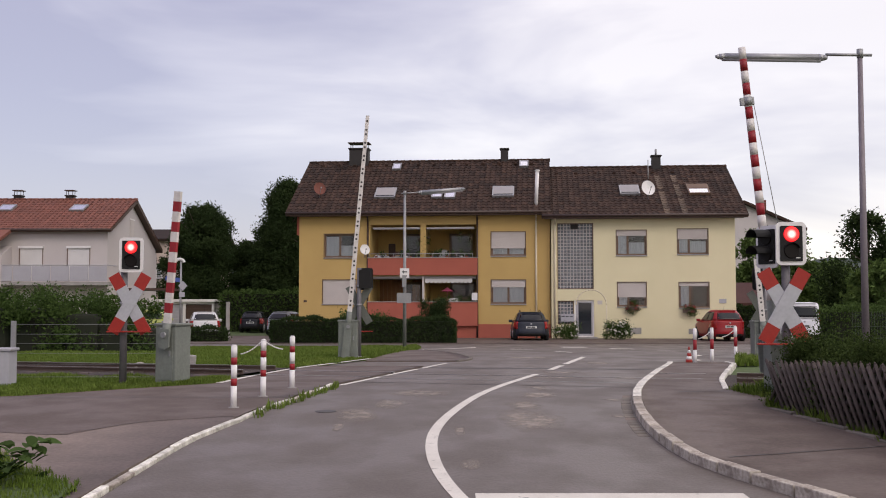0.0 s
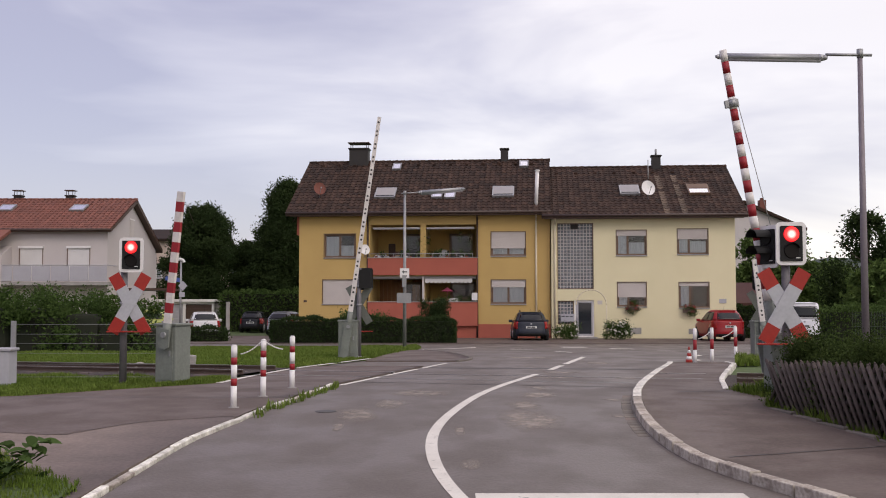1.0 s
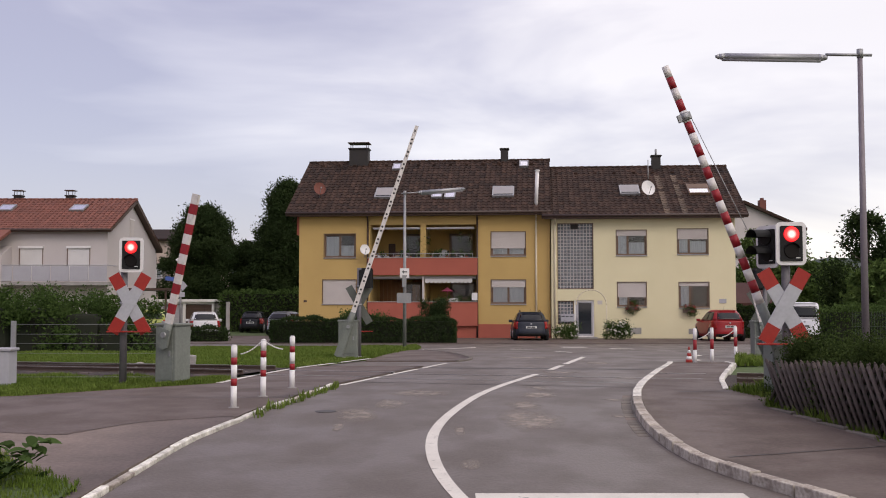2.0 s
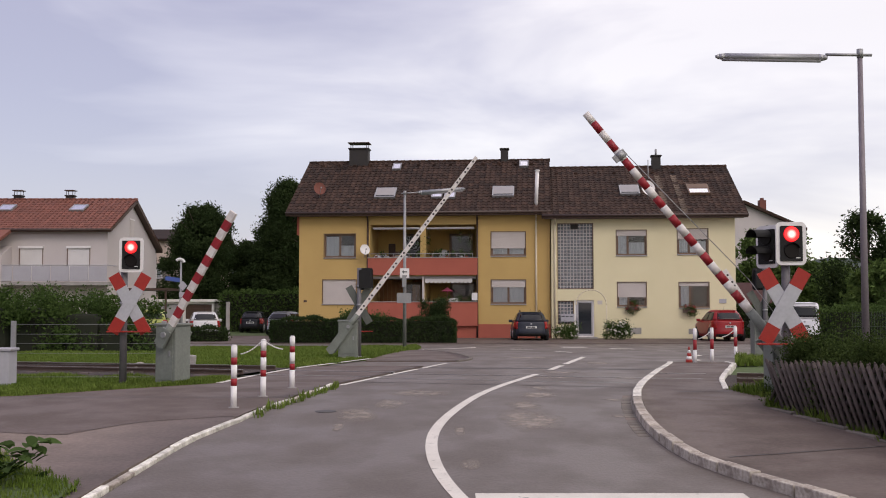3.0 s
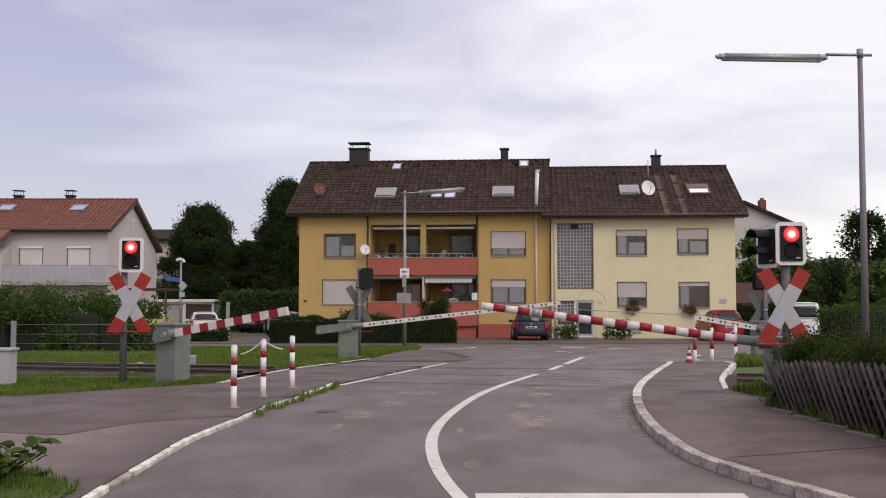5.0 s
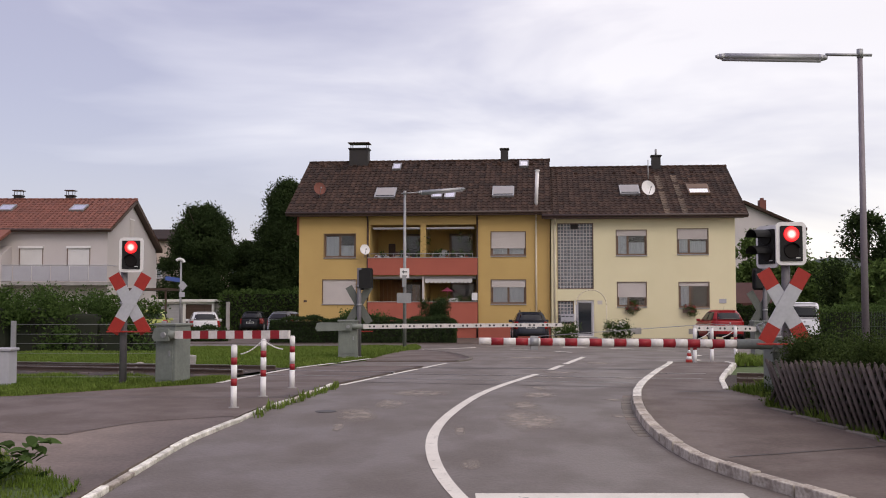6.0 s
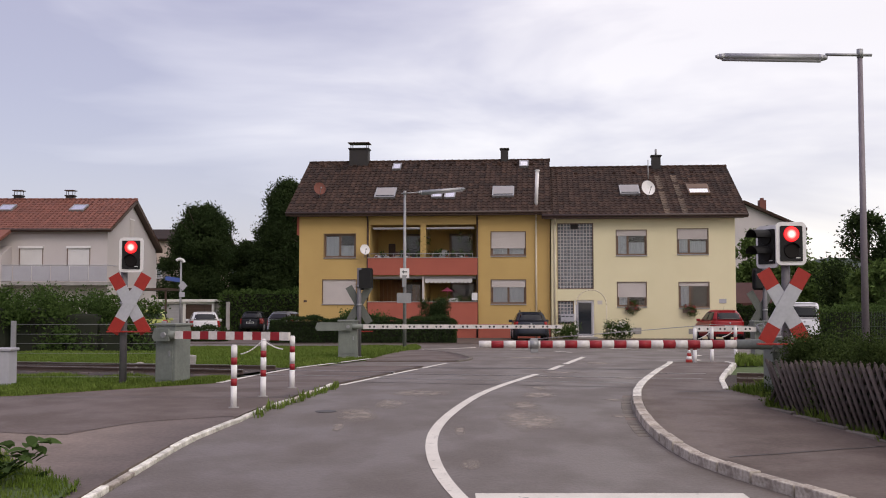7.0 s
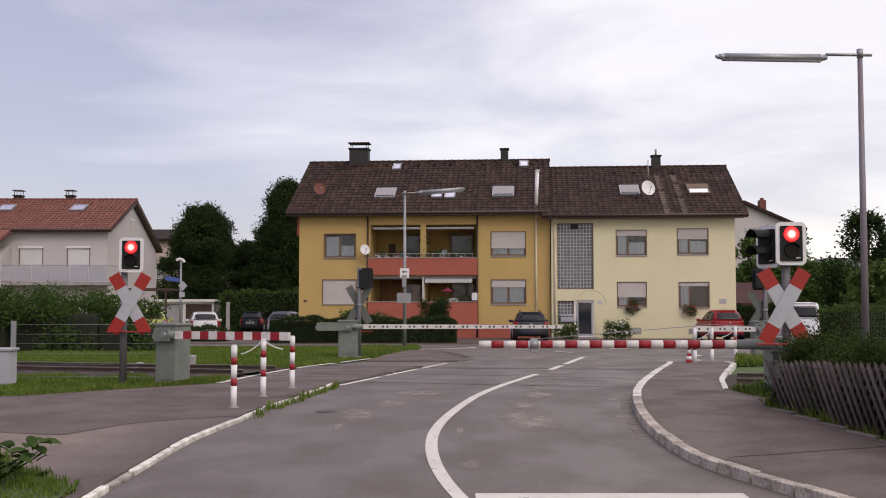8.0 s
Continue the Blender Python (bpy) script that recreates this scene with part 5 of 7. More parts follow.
        leaf_cloud("trailing_leaves", [(u + rnd.uniform(-0.08, 0.08), 0.3, z + 0.15 - 0.1 * q, 0.1) for q in range(5)], 22, 0.1, 0.035, M["leaf_mid"], 90 + j, hb)
    bm = bm_new()
    box(bm, -7.9, -7.05, 0.5, 0.56, 3.6, 4.75, 0.01, pose(0, 0, 0, 0, 0, 0))
    part("folded_table", bm, M["ink"], h, "dark folded table leaning in the loggia")
    bm = bm_new()
    tube(bm, (-6.6, 0.15, 4.5), (-6.6, 0.15, 5.2), 0.008, None, 6)
    post = part("climber_stake", bm, M["brown"], h)
    leaf_cloud("climber", [(-6.6 + rnd.uniform(-0.1, 0.1), 0.0, 4.5 + 0.14 * j, 0.1) for j in range(7)], 16, 0.1, 0.04, M["leaf_mid"], 71, post)
    # plants and a pink parasol behind the lower parapet
    bm = bm_new()
    for j in range(10):
        a0, a1 = 2 * math.pi * j / 10, 2 * math.pi * (j + 1) / 10
        v = [bm.verts.new((-5.35 + 0.34 * math.cos(a), 0.7 + 0.34 * math.sin(a), 2.5)) for a in (a0, a1)] + [bm.verts.new((-5.35, 0.7, 2.72))]
        bm.faces.new(v)
    bmesh.ops.remove_doubles(bm, verts=bm.verts[:], dist=0.001)
    bmesh.ops.solidify(bm, geom=bm.faces[:], thickness=0.012)
    tube(bm, (-5.35, 0.7, 0.75), (-5.35, 0.7, 2.7), 0.015, None, 8)
    part("parasol", bm, M["pink"], h, "small pink parasol in the lower loggia")
    leaf_cloud("loggia_plants", [(-5.6 + 0.2 * j, 0.15, 1.95 + 0.1 * (j % 3), 0.14) for j in range(9)], 40, 0.12, 0.045, M["leaf_mid"], 72, h)
    return h


def cream_house():
    h = thing("apartment_house", HOUSE @ pose(0, -0.35, 0), "cream rendered apartment house with a glass-block stairwell", "house", "joined apartment houses")
    wins = [(3.74, 5.31, 4.37, 5.7, 0.2), (6.93, 8.51, 4.42, 5.75, 0.36), (3.78, 5.28, 1.66, 2.94, 0.58), (6.99, 8.53, 1.6, 2.93, 0.12)]
    glassb, side, door = (0.62, 2.53, 2.58, 6.1), (0.62, 1.48, 0.72, 1.97), (1.5, 2.54, 0.03, 2.0)
    bm = bm_new()
    wall_mesh(bm, 0.3, 9.92, -0.15, 6.55, [w[:4] for w in wins] + [glassb, side, door], 0.0, 0.34)
    part("front_wall", bm, M["cream_wall"], h, "cream rendered front wall")
    bm = bm_new()
    box(bm, 2.62, 9.94, -0.02, 0.0, -0.15, 0.92)
    part("plinth", bm, M["cream_wall"], h)
    bm = bm_new()
    prism(bm, [(0.34, -0.15), (0.34, 6.6), (5.85, 9.5), (11.0, 6.6), (11.0, -0.15)], 9.62, 9.92, "x")
    part("gable_wall", bm, M["cream_wall"], h)
    bm = bm_new()
    prism(bm, [(0.34, -0.15), (0.34, 6.6), (5.85, 9.5), (11.0, 6.6), (11.0, -0.15)], 0.3, 0.5, "x")
    part("party_wall", bm, M["cream_wall"], h)
    bm = bm_new()
    box(bm, 0.3, 9.92, 11.0, 11.3, -0.15, 6.55)
    part("back_wall", bm, M["cream_wall"], h)
    for k, (u0, u1, z0, z1, s) in enumerate(wins):
        window(h, u0, u1, z0, z1, 0.0, s, M["frame_brown"], 3, curtain=(True, "low", 0, 0)[k] if k else "low", shutter=M["shutter"])
    # glass blocks: eleven across above, four beside the door
    bl = bpy.data.meshes.new("glass_block")
    bm = bm_new()
    box(bm, 0.022, 0.152, 0.0, 0.07, 0.022, 0.152, 0.015)
    bm.to_mesh(bl)
    bm.free()
    bl.materials.append(M["block"])
    for (u0, u1, z0, z1), nm in ((glassb, "stairwell_glazing"), (side, "door_side_glazing")):
        bm = bm_new()
        box(bm, u0, u1, 0.16, 0.2, z0, z1)
        back = part(nm, bm, M["white_wall"], h, "pale joints between glass blocks")
        nx, nz = round((u1 - u0) / 0.174), round((z1 - z0) / 0.174)
        for i in range(nx):
            for j in range(nz):
                ob = new("glass_block", bl)
                ob.parent = back
                ob.matrix_basis = Matrix.Translation((u0 + (u1 - u0) * i / nx, 0.12, z0 + (z1 - z0) * j / nz)) @ Matrix.Diagonal(((u1 - u0) / nx / 0.174, 1, (z1 - z0) / nz / 0.174, 1))
        bm = bm_new()
        for a, b, c, d in ((u0, u0 + 0.05, z0, z1), (u1 - 0.05, u1, z0, z1), (u0, u1, z1 - 0.05, z1), (u0, u1, z0, z0 + 0.05)):
            box(bm, a, b, 0.05, 0.2, c, d)
        part("glazing_frame", bm, M["frame_brown"], back)
    # flat pane in the same painted shade for the vent's inside
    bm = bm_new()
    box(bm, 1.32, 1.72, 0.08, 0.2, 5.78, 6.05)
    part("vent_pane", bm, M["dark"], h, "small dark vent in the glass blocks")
    bm = bm_new()
    for a, b, c, d in ((1.5, 1.58, 0.03, 2.0), (2.46, 2.54, 0.03, 2.0), (1.58, 2.46, 1.92, 2.0), (1.58, 2.46, 0.03, 0.12)):
        box(bm, a, b, 0.06, 0.2, c, d)
    dr = part("entrance_door", bm, M["white"], h, "white-framed entrance door")
    bm = bm_new()
    box(bm, 1.72, 2.4, 0.1, 0.14, 0.22, 1.86)
    part("door_pane", bm, M["glass"], dr, "dark door glass")
    bm = bm_new()
    for a, b, c, d in ((1.58, 1.72, 0.12, 1.92), (2.4, 2.46, 0.12, 1.92), (1.72, 2.4, 0.12, 0.22), (1.72, 2.4, 1.86, 1.92)):
        box(bm, a, b, 0.085, 0.16, c, d)
    part("door_leaf", bm, M["panel_grey"], dr)
    bm = bm_new()
    tube(bm, (1.65, 0.05, 0.9), (1.65, 0.05, 1.2), 0.015, None, 8)
    part("handle", bm, M["galv"], dr)
    bm = bm_new()
    box(bm, 0.78, 1.5, -0.1, 0.06, 0.86, 1.28, 0.01)
    part("letter_boxes", bm, M["panel_grey"], h, "pale letter box unit")
    bm = bm_new()
    for k in range(3):
        box(bm, 0.82 + 0.22 * k, 1.0 + 0.22 * k, -0.106, -0.1, 1.12, 1.16)
    part("letter_slots", bm, M["ink"], h)
    # arched steel hoop over the door path
    bm = bm_new()
    pts = [Vector((1.55 + 0.78 - 0.78 * math.cos(math.pi * k / 14), -1.3, 1.75 + 0.78 * math.sin(math.pi * k / 14))) for k in range(15)]
    sweep(bm, [Vector((3.11, -1.3, 0.0))] + pts[::-1], 0.034, 8)
    part("hoop", bm, M["pipe_cream"], h, "thin pale steel hoop by the door")
    bm = bm_new()
    box(bm, 1.3, 2.7, -0.9, 0.0, -0.1, 0.06, 0.01)
    part("door_step", bm, M["concrete"], h)
    bm = bm_new()
    box(bm, 2.72, 2.98, -0.01, 0.0, 1.78, 1.98)
    part("wall_bars", bm, M["shutter"], h, "small plain grey bars on the wall")
    bm = bm_new()
    box(bm, 9.05, 9.42, -0.02, 0.0, 1.84, 2.06)
    part("wall_board", bm, M["panel_grey"], h)
    bm = bm_new()
    box(bm, 4.35, 5.0, -0.035, -0.02, 0.22, 0.55)
    part("cellar_grille", bm, M["concrete"], h)
    bm = bm_new()
    box(bm, 7.45, 8.0, -0.035, -0.02, 0.22, 0.5)
    part("cellar_grille", bm, M["concrete"], h)
    roof, ang = gable_roof(h, -0.2, 10.5, -0.6, 6.5, 5.85, 9.8, 12.0, M["roof"], streaks=(6.5, 7.15))
    bm = bm_new()
    box(bm, -0.05, 10.35, -0.5, 0.0, 6.32, 6.37)
    part("soffit", bm, M["brown"], h, "dark brown eaves boarding")
    skylight(h, 4.1, 1.75, 1.08, 1.35, -0.6, 6.5, ang, "shutter")
    skylight(h, 7.8, 1.75, 1.15, 1.4, -0.6, 6.5, ang, "half")
    chimney(h, 6.48, 5.75, 9.0, 10.4, 0.5, 0.5, M["chimney"], False)
    bm = bm_new()
    tube(bm, (6.48, 5.75, 10.4), (6.48, 5.75, 10.85), 0.06, None, 8)
    tube(bm, (5.85, 4.0, 8.4), (5.85, 4.0, 10.0), 0.025, None, 6)
    part("flue_and_mast", bm, M["galv"], h)
    dish("satellite_dish", h, (5.5, 0.9, 8.02), 0.42, M["white"], pose(0, 0, 0, -15, 0, 20))
    downpipe(h, 0.5, -0.08, 0.0, 6.4, M["pipe_cream"])
    for k in range(9):
        b = 4.9
        z = 6.5 + (b + 0.6) * math.tan(radians(ang)) + 0.05
        bm = bm_new()
        box(bm, 0.6 + 1.1 * k, 0.8 + 1.1 * k, b - 0.08, b + 0.08, z - 0.05, z + 0.06, 0.02)
        part("vent_tile", bm, M["roof"], roof)
    return h


yellow_house()
cream_house()


# ---- the white house with the red roof, and houses behind ----
def white_house():
    h = thing("detached_house", pose(-20.65, 66.0, 0), "white rendered house with red tiled roof and long balcony", "house")
    wins = [(-5.4, -4.0, 3.3, 5.25), (-2.45, -1.1, 3.3, 5.25)]
    bm = bm_new()
    wall_mesh(bm, -12, 0.0, -0.2, 6.5, wins, 0.0, 0.3)
    part("front_wall", bm, M["white_wall"], h)
    bm = bm_new()
    prism(bm, [(0.3, -0.2), (0.3, 6.5), (5.0, 8.45), (11.0, 5.7), (11.0, -0.2)], -0.3, 0.0, "x")
    part("gable_wall", bm, M["white_wall"], h, "white rendered gable")
    bm = bm_new()
    prism(bm, [(0.0, -0.2), (0.0, 5.4), (-1.6, 4.75), (-1.6, -0.2)], -12, -5.9, "x")
    part("bay_wall", bm, M["white_wall"], h)
    bm = bm_new()
    box(bm, -12, 0, 11, 11.3, -0.2, 5.5)
    part("back_wall", bm, M["white_wall"], h)
    for u0, u1, z0, z1 in wins:
        window(h, u0, u1, z0, z1, -0.04, 0.98, M["white"], 1, shutter=M["blind_white"], sill=False)
    for u0, u1, z0, z1 in wins:
        bm = bm_new()
        box(bm, u0 - 0.08, u1 + 0.08, -0.1, 0.0, z1, z1 + 0.14, 0.01)
        part("shutter_box", bm, M["white"], h, "white roller shutter box")
    roof, ang = gable_roof(h, -12.0, 0.35, -0.5, 6.42, 5.0, 8.75, 11.6, M["roof_red"], z2=5.75)
    bm = bm_new()
    prism(bm, [(-0.5, 6.42), (-2.3, 5.68), (-2.3, 5.5), (-0.5, 6.2)], -12.0, -5.75, "x")
    bay = part("bay_roof", bm, M["roof_red"], h, "red tiled roof over the bay")
    for u, b in ((-8.0, 2.6), (-3.35, 2.6)):
        skylight(h, u, b, 0.95, 1.15, -0.5, 6.42, ang, "bright")
    for u in (-7.6, -4.15):
        chimney(h, u, 5.2, 8.2, 9.0, 0.5, 0.5, M["chimney"], True)
    bm = bm_new()
    box(bm, -12, 0.55, -1.5, 0.0, 2.95, 3.15)
    bal = part("balcony", bm, M["concrete"], h, "grey balcony slab")
    for k in range(10):
        bm = bm_new()
        box(bm, -10.9 + 1.14 * k, -10.9 + 1.14 * k + 1.08, -1.5, -1.46, 3.2, 4.1, 0.004)
        part("balcony_panel", bm, M["panel_grey"], bal, "grey balcony panel")
    bm = bm_new()
    tube(bm, (-11, -1.48, 4.16), (0.55, -1.48, 4.16), 0.03, None, 8)
    tube(bm, (0.55, -1.48, 4.16), (0.55, 0.0, 4.16), 0.03, None, 8)
    part("balcony_rail", bm, M["panel_grey"], bal)
    bm = bm_new()
    box(bm, 0.0, 0.03, 4.6, 5.5, 6.3, 7.4)
    part("gable_shutter", bm, M["shutter"], h, "small shuttered gable window")
    bm = bm_new()
    box(bm, -0.01, 0.05, 4.5, 5.6, 7.4, 7.48)
    part("gable_lintel", bm, M["white"], h)
    # open porch on the gable side
    bm = bm_new()
    box(bm, 0.1, 3.2, 2.0, 5.0, 2.7, 2.85)
    for u in (0.9, 3.0):
        box(bm, u, u + 0.12, 2.1, 2.22, -0.1, 2.7)
    part("porch", bm, M["brown"], h, "dark timber porch")


white_house()


def plain_house(m, w, d, eave, ridge, wall, roofm, label, windows=(), side=False):
    h = thing("detached_house", m, label, "house")
    bm = bm_new()
    if side:
        wall_mesh(bm, -w / 2, w / 2, -0.3, eave, [], 0, 0.3)
        prism(bm, [(-w / 2, eave), (w / 2, eave), (0, ridge)], 0, 0.3, "y")
    else:
        wall_mesh(bm, -w / 2, w / 2, -0.3, eave, [], 0, 0.3)
    part("front_wall", bm, wall, h)
    bm = bm_new()
    box(bm, -w / 2, -w / 2 + 0.3, 0.3, d, -0.3, eave)
    box(bm, w / 2 - 0.3, w / 2, 0.3, d, -0.3, eave)
    box(bm, -w / 2, w / 2, d, d + 0.3, -0.3, eave)
    part("side_walls", bm, wall, h)
    bm = bm_new()
    if side:
        prism(bm, [(-w / 2 - 0.5, eave - 0.25), (0, ridge), (w / 2 + 0.5, eave - 0.25), (w / 2 + 0.5, eave), (0, ridge + 0.25), (-w / 2 - 0.5, eave)], -0.5, d + 0.5, "y")
    else:
        prism(bm, [(-0.5, eave - 0.2), (d / 2, ridge), (d + 0.5, eave - 0.2), (d + 0.5, eave), (d / 2, ridge + 0.2), (-0.5, eave)], -w / 2 - 0.4, w / 2 + 0.4, "x")
    part("roof", bm, roofm, h)
    for u0, u1, z0, z1 in windows:
        window(h, u0, u1, z0, z1, -0.2, 0.0, M["white"], 2)
    return h


plain_house(pose(-24.5, 92, 0), 9.0, 9, 7.5, 8.45, M["beige_wall"], M["roof"], "beige rendered house with dark roof behind trees", ((-0.1, 0.9, 4.1, 5.3), (-0.1, 0.9, 1.2, 2.4)), False)
rh = plain_house(pose(25.2, 90, 0), 9.5, 10, 8.3, 10.35, M["white_wall"], M["roof"], "white gabled house with red chimney behind trees", (), True)
bm = bm_new()
box(bm, 1.75, 2.3, 1.0, 1.6, 8.6, 10.75)
ch = part("chimney", bm, M["brick_red"], rh, "red brick chimney")
bm = bm_new()
box(bm, 1.9, 2.15, 1.15, 1.45, 10.75, 10.95)
part("chimney_pot", bm, M["brick_red"], ch)
gar = plain_house(pose(18.2, 66, 0), 4.0, 5, 1.9, 3.0, M["white_wall"], M["garage_tile"], "low white garage with red tiled roof", (), False)
bm = bm_new()
box(bm, -1.2, 1.2, -0.06, 0.0, -0.1, 1.7)
part("garage_door", bm, M["shutter"], gar)


# flat-roofed garages behind the parked cars
g = thing("garage_row", pose(-18.2, 76, -0.1), "low white garages with a flat roof", "garage")
bm = bm_new()
wall_mesh(bm, -2.6, 2.0, -0.1, 2.1, [(-2.4, -0.2, -0.1, 1.95), (0.0, 1.85, -0.1, 1.95)], 0, 0.3)
part("front_wall", bm, M["white"], g)
bm = bm_new()
box(bm, -2.7, 2.1, -0.2, 6, 2.1, 2.3, 0.01)
part("roof", bm, M["white"], g, "white flat roof edge")
bm = bm_new()
box(bm, -2.6, -2.4, 0.3, 6, -0.1, 2.1)
box(bm, 1.8, 2.0, 0.3, 6, -0.1, 2.1)
box(bm, -2.4, 1.8, 5.7, 6, -0.1, 2.09)
part("side_walls", bm, M["concrete"], g)
for u, mm, uw in ((-2.4, "panel_grey", 2.2), (0.0, "brown", 1.85)):
    bm = bm_new()
    prof = [(0.18, 0.0)]
    for k in range(8):
        prof += [(0.1, 0.24 * k), (0.1, 0.24 * k + 0.22), (0.115, 0.24 * k + 0.235)]
    prism(bm, prof + [(0.18, 1.93)], u, u + uw, "x")
    part("garage_door", bm, M[mm], g)


# ---- plants ----
def tree(m, h, crown_w, crown_z, seed, material, label, per=60, leaf=0.14, shape="oval", blobs=110):
    r = random.Random(seed)
    t = thing("tree", m, label, "tree")
    bm = bm_new()
    tr = max(0.12, h * 0.018)
    tube(bm, (0, 0, -0.2), (0.05, 0, h * 0.45), tr * 1.3, tr * 0.8, 10)
    tube(bm, (0.05, 0, h * 0.45), (0, 0.1, h * 0.9), tr * 0.8, tr * 0.2, 8)
    for k in range(9):
        a, z = r.uniform(0, 6.28), h * r.uniform(0.25, 0.75)
        ln = crown_w * r.uniform(0.25, 0.42)
        tube(bm, (0, 0, z), (math.cos(a) * ln, math.sin(a) * ln, z + ln * r.uniform(0.4, 1.0)), tr * 0.35, tr * 0.08, 6)
    part("trunk", bm, M["bark"], t, "dark bark trunk with limbs")
    cs = []
    for _ in range(blobs):
        z = r.uniform(crown_z, h)
        s = (z - crown_z) / (h - crown_z)
        if shape == "oval":
            rad = math.sin(math.pi * min(0.97, 0.18 + 0.8 * s)) ** 0.7
        elif shape == "cone":
            rad = (1 - s) ** 0.75 * (0.5 + 0.5 * ease(0, 0.15, s)) + 0.06
        else:
            rad = 1.0 - 0.5 * s * s
        a = r.uniform(0, 6.28)
        rr = crown_w / 2 * rad * (r.uniform(0.0, 1.0) ** 0.45) * r.uniform(0.82, 1.1)
        cs.append((rr * math.cos(a), rr * math.sin(a), z - 0.03 * h, r.uniform(0.05, 0.12) * crown_w))
    c = leaf_cloud("crown", cs, per, 0.5, leaf, material, seed, t, 0.85)
    tagged(c, "uneven leafy crown")
    return t


tree(pose(-18.2, 81, 0), 9.3, 6.9, -1.2, 3, M["leaf_dark"], "broad dark green leafy tree behind the parked cars", 460, 0.095, "oval", 300)
tree(pose(-11.8, 80.5, 0), 11.0, 7.2, 0.3, 4, M["leaf_dark"], "tall dark green tree beside the yellow house", 460, 0.095, "cone", 280)
tree(pose(-14.0, 83, 0), 6.6, 6.0, 0.2, 6, M["leaf_dark"], "dark green shrub-like tree behind a hedge", 220, 0.15, "dome", 130)
tree(pose(-9.8, 79.5, 0), 8.6, 5.0, 0.3, 14, M["leaf_dark"], "dark green tree close to the yellow house", 220, 0.15, "cone", 150)
tree(pose(22.3, 72, 0), 6.5, 6.4, 0.4, 7, M["leaf_fresh"], "green leafy tree behind the cream house", 240, 0.14, "dome", 160)
tree(pose(19.2, 75, 0), 5.8, 4.5, 0.3, 8, M["leaf_fresh"], "green bushy tree behind the garage", 200, 0.14, "dome", 100)
tree(pose(24.2, 61, 0), 7.1, 5.2, 0.8, 9, M["leaf_dark"], "dark green tree with an open upper crown", 150, 0.11, "oval", 110)
tree(pose(27.6, 76, 0), 4.5, 6.5, 0.2, 15, M["leaf_fresh"], "green leafy tree in the gardens beyond", 200, 0.15, "dome", 110)
tree(pose(23.0, 56, 0), 3.9, 4.2, 0.1, 10, M["leaf_fresh"], "green garden tree behind the wire fence", 150, 0.14, "dome", 80)
tree(pose(29.5, 64, 0), 7.0, 5.0, 0.4, 12, M["leaf_fresh"], "leafy green tree at the garden's edge", 140, 0.17, "dome", 120)


def hedge(m, lx, ly, h, seed, material, label, leaf=0.05, density=900, bumps=0.08, name="hedge"):
    """A clipped hedge: a near-black box, coloured as inner shade, covered by small leaves."""
    t = thing(name, m, label, "hedge")
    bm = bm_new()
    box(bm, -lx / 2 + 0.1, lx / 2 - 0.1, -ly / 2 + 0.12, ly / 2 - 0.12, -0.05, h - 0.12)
    part("twig_core", bm, M["hedge_shade"], t, "near-black filler for the shaded inside")
    rs = np.random.RandomState(seed)
    faces = [(lx * h, 0), (lx * h, 1), (lx * ly, 2), (ly * h, 3), (ly * h, 4)]
    pts = []
    for area, f in faces:
        n = int(area * density)
        a, b, dd = rs.rand(n), rs.rand(n), rs.normal(0, bumps, n)
        x = {0: a * lx - lx / 2, 1: a * lx - lx / 2, 2: a * lx - lx / 2, 3: -lx / 2 + dd, 4: lx / 2 + dd}[f]
        y = {0: -ly / 2 + dd, 1: ly / 2 + dd, 2: b * ly - ly / 2, 3: a * ly - ly / 2, 4: a * ly - ly / 2}[f]
        z = {0: b * h, 1: b * h, 2: h + dd * 0.7, 3: b * h, 4: b * h}[f]
        wob = 0.06 * np.sin(x * 2.1 + seed) + 0.05 * np.sin(x * 5.3 + 1)
        pts.append(np.stack([x + 0 * z, y + 0 * z, z * (1 + wob / max(h, 0.3) * (z / h))], 1))
    P = np.concatenate(pts)
    n = len(P)
    a = rs.normal(size=(n, 3))
    a /= np.linalg.norm(a, axis=1)[:, None]
    b = np.cross(a, rs.normal(size=(n, 3)))
    b /= np.linalg.norm(b, axis=1)[:, None]
    s = leaf * rs.uniform(0.6, 1.4, size=(n, 1))
    V = np.stack([P - a * s, P + b * s * 0.5, P + a * s, P - b * s * 0.5], 1).reshape(-1, 3)
    i = np.arange(n)[:, None] * 4
    F = np.concatenate([i + np.array([0, 1, 2]), i + np.array([0, 2, 3])], 0)
    me = bpy.data.meshes.new("leaves")
    me.from_pydata(V.tolist(), [], F.tolist())
    me.materials.append(material)
    ob = new("leaves", me)
    ob.parent = t
    return t


# shade inside the foliage put into the colour: near-black behind the leaf gaps
M["hedge_shade"] = mat("hedge_shade", (0.012, 0.018, 0.008), (0.02, 0.018, 0.012), rough=1.0, bump=0.4)
hedge(pose(-3.7, 50.2, -0.03), 8.5, 1.3, 1.12, 1, M["leaf_dark"], "long dark green clipped hedge before the yellow house", 0.045, 750, 0.05)
hedge(pose(-11.35, 52.0, -0.03), 1.7, 1.0, 0.62, 2, M["leaf_dark"], "low dark green hedge by parked cars", 0.06, 420)
hedge(pose(-12.7, 75.6, -0.03), 5.6, 1.4, 2.7, 3, M["leaf_mid"], "tall dark hedge behind the parked cars", 0.1, 160, 0.15)
hedge(pose(20.6, 42, -0.0), 11.4, 1.4, 1.55, 5, M["leaf_mid"], "trimmed green hedge behind the wire fence", 0.05, 480, 0.12)
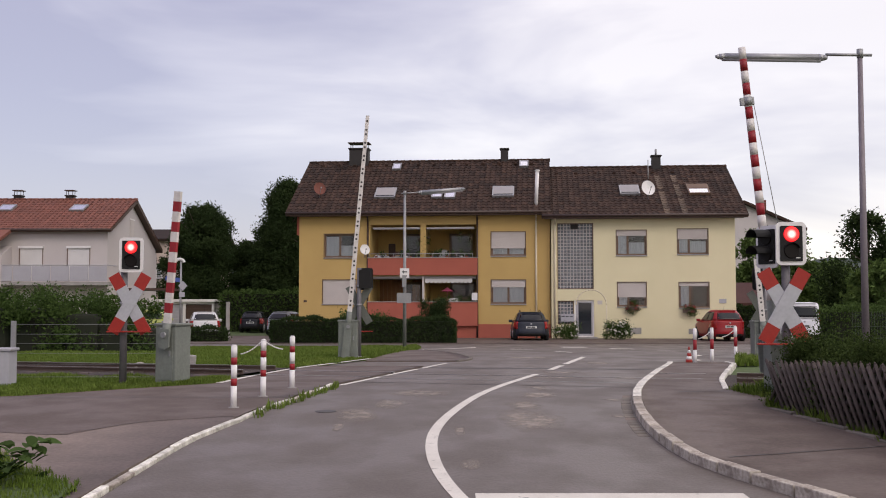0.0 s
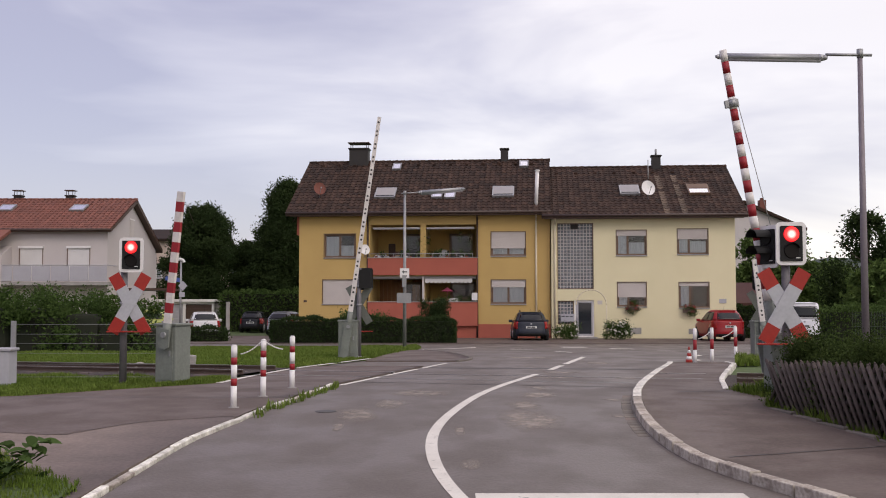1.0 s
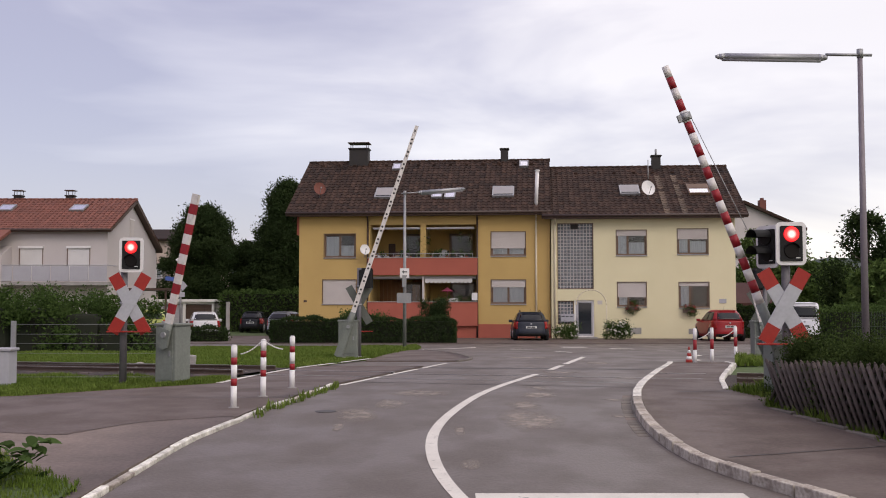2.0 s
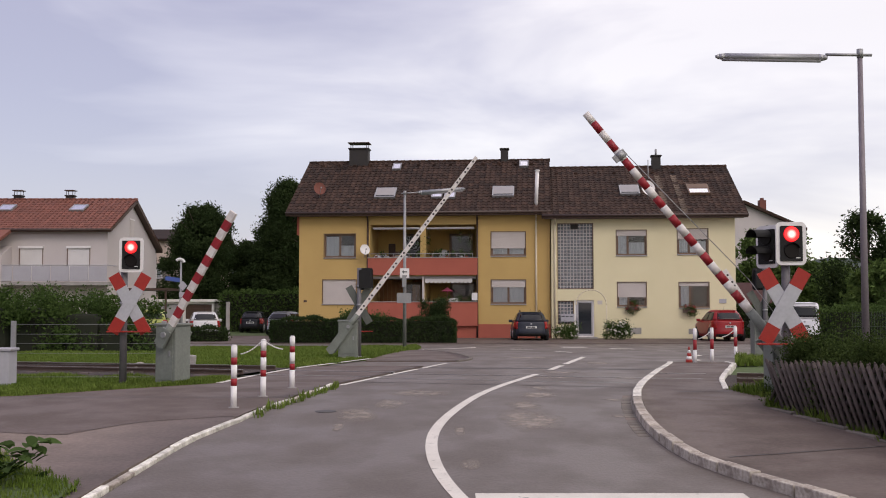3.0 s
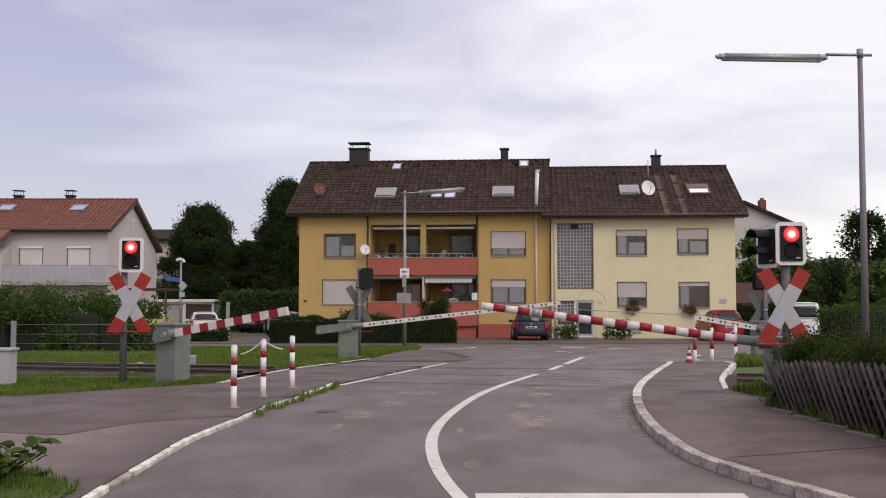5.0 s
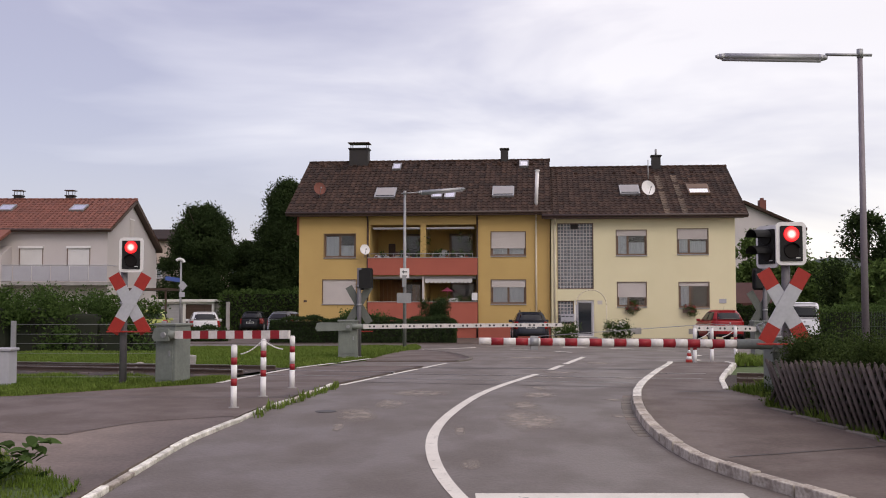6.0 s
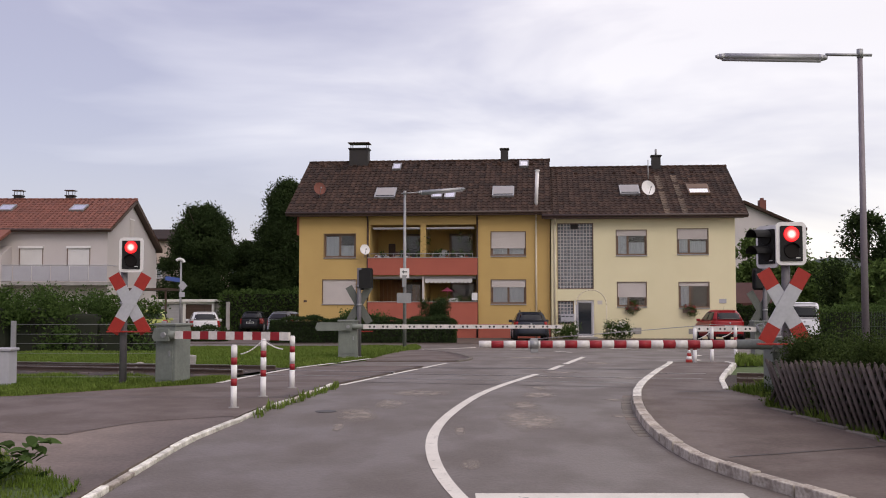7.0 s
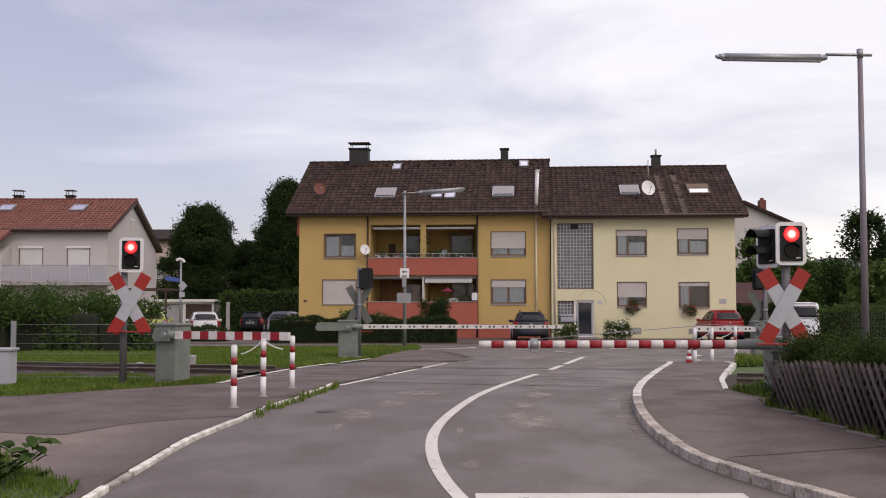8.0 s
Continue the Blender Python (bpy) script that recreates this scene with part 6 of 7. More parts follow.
hedge(pose(16.9, 58, -0.03), 2.4, 1.2, 1.75, 6, M["leaf_dark"], "green hedge beside the cream house", 0.07, 300)


def shrub(m, blobs, per, leaf, material, seed, label, name="shrub", flowers=None, core=True):
    t = thing(name, m, label, "shrub")
    bm = bm_new()
    r = random.Random(seed)
    for k in range(5):
        b = blobs[r.randrange(len(blobs))]
        tube(bm, (b[0] * 0.3, b[1] * 0.3, -0.05), (b[0] * 0.9, b[1] * 0.9, b[2]), 0.03, 0.01, 6)
    part("stems", bm, M["bark"], t)
    tagged(leaf_cloud("foliage", blobs, per, 0.4, leaf, material, seed, t), "dense leaves")
    if flowers:
        fm, n, fs = flowers
        pts = []
        for _ in range(n):
            b = blobs[r.randrange(len(blobs))]
            a = r.uniform(0, 6.28)
            pts.append((b[0] + math.cos(a) * b[3] * 0.8, b[1] - abs(math.sin(a)) * b[3], b[2] + r.uniform(-0.3, 0.9) * b[3], fs))
        tagged(leaf_cloud("blossoms", pts, 6, fs, fs * 0.9, M[fm], seed + 1, t), "small blossoms")
    return t


r = random.Random(21)
# the overgrown bank behind the track
blobs = []
for k in range(330):
    x = r.uniform(-19, 9.3)
    top = 2.15 - 0.5 * ease(4.5, 9, x) + 0.25 * noise.noise((x * 0.7, 0.3, 0))
    blobs.append((x, r.uniform(-1.3, 1.2), max(0.15, top - 0.25 - 1.7 * r.random() ** 1.6), r.uniform(0.3, 0.5)))
bank = shrub(pose(-19.0, 36.5, 0.1), blobs, 360, 0.062, M["leaf_mid"], 31, "overgrown green shrubs behind the railway", "shrubbery")
# row of boxes coloured as the deep shade within the bank
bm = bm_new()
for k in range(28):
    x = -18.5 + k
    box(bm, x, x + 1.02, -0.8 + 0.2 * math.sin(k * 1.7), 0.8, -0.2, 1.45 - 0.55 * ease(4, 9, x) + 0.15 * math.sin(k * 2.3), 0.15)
part("twig_core", bm, M["hedge_shade"], bank, "near-black filler for the shaded inside")
# round bush on the balcony side and small bushes before the parapets
shrub(pose(-0.45, 52.2, 0), [(r.uniform(-0.55, 0.55), r.uniform(-0.4, 0.4), 0.4 + 1.5 * k / 34, 0.34 - 0.1 * k / 34) for k in range(34)], 260, 0.045, M["leaf_dark"], 32, "dark green upright bush before the balcony", "bush")
shrub(pose(-3.9, 53.2, 0), [(r.uniform(-1.0, 1.0), r.uniform(-0.4, 0.4), r.uniform(0.3, 1.25), 0.3) for k in range(34)], 220, 0.045, M["leaf_mid"], 33, "leafy green bush before the balcony", "bush")
# rose bushes each side of the entrance
shrub(pose(6.35, 55.2, 0), [(r.uniform(-0.5, 0.5), r.uniform(-0.3, 0.3), r.uniform(0.15, 0.6), 0.24) for k in range(14)], 190, 0.045, M["leaf_mid"], 34, "green bush with white flowers by the entrance", "rose_bush", ("white_flower", 16, 0.05))
shrub(pose(8.9, 55.0, 0), [(r.uniform(-0.55, 0.55), r.uniform(-0.3, 0.3), r.uniform(0.15, 0.75), 0.24) for k in range(18)], 190, 0.045, M["leaf_mid"], 35, "green bush with white roses by the entrance", "rose_bush", ("white_flower", 40, 0.06))
for u, z, nm in ((4.55, 1.62, "a"), (7.5, 1.5, "b")):
    p = HOUSE @ Vector((u, -0.5, z))
    fb = thing("flower_box", Matrix.Translation(p) @ pose(0, 0, 0, 0, 0, -5), "window box of hanging red flowers", "flower box", "window boxes")
    bm = bm_new()
    box(bm, -0.35, 0.35, -0.1, 0.13, -0.16, 0.02, 0.01)
    part("planter", bm, M["brown"], fb)
    leaf_cloud("foliage", [(r.uniform(-0.3, 0.3), -0.05, r.uniform(-0.35, 0.25), 0.14) for _ in range(9)], 50, 0.1, 0.04, M["leaf_mid"], 36, fb)
    leaf_cloud("blossoms", [(r.uniform(-0.32, 0.32), -0.12, r.uniform(-0.15, 0.28), 0.07) for _ in range(9)], 8, 0.06, 0.045, M["red_flower"], 37, fb)

# garden hedge over the paling fence, wild and light
FENCE_A, FENCE_B = Vector((4.3, 13.9, 0)), Vector((5.17, 8.2, 0))
fd = (FENCE_B - FENCE_A).normalized()
fn = Vector((-fd.y, fd.x, 0))
blobs = []
for k in range(240):
    s = r.uniform(-0.35, 6.2)
    d = 0.46 + r.uniform(-0.3, 0.5)
    p = FENCE_A + fd * s + fn * d
    top = 1.02 + 0.1 * noise.noise((s * 1.3, 0, 0)) + 0.02 * s
    blobs.append((p.x - FENCE_A.x, p.y - FENCE_A.y, top - 0.16 - (top - 0.3) * r.random() ** 1.7, r.uniform(0.13, 0.21)))
shrub(pose(FENCE_A.x, FENCE_A.y, 0.2), blobs, 620, 0.019, M["leaf_light"], 40, "untrimmed light green hedge behind the wooden fence", "garden_hedge")

gh = bpy.data.objects["garden_hedge"]
# dark boxes added as painted shade behind the fence and leaves
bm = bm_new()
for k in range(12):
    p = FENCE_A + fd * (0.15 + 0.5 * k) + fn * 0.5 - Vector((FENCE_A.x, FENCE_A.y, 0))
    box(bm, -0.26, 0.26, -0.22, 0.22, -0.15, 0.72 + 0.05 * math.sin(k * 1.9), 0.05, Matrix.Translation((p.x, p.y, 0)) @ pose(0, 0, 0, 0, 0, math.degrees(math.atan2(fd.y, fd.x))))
part("twig_core", bm, M["hedge_shade"], gh, "near-black filler for the shaded inside")


def paling_fence():
    t = thing("picket_fence", pose(0, 0, 0), "weathered brown fence of crossed half-round slats before a hedge", "fence")
    rnd = random.Random(8)

    def foot(q):
        p = FENCE_A + fd * q
        return Vector((p.x, p.y, ground_z(p.x, p.y) + 0.06))
    for layer in (0, 1):
        for k in range(43):
            q = -0.05 + k * 0.138 + rnd.uniform(-0.012, 0.012)
            h = 0.64 + 0.075 * min(q, 4.0) + rnd.uniform(-0.02, 0.02)
            lean = 0.52 * (1 if layer == 0 else -1) + rnd.uniform(-0.03, 0.03)
            lo = foot(q + lean / 2) + fn * (0.035 * layer) + Vector((0, 0, 0.03))
            hi = foot(q - lean / 2) + fn * (0.035 * layer)
            hi.z = foot(q).z + h
            ax = (hi - lo).normalized()
            bm = bm_new()
            r0 = 0.023 + rnd.uniform(-0.003, 0.003)
            tube(bm, lo, hi - ax * 0.035, r0, r0 * 0.95, 8)
            tube(bm, hi - ax * 0.035, hi, r0 * 0.95, 0.006, 8)
            part("slat", bm, M["timber"], t)
    for zz in (0.18, 0.52):
        bm = bm_new()
        for q0, q1 in ((0, 2.0), (2.0, 4.0), (4.0, 5.8)):
            tube(bm, foot(q0) + fn * 0.075 + Vector((0, 0, zz)), foot(q1) + fn * 0.075 + Vector((0, 0, zz)), 0.03, None, 8)
        part("fence_rail", bm, M["timber"], t)
    for q in (0.1, 2.2, 4.3, 5.7):
        p = foot(q) + fn * 0.13
        bm = bm_new()
        tube(bm, (p.x, p.y, -0.1), (p.x, p.y, p.z + 0.6), 0.045, None, 8)
        part("fence_post", bm, M["timber"], t)
    # low edging stones under the slats
    for k in range(9):
        p = FENCE_A + fd * (0.3 + k * 0.62) - fn * 0.07
        bm = bm_new()
        box(bm, -0.3, 0.3, -0.04, 0.04, -0.1, 0.115, 0.012)
        ob = part("edging_stone", bm, M["sett"], t)
        ob.matrix_basis = Matrix.Translation((p.x, p.y, ground_z(0, p.y))) @ pose(0, 0, 0, 0, 0, math.degrees(math.atan2(fd.y, fd.x)))


paling_fence()


def grass_field(name, spots, label, h0, h1, blades=4, seed=0):
    """Tufts of bent blades at the given ground spots."""
    rs = np.random.RandomState(seed)
    V, F = [], []
    for x, y, z, k in spots:
        for _ in range(blades):
            a = rs.uniform(0, 6.28)
            h = rs.uniform(h0, h1) * k * (0.55 + 0.9 * max(0.0, 0.5 + noise.noise((x * 1.3, y * 1.3, 3.0))))
            w = 0.007 * k + h * 0.05
            bx, by = x + rs.normal(0, 0.03 * k), y + rs.normal(0, 0.03 * k)
            lean = rs.uniform(0.1, 0.6) * h
            c, s = math.cos(a), math.sin(a)
            q = len(V)
            V += [(bx - s * w, by + c * w, z), (bx + s * w, by - c * w, z), (bx + c * lean * 0.4 + s * w * 0.7, by + s * lean * 0.4 - c * w * 0.7, z + h * 0.6),
                  (bx + c * lean * 0.4 - s * w * 0.7, by + s * lean * 0.4 + c * w * 0.7, z + h * 0.6), (bx + c * lean, by + s * lean, z + h)]
            F += [(q, q + 1, q + 2, q + 3), (q + 3, q + 2, q + 4)]
    me = bpy.data.meshes.new(name)
    me.from_pydata(V, [], F)
    me.materials.append(M["grass"])
    return tagged(new(name, me), label, "grass", kind="stuff")


def track_y(x):
    return 21.2 - (x + 2.0) * math.tan(radians(15.5))


spots = []
r = random.Random(50)
gx, gy = [q[0] for q in GRASS_L], [q[1] for q in GRASS_L]
for _ in range(24000):
    x = r.uniform(-13, -3.85)
    lo = float(np.interp(x, gx, gy))
    hi = track_y(x) - 2.0
    if hi > lo:
        y = lo + (hi - lo) * r.random() ** 1.2
        edge = min(1.0, 0.45 + (y - lo) * 1.5)
        spots.append((x, y, ground_z(x, y) - 0.02, edge))
grass_field("grass_verge", spots, "rough green grass verge beside the footpath", 0.03, 0.105, 5, 1)
spots = []
for _ in range(90000):
    y = 21 + 25.3 * r.random() ** 1.25
    right = curve_at(LAWN_R, y) - 0.02 if y > 26.8 else curve_at(PATH_L, max(y, 18.5)) - 0.15
    x = right - (r.random() ** 1.3) * 20
    if y > track_y(x) + 2.2 and not (x < -9 and 34.5 < y < 38) and y < 46.2 + 0.3 * noise.noise((x, 0, 0)):
        spots.append((x, y, ground_z(x, y) - 0.02, 1.0 + 0.6 * ease(-4.5, -2.5, x) * ease(28, 36, y) + 0.5 * ease(0.5, 0, right - x)))
grass_field("grass_bank", spots, "green grass between the railway and the side road", 0.022, 0.07, 3, 2)
spots = []
for _ in range(3600):
    # tufts under the hedge, by the right-hand signal and along the path's end
    s = r.random()
    if s < 0.4:
        x, y = r.uniform(4.25, 5.6), r.uniform(15.0, 17.2)
        if x < 4.3 + (16.4 - y) * 0.15 or y > 16.3 + (x - 4.3) * 0.9:
            continue
    elif s < 0.7:
        p = FENCE_A + fd * r.uniform(-0.3, 6) + fn * r.uniform(-0.02, 0.15)
        x, y = p.x, p.y
    else:
        x, y = r.uniform(6.7, 9.5), r.uniform(24.3, 27.5)
        if y < 24.2 or x < 6.6 + (y - 24) * 0.25:
            continue
    spots.append((x, y, ground_z(x, y) + 0.0, 1.0))
grass_field("grass_tufts", spots, "tufts of green grass by the pavement", 0.06, 0.2, 5, 3)
spots = []
for _ in range(80):
    # weeds in the kerb joint at the end of the footpath
    y = r.uniform(13.6, 18.3)
    spots.append((curve_at(KERB_L, y) + r.uniform(-0.02, 0.12), y, ground_z(0, y) + 0.0, 0.5 + 0.4 * r.random()))
for _ in range(3000):
    x, y = r.uniform(-6.5, -3.05), r.uniform(7.5, 11.4)
    if y < 9.2 + (-3.0 - x) * 1.1 and x < curve_at(KERB_L, y) - 0.1:
        spots.append((x, y, ground_z(x, y) + 0.05, 0.42))
grass_field("weeds", spots, "green weeds in kerb joints and corners", 0.06, 0.17, 5, 4)
bm = bm_new()
sheet(bm, lambda y: -8, lambda y: min(-3.1, -3.05 - max(0, y - 9.2) / 1.1), steps(4, 11.6, 0.4), 0.045, 8)
tagged(part("verge", bm, M["soil"]), "patch of weedy soil beside the footpath", "verge", kind="structure")

# big-leaved plant in the near corner
pl = thing("burdock_plant", pose(-3.95, 9.35, 0.1), "low plant with broad dark green leaves", "plant")
leafm = bpy.data.meshes.new("broad_leaf")
bm = bm_new()
prof = [(0.0, 0.0), (0.055, 0.05), (0.075, 0.11), (0.06, 0.17), (0.025, 0.22), (0.0, 0.245)]
L_, R_, C_ = [], [], []
for w, y in prof:
    zc = 0.25 * y - 1.1 * y * y
    C_.append(bm.verts.new((0, y, zc)))
    L_.append(bm.verts.new((-w, y, zc + w * 0.25)))
    R_.append(bm.verts.new((w, y, zc + w * 0.25)))
for k in range(5):
    for A, B in ((L_, C_), (C_, R_)):
        try:
            bm.faces.new((A[k], B[k], B[k + 1], A[k + 1]))
        except ValueError:
            pass
bmesh.ops.remove_doubles(bm, verts=bm.verts[:], dist=0.0005)
for f in bm.faces:
    f.smooth = True
bm.to_mesh(leafm)
bm.free()
leafm.materials.append(M["leaf_mid"])
rnd = random.Random(77)
for k in range(84):
    ob = new("leaf", leafm)
    ob.parent = pl
    cx, cy = rnd.uniform(-0.75, 0.5), rnd.uniform(-0.35, 0.4)
    ob.matrix_basis = pose(cx, cy, rnd.uniform(0.02, 0.34), rnd.uniform(-20, 35), rnd.uniform(-20, 20), rnd.uniform(0, 360)) @ Matrix.Scale(rnd.uniform(0.45, 0.9), 4)
bm = bm_new()
for k in range(14):
    a = rnd.uniform(0, 6.28)
    tube(bm, (0, 0, -0.05), (math.cos(a) * 0.5, math.sin(a) * 0.3, 0.25), 0.008, 0.004, 5)
part("stems", bm, M["leaf_mid"], pl)

# far wooded ridge
bm = bm_new()
prev = None
for k in range(121):
    x = -900 + 15 * k
    top = 36 + 14 * noise.noise((x * 0.004, 1.7, 0)) + 3 * noise.noise((x * 0.03, 0, 0)) + (16 if x < -100 else 0) + 17 * ease(250, 420, x)
    cur = [bm.verts.new((x, 900, -5)), bm.verts.new((x, 960, top * 0.7)), bm.verts.new((x, 1080, top))]
    if prev:
        for i in range(2):
            bm.faces.new((prev[i], cur[i], cur[i + 1], prev[i + 1]))
    prev = cur
tagged(part("backdrop_ridge", bm, M["hill"]), "far dark wooded ridge on the horizon", "hill", kind="structure")


# ---- parked cars ----
def car(m, paint, length=3.9, width=1.7, height=1.48, label="", van=False, slope=0.42):
    """A hatchback or small van built from rounded slices: its tail is at the origin and looks along -y."""
    c = thing("car", m, label, "car", "parked cars")
    hw = width / 2
    zs = height * (0.64 if not van else 0.57)
    up = height - zs
    L0 = length
    # slices: height, tail, nose, half width, squareness
    lower = [(0.19, 0.14, L0 - 0.16, hw * 0.9, 5), (0.25, 0.04, L0 - 0.05, hw * 0.965, 5), (0.36, 0.0, L0 - 0.01, hw * 0.99, 4.6), (0.5, 0.0, L0, hw, 4.6), (0.58, 0.035, L0 - 0.03, hw, 4.8),
             (zs * 0.8, 0.05, L0 - 0.1, hw * 0.995, 5), (zs * 0.88, 0.055, L0 - 0.3, hw * 0.985, 5), (zs * 0.95, 0.065, L0 * 0.84, hw * 0.97, 5), (zs, 0.08, L0 * 0.76, hw * 0.945, 5)]
    k = 0.9 if van else 0.70
    sl = 0.07 if van else slope
    fr = 0.16 if van else 0.24
    upper = [(zs, 0.08, L0 * 0.75, hw * 0.945, 5), (zs + up * 0.3, 0.09 + sl * 0.22, L0 * (0.75 - fr * 0.3), hw * (0.94 - (0.94 - k) * 0.3), 5), (zs + up * 0.7, 0.10 + sl * 0.66, L0 * (0.75 - fr * 0.72), hw * (0.94 - (0.94 - k) * 0.72), 4.6),
             (zs + up * 0.88, 0.11 + sl * 0.92, L0 * (0.75 - fr * 0.98), hw * k * 0.985, 4.2), (zs + up * 0.96, 0.18 + sl, L0 * (0.75 - fr) - 0.12, hw * k * 0.9, 4), (height, 0.5 + sl, L0 * (0.75 - fr) - 0.5, hw * k * 0.62, 3)]

    def level(rows, z):
        zz = [q[0] for q in rows]
        return [float(np.interp(z, zz, [q[i] for q in rows])) for i in (1, 2, 3, 4)]

    def shell(rows, n=48):
        bm, prev = bm_new(), None
        for z, y0, y1, w, e in rows:
            ring = []
            for i in range(n):
                t = 2 * math.pi * (i + 0.5) / n
                cx, sy = math.cos(t), math.sin(t)
                ring.append(bm.verts.new((w * math.copysign(abs(cx) ** (2 / e), cx), (y0 + y1) / 2 + (y1 - y0) / 2 * math.copysign(abs(sy) ** (2 / e), sy), z)))
            if prev:
                for i in range(n):
                    bm.faces.new((prev[i], prev[(i + 1) % n], ring[(i + 1) % n], ring[i])).smooth = True
            else:
                bm.faces.new(ring[::-1])
            prev = ring
        bm.faces.new(prev).smooth = True
        return bm

    def skin(rows, side, u0, u1, z0, z1, off, thick=0.02, slant=0.0):
        """A plate that follows the shell: side "rear", "left", "right" or "front"; u runs from -1 to 1."""
        bm, g = bm_new(), []
        for j in range(7):
            z = z0 + (z1 - z0) * j / 6
            y0, y1, w, e = level(rows, z)
            row = []
            for i in range(11):
                u = u0 + (u1 - u0) * i / 10 + slant * j / 6 * (1 if i > 5 else 0)
                v = max(0.0, 1 - abs(u) ** e) ** (1 / e)
                yc, hl = (y0 + y1) / 2, (y1 - y0) / 2
                if side in ("rear", "front"):
                    d = -1 if side == "rear" else 1
                    row.append(bm.verts.new(((w + off) * u, yc + d * (hl + off) * v, z)))
                else:
                    d = -1 if side == "left" else 1
                    row.append(bm.verts.new((d * (w + off) * v, yc + (hl + off) * u, z)))
            g.append(row)
        for p, q in zip(g, g[1:]):
            for i in range(10):
                bm.faces.new((p[i], p[i + 1], q[i + 1], q[i])).smooth = True
        bmesh.ops.recalc_face_normals(bm, faces=bm.faces[:])
        bmesh.ops.solidify(bm, geom=bm.faces[:], thickness=thick)
        bmesh.ops.recalc_face_normals(bm, faces=bm.faces[:])
        return bm

    part("body", shell(lower), paint, c, "painted body shell")
    part("cabin", shell(upper), paint, c)
    rw = part("rear_window", skin(upper, "rear", -0.78, 0.78, zs + up * 0.14, zs + up * 0.76, 0.006), M["car_glass"], c, "dark rear window")
    part("windscreen", skin(upper, "front", -0.84, 0.84, zs + up * 0.08, zs + up * 0.84, 0.006), M["car_glass"], c, "dark windscreen")
    for side, sx in (("left", -1), ("right", 1)):
        for u0, u1 in ((-0.72, -0.1), (-0.06, 0.6)):
            part("side_window", skin(upper, side, u0, u1, zs + up * 0.1, zs + up * 0.8, 0.006), M["car_glass"], c, "dark side window")
        z0, z1 = (zs * 0.62, zs + 0.02) if not van else (zs * 0.72, zs + up * 0.45)
        a, b = sorted((sx * 0.76, sx * 0.985)) if not van else sorted((sx * 0.86, sx * 0.985))
        part("tail_light", skin(lower if not van else lower[:-1] + upper, "rear", a, b, z0, z1, 0.012), M["tail"], c, "red tail light")
        a, b = sorted((sx * 0.45, sx * 0.93))
        part("headlight", skin(lower, "front", a, b, zs * 0.68, zs * 0.84, 0.01), M["blind_white"], c)
        bm = bm_new()
        box(bm, sx * hw * 0.93, sx * (hw + 0.14), L0 * 0.62, L0 * 0.655, zs - 0.04, zs + 0.1, 0.03)
        part("wing_mirror", bm, paint, c)
        for y in (0.66, L0 - 0.78):
            w = new("wheel")
            w.parent = c
            w.matrix_basis = Matrix.Translation((sx * (hw - 0.1), y, 0.3))
            bm = bm_new()
            prev = None
            for q, rr in ((-0.1, 0.2), (-0.1, 0.285), (-0.07, 0.305), (0.07, 0.305), (0.1, 0.285), (0.1, 0.2)):
                if prev and prev[0] != q:
                    tube(bm, (prev[0], 0, 0), (q, 0, 0), prev[1], rr, 20, False)
                prev = (q, rr)
            tube(bm, (-0.101, 0, 0), (-0.099, 0, 0), 0.285, 0.285, 20)
            tube(bm, (0.099, 0, 0), (0.101, 0, 0), 0.285, 0.285, 20)
            part("tyre", bm, M["tyre"], w)
            bm = bm_new()
            tube(bm, (-0.106, 0, 0), (0.106, 0, 0), 0.19, None, 20)
            for q in range(5):
                t = 2 * math.pi * q / 5
                tube(bm, (sx * 0.106, 0, 0), (sx * 0.11, 0.17 * math.cos(t), 0.17 * math.sin(t)), 0.03, 0.022, 6)
            part("rim", bm, M["rim"], w)
            bm = bm_new()
            tube(bm, (sx * (hw - 0.22), y, 0.31), (sx * hw * 0.992, y, 0.31), 0.345, None, 20)
            part("wheel_arch", bm, M["darkpaint"], c)
    part("bumper_skirt", skin(lower, "rear", -0.8, 0.8, 0.21, 0.34, 0.008), M["darkpaint"], c)
    part("tailgate_joint", skin(lower, "rear", -0.9, 0.9, 0.575, 0.59, 0.003, 0.01), M["ink"], c)
    yp, zp = level(lower, zs * 0.72)[0], zs * 0.72
    bm = bm_new()
    prism(bm, rounded(0.52, 0.11, 0.01, 2, 0, zp), yp - 0.022, yp + 0.05, "y")
    pl = part("number_plate", bm, M["plate"], c, "white number plate")
    for q in range(2):
        bm = bm_new()
        box(bm, -0.2 + 0.2 * q, -0.03 + 0.22 * q, yp - 0.027, yp - 0.0225, zp - 0.03, zp + 0.03)
        part("plate_bar", bm, M["ink"], pl)
    bm = bm_new()
    yb = level(lower, zs * 0.9)[0]
    tube(bm, (0, yb + 0.02, zs * 0.9), (0, yb - 0.014, zs * 0.9), 0.045, None, 12)
    part("badge", bm, M["rim"], c)
    bm = bm_new()
    yw, zw = level(upper, zs + up * 0.16)[0], zs + up * 0.16
    box(bm, -0.28, 0.1, yw - 0.02, yw - 0.006, zw, zw + 0.018)
    part("wiper", bm, M["darkpaint"], rw)
    bm = bm_new()
    ys_, zt = level(upper, zs + up * 0.9)[0], zs + up * 0.92
    box(bm, -hw * k * 0.72, hw * k * 0.72, ys_ - 0.06, ys_ + 0.14, zt, zt + 0.03, 0.012)
    part("roof_spoiler", bm, paint, c)
    bm = bm_new()
    tube(bm, (0, L0 * 0.3, height - 0.03), (0, L0 * 0.3 - 0.12, height + 0.2), 0.008, 0.004, 6)
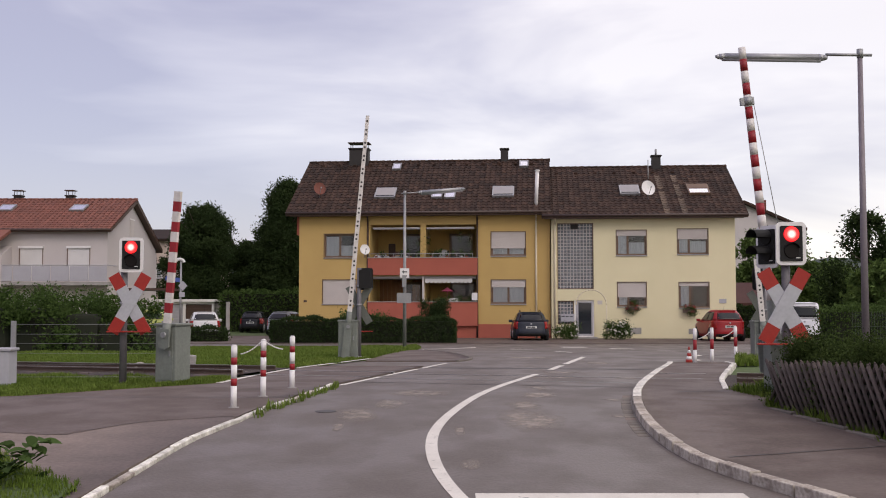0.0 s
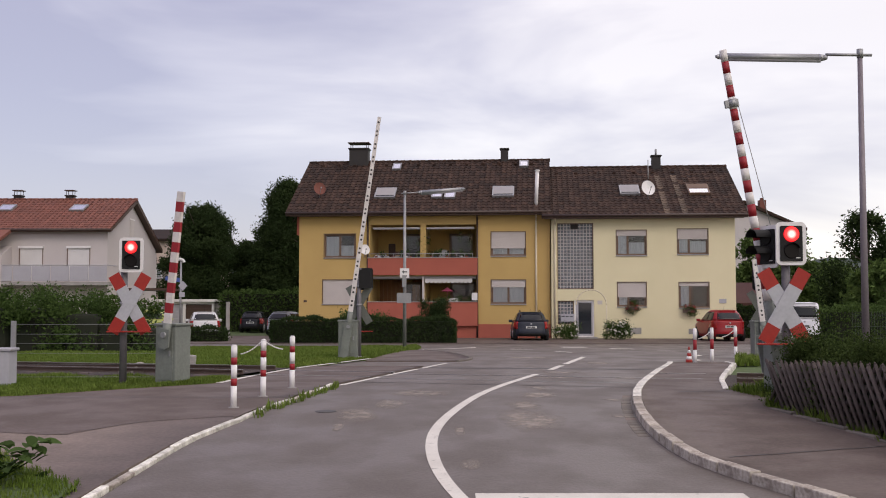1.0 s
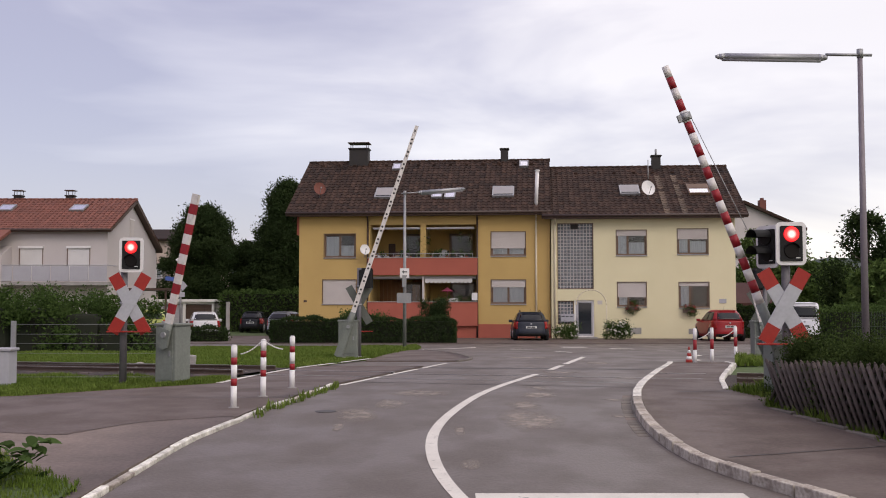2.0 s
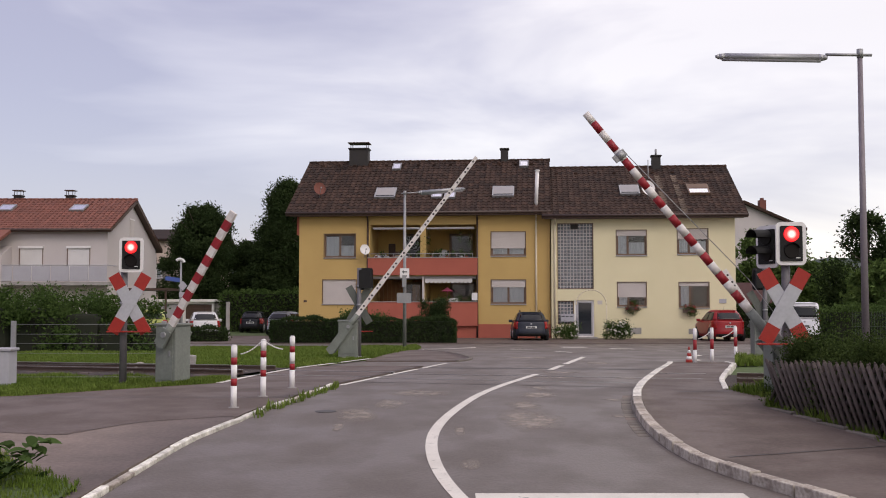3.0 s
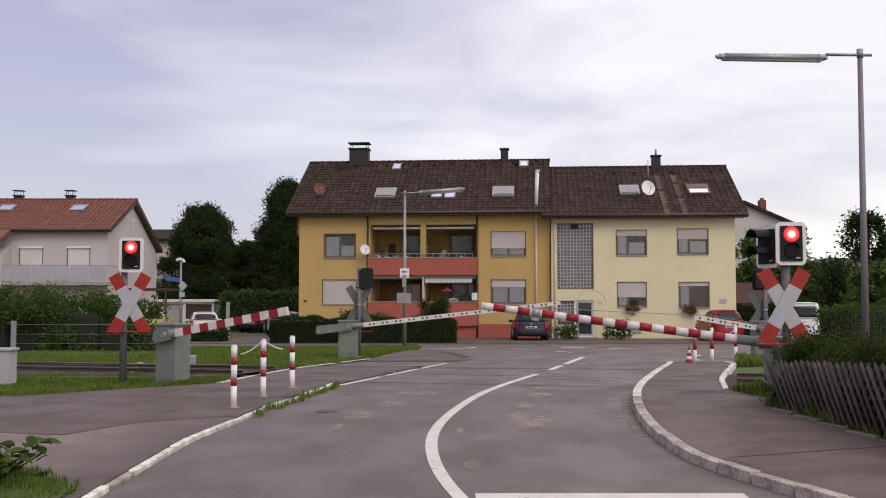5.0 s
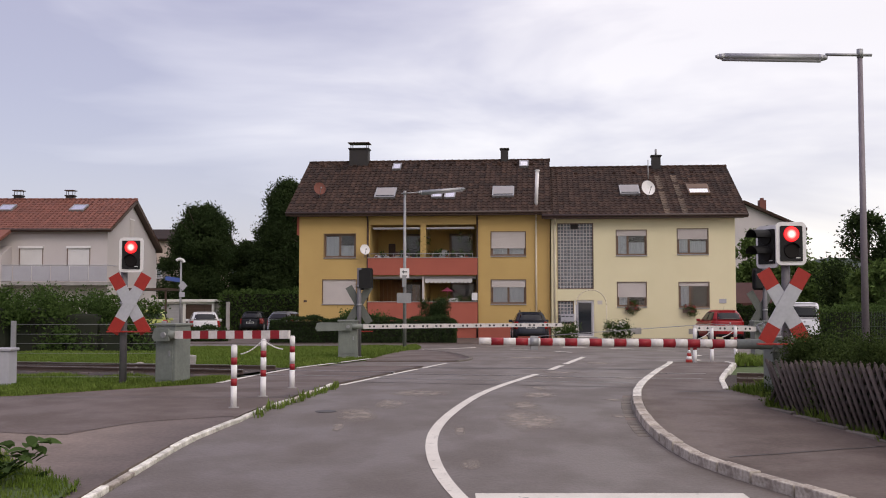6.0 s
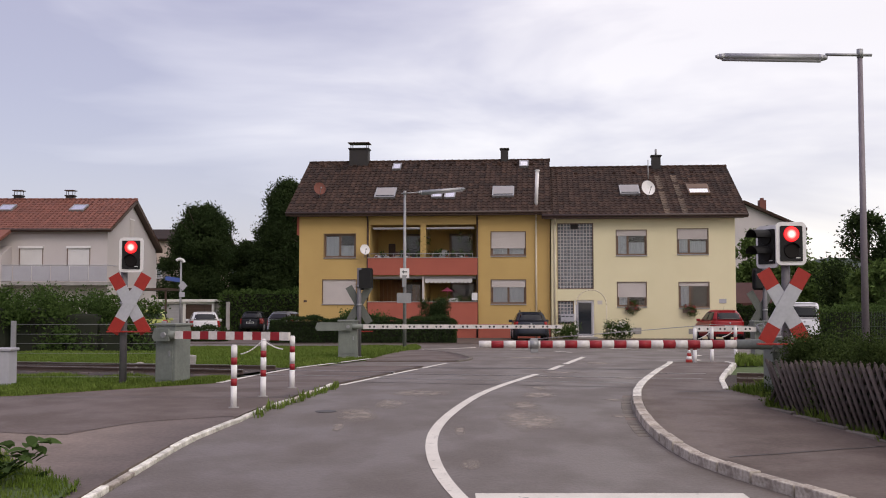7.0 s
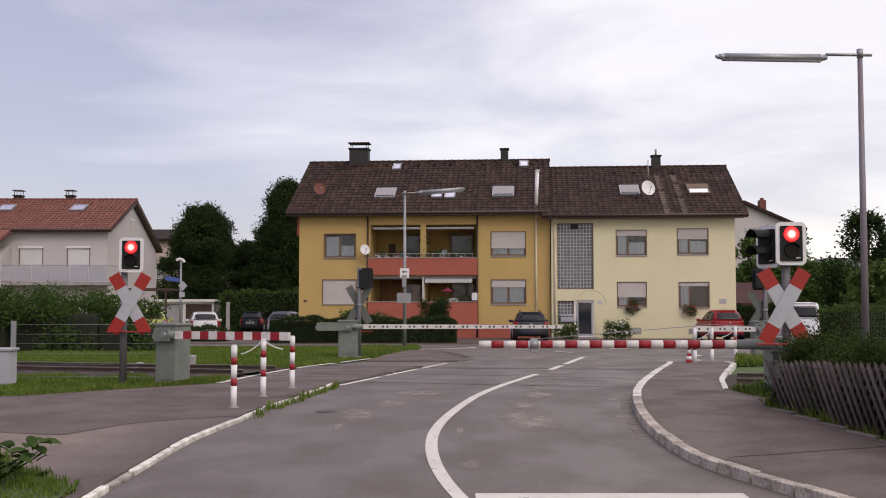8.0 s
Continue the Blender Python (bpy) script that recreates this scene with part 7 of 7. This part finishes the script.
    part("aerial", bm, M["darkpaint"], c)
    return c


blue = car_paint("midnight_blue", (0.03, 0.033, 0.045))
black = car_paint("black_metallic", (0.012, 0.012, 0.016))
redp = car_paint("bright_red", (0.30, 0.018, 0.022))
whitep = car_paint("white_lacquer", (0.68, 0.67, 0.68))
silver = car_paint("silver_metallic", (0.36, 0.37, 0.40))
lime = car_paint("pale_green", (0.42, 0.46, 0.14))
vanp = car_paint("van_white", (0.72, 0.72, 0.75))
dark_car = car(pose(4.35, 52.9, 0.0, 0, 0, -1), blue, 3.6, 1.76, 1.4, "dark blue hatchback with roof rails parked before the yellow house")
for sx in (-1, 1):
    bm = bm_new()
    sweep(bm, [(sx * 0.5, 0.75, 1.34), (sx * 0.5, 0.85, 1.44), (sx * 0.5, 1.75, 1.46), (sx * 0.5, 1.85, 1.34)], 0.022, 8)
    part("roof_rail", bm, M["darkpaint"], dark_car)
car(pose(13.8, 51.6, 0.0, 0, 0, 4), redp, 3.5, 1.68, 1.5, "bright red hatchback parked before the cream house")
car(pose(-12.7, 57.5, 0.0, 0, 0, 15), whitep, 3.9, 1.7, 1.38, "white hatchback parked near the garages")
car(pose(-12.65, 70.5, 0.0, 0, 0, -2), black, 3.6, 1.6, 1.36, "black hatchback parked by the tall hedge")
car(pose(-9.75, 63.0, 0.0, 0, 0, -14), silver, 4.0, 1.66, 1.38, "silver car half hidden behind a hedge")
car(pose(-15.2, 56.0, 0.0, 0, 0, 10), lime, 3.6, 1.64, 1.48, "pale green small car behind shrubs")
car(pose(16.65, 49.5, 0.0, 0, 0, -6), vanp, 4.2, 1.75, 1.86, "white small van parked by the hedge", True)


# ---- kerb stones, setts, road patches and seams ----
def kerb_run(name, keys, ya, yb, step, inset, wide, high, material, parent_label, painted_from=None, lift=0.0):
    root = thing(name, pose(0, 0, 0), parent_label, "kerb", kind="structure")
    rnd = random.Random(3)
    y = ya
    k = 0
    while y < yb:
        dy = step * rnd.uniform(0.75, 1.15)
        t = Vector((curve_at(keys, y + dy) - curve_at(keys, y), dy, 0))
        ln = t.length
        if ln > step * 1.15:
            dy *= step / ln
            t = Vector((curve_at(keys, y + dy) - curve_at(keys, y), dy, 0))
            ln = t.length
        x = curve_at(keys, y)
        n = Vector((t.y, -t.x, 0)).normalized() * inset
        bm = bm_new()
        gap = 0.03 if (painted_from and y > painted_from) or material is M["kerb_paint"] else 0.016
        box(bm, gap, ln - gap, -wide / 2, wide / 2, -0.14, high + rnd.uniform(-0.008, 0.008), 0.012)
        z0, z1 = ground_z(0, y), ground_z(0, y + dy)
        mat_ = M["kerb_paint"] if painted_from and y > painted_from else material
        if name == "kerb_left" and (rnd.random() < 0.22 or 15.2 < y < 16.3):
            mat_ = M["kerb"]
        ob = part("kerb_stone", bm, mat_, root)
        ob.matrix_basis = Matrix.Translation((x + n.x, y + n.y, z0 + lift)) @ pose(0, 0, 0, 0, -math.degrees(math.atan2(z1 - z0, ln)), math.degrees(math.atan2(t.y, t.x)) + rnd.uniform(-0.8, 0.8))
        y += dy
        k += 1
    return root


kerb_run("kerb_right", KERB_R, 0.0, 24.4, 0.55, 0.065, 0.125, 0.10, M["kerb"], "pale granite kerb curving round the pavement, painted white at the crossing", 15.2)
kerb_run("kerb_left", KERB_L, 4.0, 18.2, 0.62, -0.06, 0.08, 0.036, M["kerb_paint"], "low kerb of worn white-painted stones along the footpath")
kerb_run("kerb_path", [(16.4, 4.32), (18.7, 4.85), (21.0, 5.55), (24.0, 6.5)], 16.4, 24.0, 0.75, -0.02, 0.09, 0.1, M["kerb_paint"], "white-painted kerb stones beside the rails", None)
kerb_run("kerb_island", ISLAND, 26.35, 36.2, 0.6, 0.0, 0.1, 0.04, M["sett"], "weathered kerb at the footpath's end")

# a gutter row of small setts along the right kerb
gut = thing("gutter", pose(0, 0, 0), "row of worn stone setts along the kerb", "gutter", kind="structure")
rnd = random.Random(9)
y = 12.2
while y < 16.2:
    x = curve_at(KERB_R, y)
    t = Vector((curve_at(KERB_R, y + 0.2) - x, 0.2, 0))
    n = Vector((-t.y, t.x, 0)).normalized()
    bm = bm_new()
    box(bm, 0.008, 0.2, -0.07, 0.07, -0.08, 0.005 + rnd.uniform(-0.003, 0.004), 0.008)
    ob = part("sett", bm, M["sett"] if rnd.random() < 0.8 else M["asphalt_pale"], gut)
    ob.matrix_basis = Matrix.Translation((x + n.x * 0.09, y + n.y * 0.09, ground_z(0, y))) @ pose(0, 0, 0, 0, -1.5, math.degrees(math.atan2(t.y, t.x)) + rnd.uniform(-2, 2))
    y += 0.2 * t.y / t.length * 1.05 + 0.0


def patch(bm, cx, cy, rx, ry, lift, seed):
    """A flat worn patch with a ragged outline."""
    wear = bm.verts.layers.float.new("wear")
    rim, mid = [], []
    for k in range(28):
        a = 2 * math.pi * k / 28
        f = 1 + 0.35 * noise.noise((math.cos(a) * 1.3 + seed, math.sin(a) * 1.3, seed * 1.7)) + 0.12 * noise.noise((math.cos(a) * 4 + seed, math.sin(a) * 4, 0))
        for ring, q, strength in ((rim, 1.35, 0.0), (mid, 0.62, 1.0)):
            x, y = cx + rx * f * q * math.cos(a), cy + ry * f * q * math.sin(a)
            v = bm.verts.new((x, y, ground_z(x, y) + lift))
            v[wear] = strength
            ring.append(v)
    c = bm.verts.new((cx, cy, ground_z(cx, cy) + lift))
    c[wear] = 1.0
    for k in range(28):
        j = (k + 1) % 28
        bm.faces.new((mid[k], mid[j], c))
        bm.faces.new((rim[k], rim[j], mid[j], mid[k]))


for k, (cx, cy, rx, ry) in enumerate(((1.15, 14.95, 0.21, 0.42), (1.09, 13.57, 0.3, 0.78), (1.45, 16.37, 0.25, 0.4), (1.57, 17.73, 0.11, 0.36), (2.47, 15.63, 0.12, 0.17), (2.25, 13.84, 0.08, 0.15), (3.67, 25.74, 0.3, 0.5), (3.45, 20.27, 0.22, 0.24),
                                      (-0.33, 16.73, 0.36, 0.5), (-0.74, 15.12, 0.17, 0.5), (-1.1, 13.98, 0.2, 0.55), (-1.25, 12.93, 0.06, 0.3), (0.27, 10.5, 0.08, 0.25), (0.2, 12.6, 0.05, 0.3), (2.4, 22.0, 0.4, 0.3), (1.9, 20.4, 0.6, 0.22), (2.2, 28.5, 0.6, 0.4))):
    bm = bm_new()
    patch(bm, cx, cy, rx, ry, 0.0035, k * 3.1)
    tagged(part("road_patch", bm, M["patch"]), "pale worn patch in the asphalt", "road patch", kind="structure")

def cross_seam(x0, y0, x1, y1, w, lift=0.004):
    bm = bm_new()
    prev = None
    for k in range(25):
        s = k / 24
        x, y = x0 + (x1 - x0) * s, y0 + (y1 - y0) * s + 0.05 * noise.noise((s * 6, x0, 0))
        cur = [bm.verts.new((x, y - w / 2, ground_z(x, y) + lift)), bm.verts.new((x, y + w / 2, ground_z(x, y) + lift))]
        if prev:
            bm.faces.new((prev[0], cur[0], cur[1], prev[1]))
        prev = cur
    tagged(part("tar_seam", bm, M["seam"]), "dark tar seam in the asphalt", "seam", kind="structure")


cross_seam(-2.9, 24.1, 5.0, 23.0, 0.22)
cross_seam(-2.3, 19.4, 3.2, 17.9, 0.07)
cross_seam(-4.1, 12.45, -3.62, 13.17, 0.014, 0.035)
cross_seam(2.75, 10.4, 5.0, 11.2, 0.03, 0.094)
cross_seam(3.4, 15.9, 4.4, 16.1, 0.05, 0.094)

# dashes on the side road
for x0, y0, x1, y1, w in ((2.49, 39.85, 3.30, 39.85, 1.1), (4.84, 44.11, 5.85, 44.11, 1.1), (3.52, 33.88, 3.85, 32.23, 0.9), (6.42, 41.36, 7.20, 40.64, 1.1), (7.22, 36.41, 7.34, 33.88, 1.0), (-0.74, 39.00, 1.33, 43.64, 1.0), (6.83, 29.32, 7.10, 29.69, 0.5), (6.26, 26.83, 6.45, 27.11, 0.5)):
    bm = bm_new()
    prev = None
    for k in range(9):
        x, y = x0 + (x1 - x0) * k / 8, y0 + (y1 - y0) * k / 8
        cur = [bm.verts.new((x, y + d * w / 2, ground_z(x, y + d * w / 2) + 0.016)) for d in (-1, 1)]
        if prev:
            bm.faces.new((prev[0], cur[0], cur[1], prev[1]))
        prev = cur
    tagged(part("road_dash", bm, M["paint"]), "white painted dash on the side road", "road marking", kind="structure")

# manhole cover
mh = thing("manhole_cover", pose(-1.55, 14.3, ground_z(0, 14.3)), "small dark iron cover in the road", "manhole cover")
bm = bm_new()
tube(bm, (0, 0, -0.02), (0, 0, 0.006), 0.14, None, 20)
part("lid", bm, M["seam"], mh)
# small litter and stones on the grass and footpath
for x, y, s in ((-7.0, 24.9, 0.14), (-9.2, 25.2, 0.12)):
    st = thing("stone", pose(x, y, ground_z(x, y)), "pale stone lying in the grass", "stone")
    bm = bm_new()
    bmesh.ops.create_icosphere(bm, subdivisions=2, radius=s)
    for v in bm.verts:
        v.co *= 1 + 0.3 * noise.noise(v.co * 9 + Vector((x, y, 0)))
        v.co.z *= 0.5
    part("boulder", bm, M["kerb"], st)
# concrete stumps behind the left-hand cross
st = thing("concrete_stump", pose(-5.9, 21.2 + 3.2, 0.25), "broken pale concrete stump by the track", "concrete block")
bm = bm_new()
box(bm, -0.1, 0.28, -0.12, 0.12, -0.05, 0.3, 0.03, pose(0, 0, 0, 0, 6, 10))
part("block", bm, M["concrete"], st)
bm = bm_new()
box(bm, -0.02, 0.1, -0.05, 0.05, 0.28, 0.55, 0.02)
part("stub", bm, M["concrete"], st)


# ---- what moves: the four barrier arms close ----
SWING_NEAR = [(0.0, 5.7), (0.5, 6.3), (1.0, 9.4), (1.5, 14.0), (1.7, 16.6), (2.8, 35.3), (3.0, 39.2), (3.5, 52.4), (4.0, 64.6), (4.2, 69.2), (4.5, 75.4), (4.7, 78.7), (5.8, 88.6), (6.0, 89.4), (6.5, 90.0), (8.0, 90.0)]
SWING_FAR = [(0.0, 5.0), (0.5, 5.3), (1.0, 8.2), (1.5, 12.6), (1.7, 14.8), (2.8, 32.6), (3.0, 37.0), (3.5, 49.8), (4.0, 62.9), (4.5, 77.4), (4.7, 80.4), (5.8, 88.8), (6.0, 89.5), (6.5, 90.0), (8.0, 90.0)]
SWING_FOOT = [(0.0, 5.0), (0.5, 5.1), (1.0, 6.5), (1.5, 9.4), (1.7, 11.0), (2.8, 28.0), (3.0, 33.4), (3.5, 46.2), (4.0, 59.5), (4.5, 71.7), (4.7, 75.5), (5.8, 88.4), (6.0, 89.3), (6.5, 90.0), (8.0, 90.0)]


def motions():
    # the long near arm sits a little off its shaft's axis
    for arm, rows, side, off in ((arm_near, SWING_NEAR, -1, -0.035), (arm_far, SWING_FAR, 1, 0.0), (arm_foot_near, SWING_FOOT, 1, 0.0), (arm_foot_far, SWING_FOOT, -1, 0.0)):
        walk(arm, [(t, arm_home[arm.name] @ pose(0, 0, 0, 0, a * side, 0) @ Matrix.Translation((off, 0, 0))) for t, a in rows])


motions()
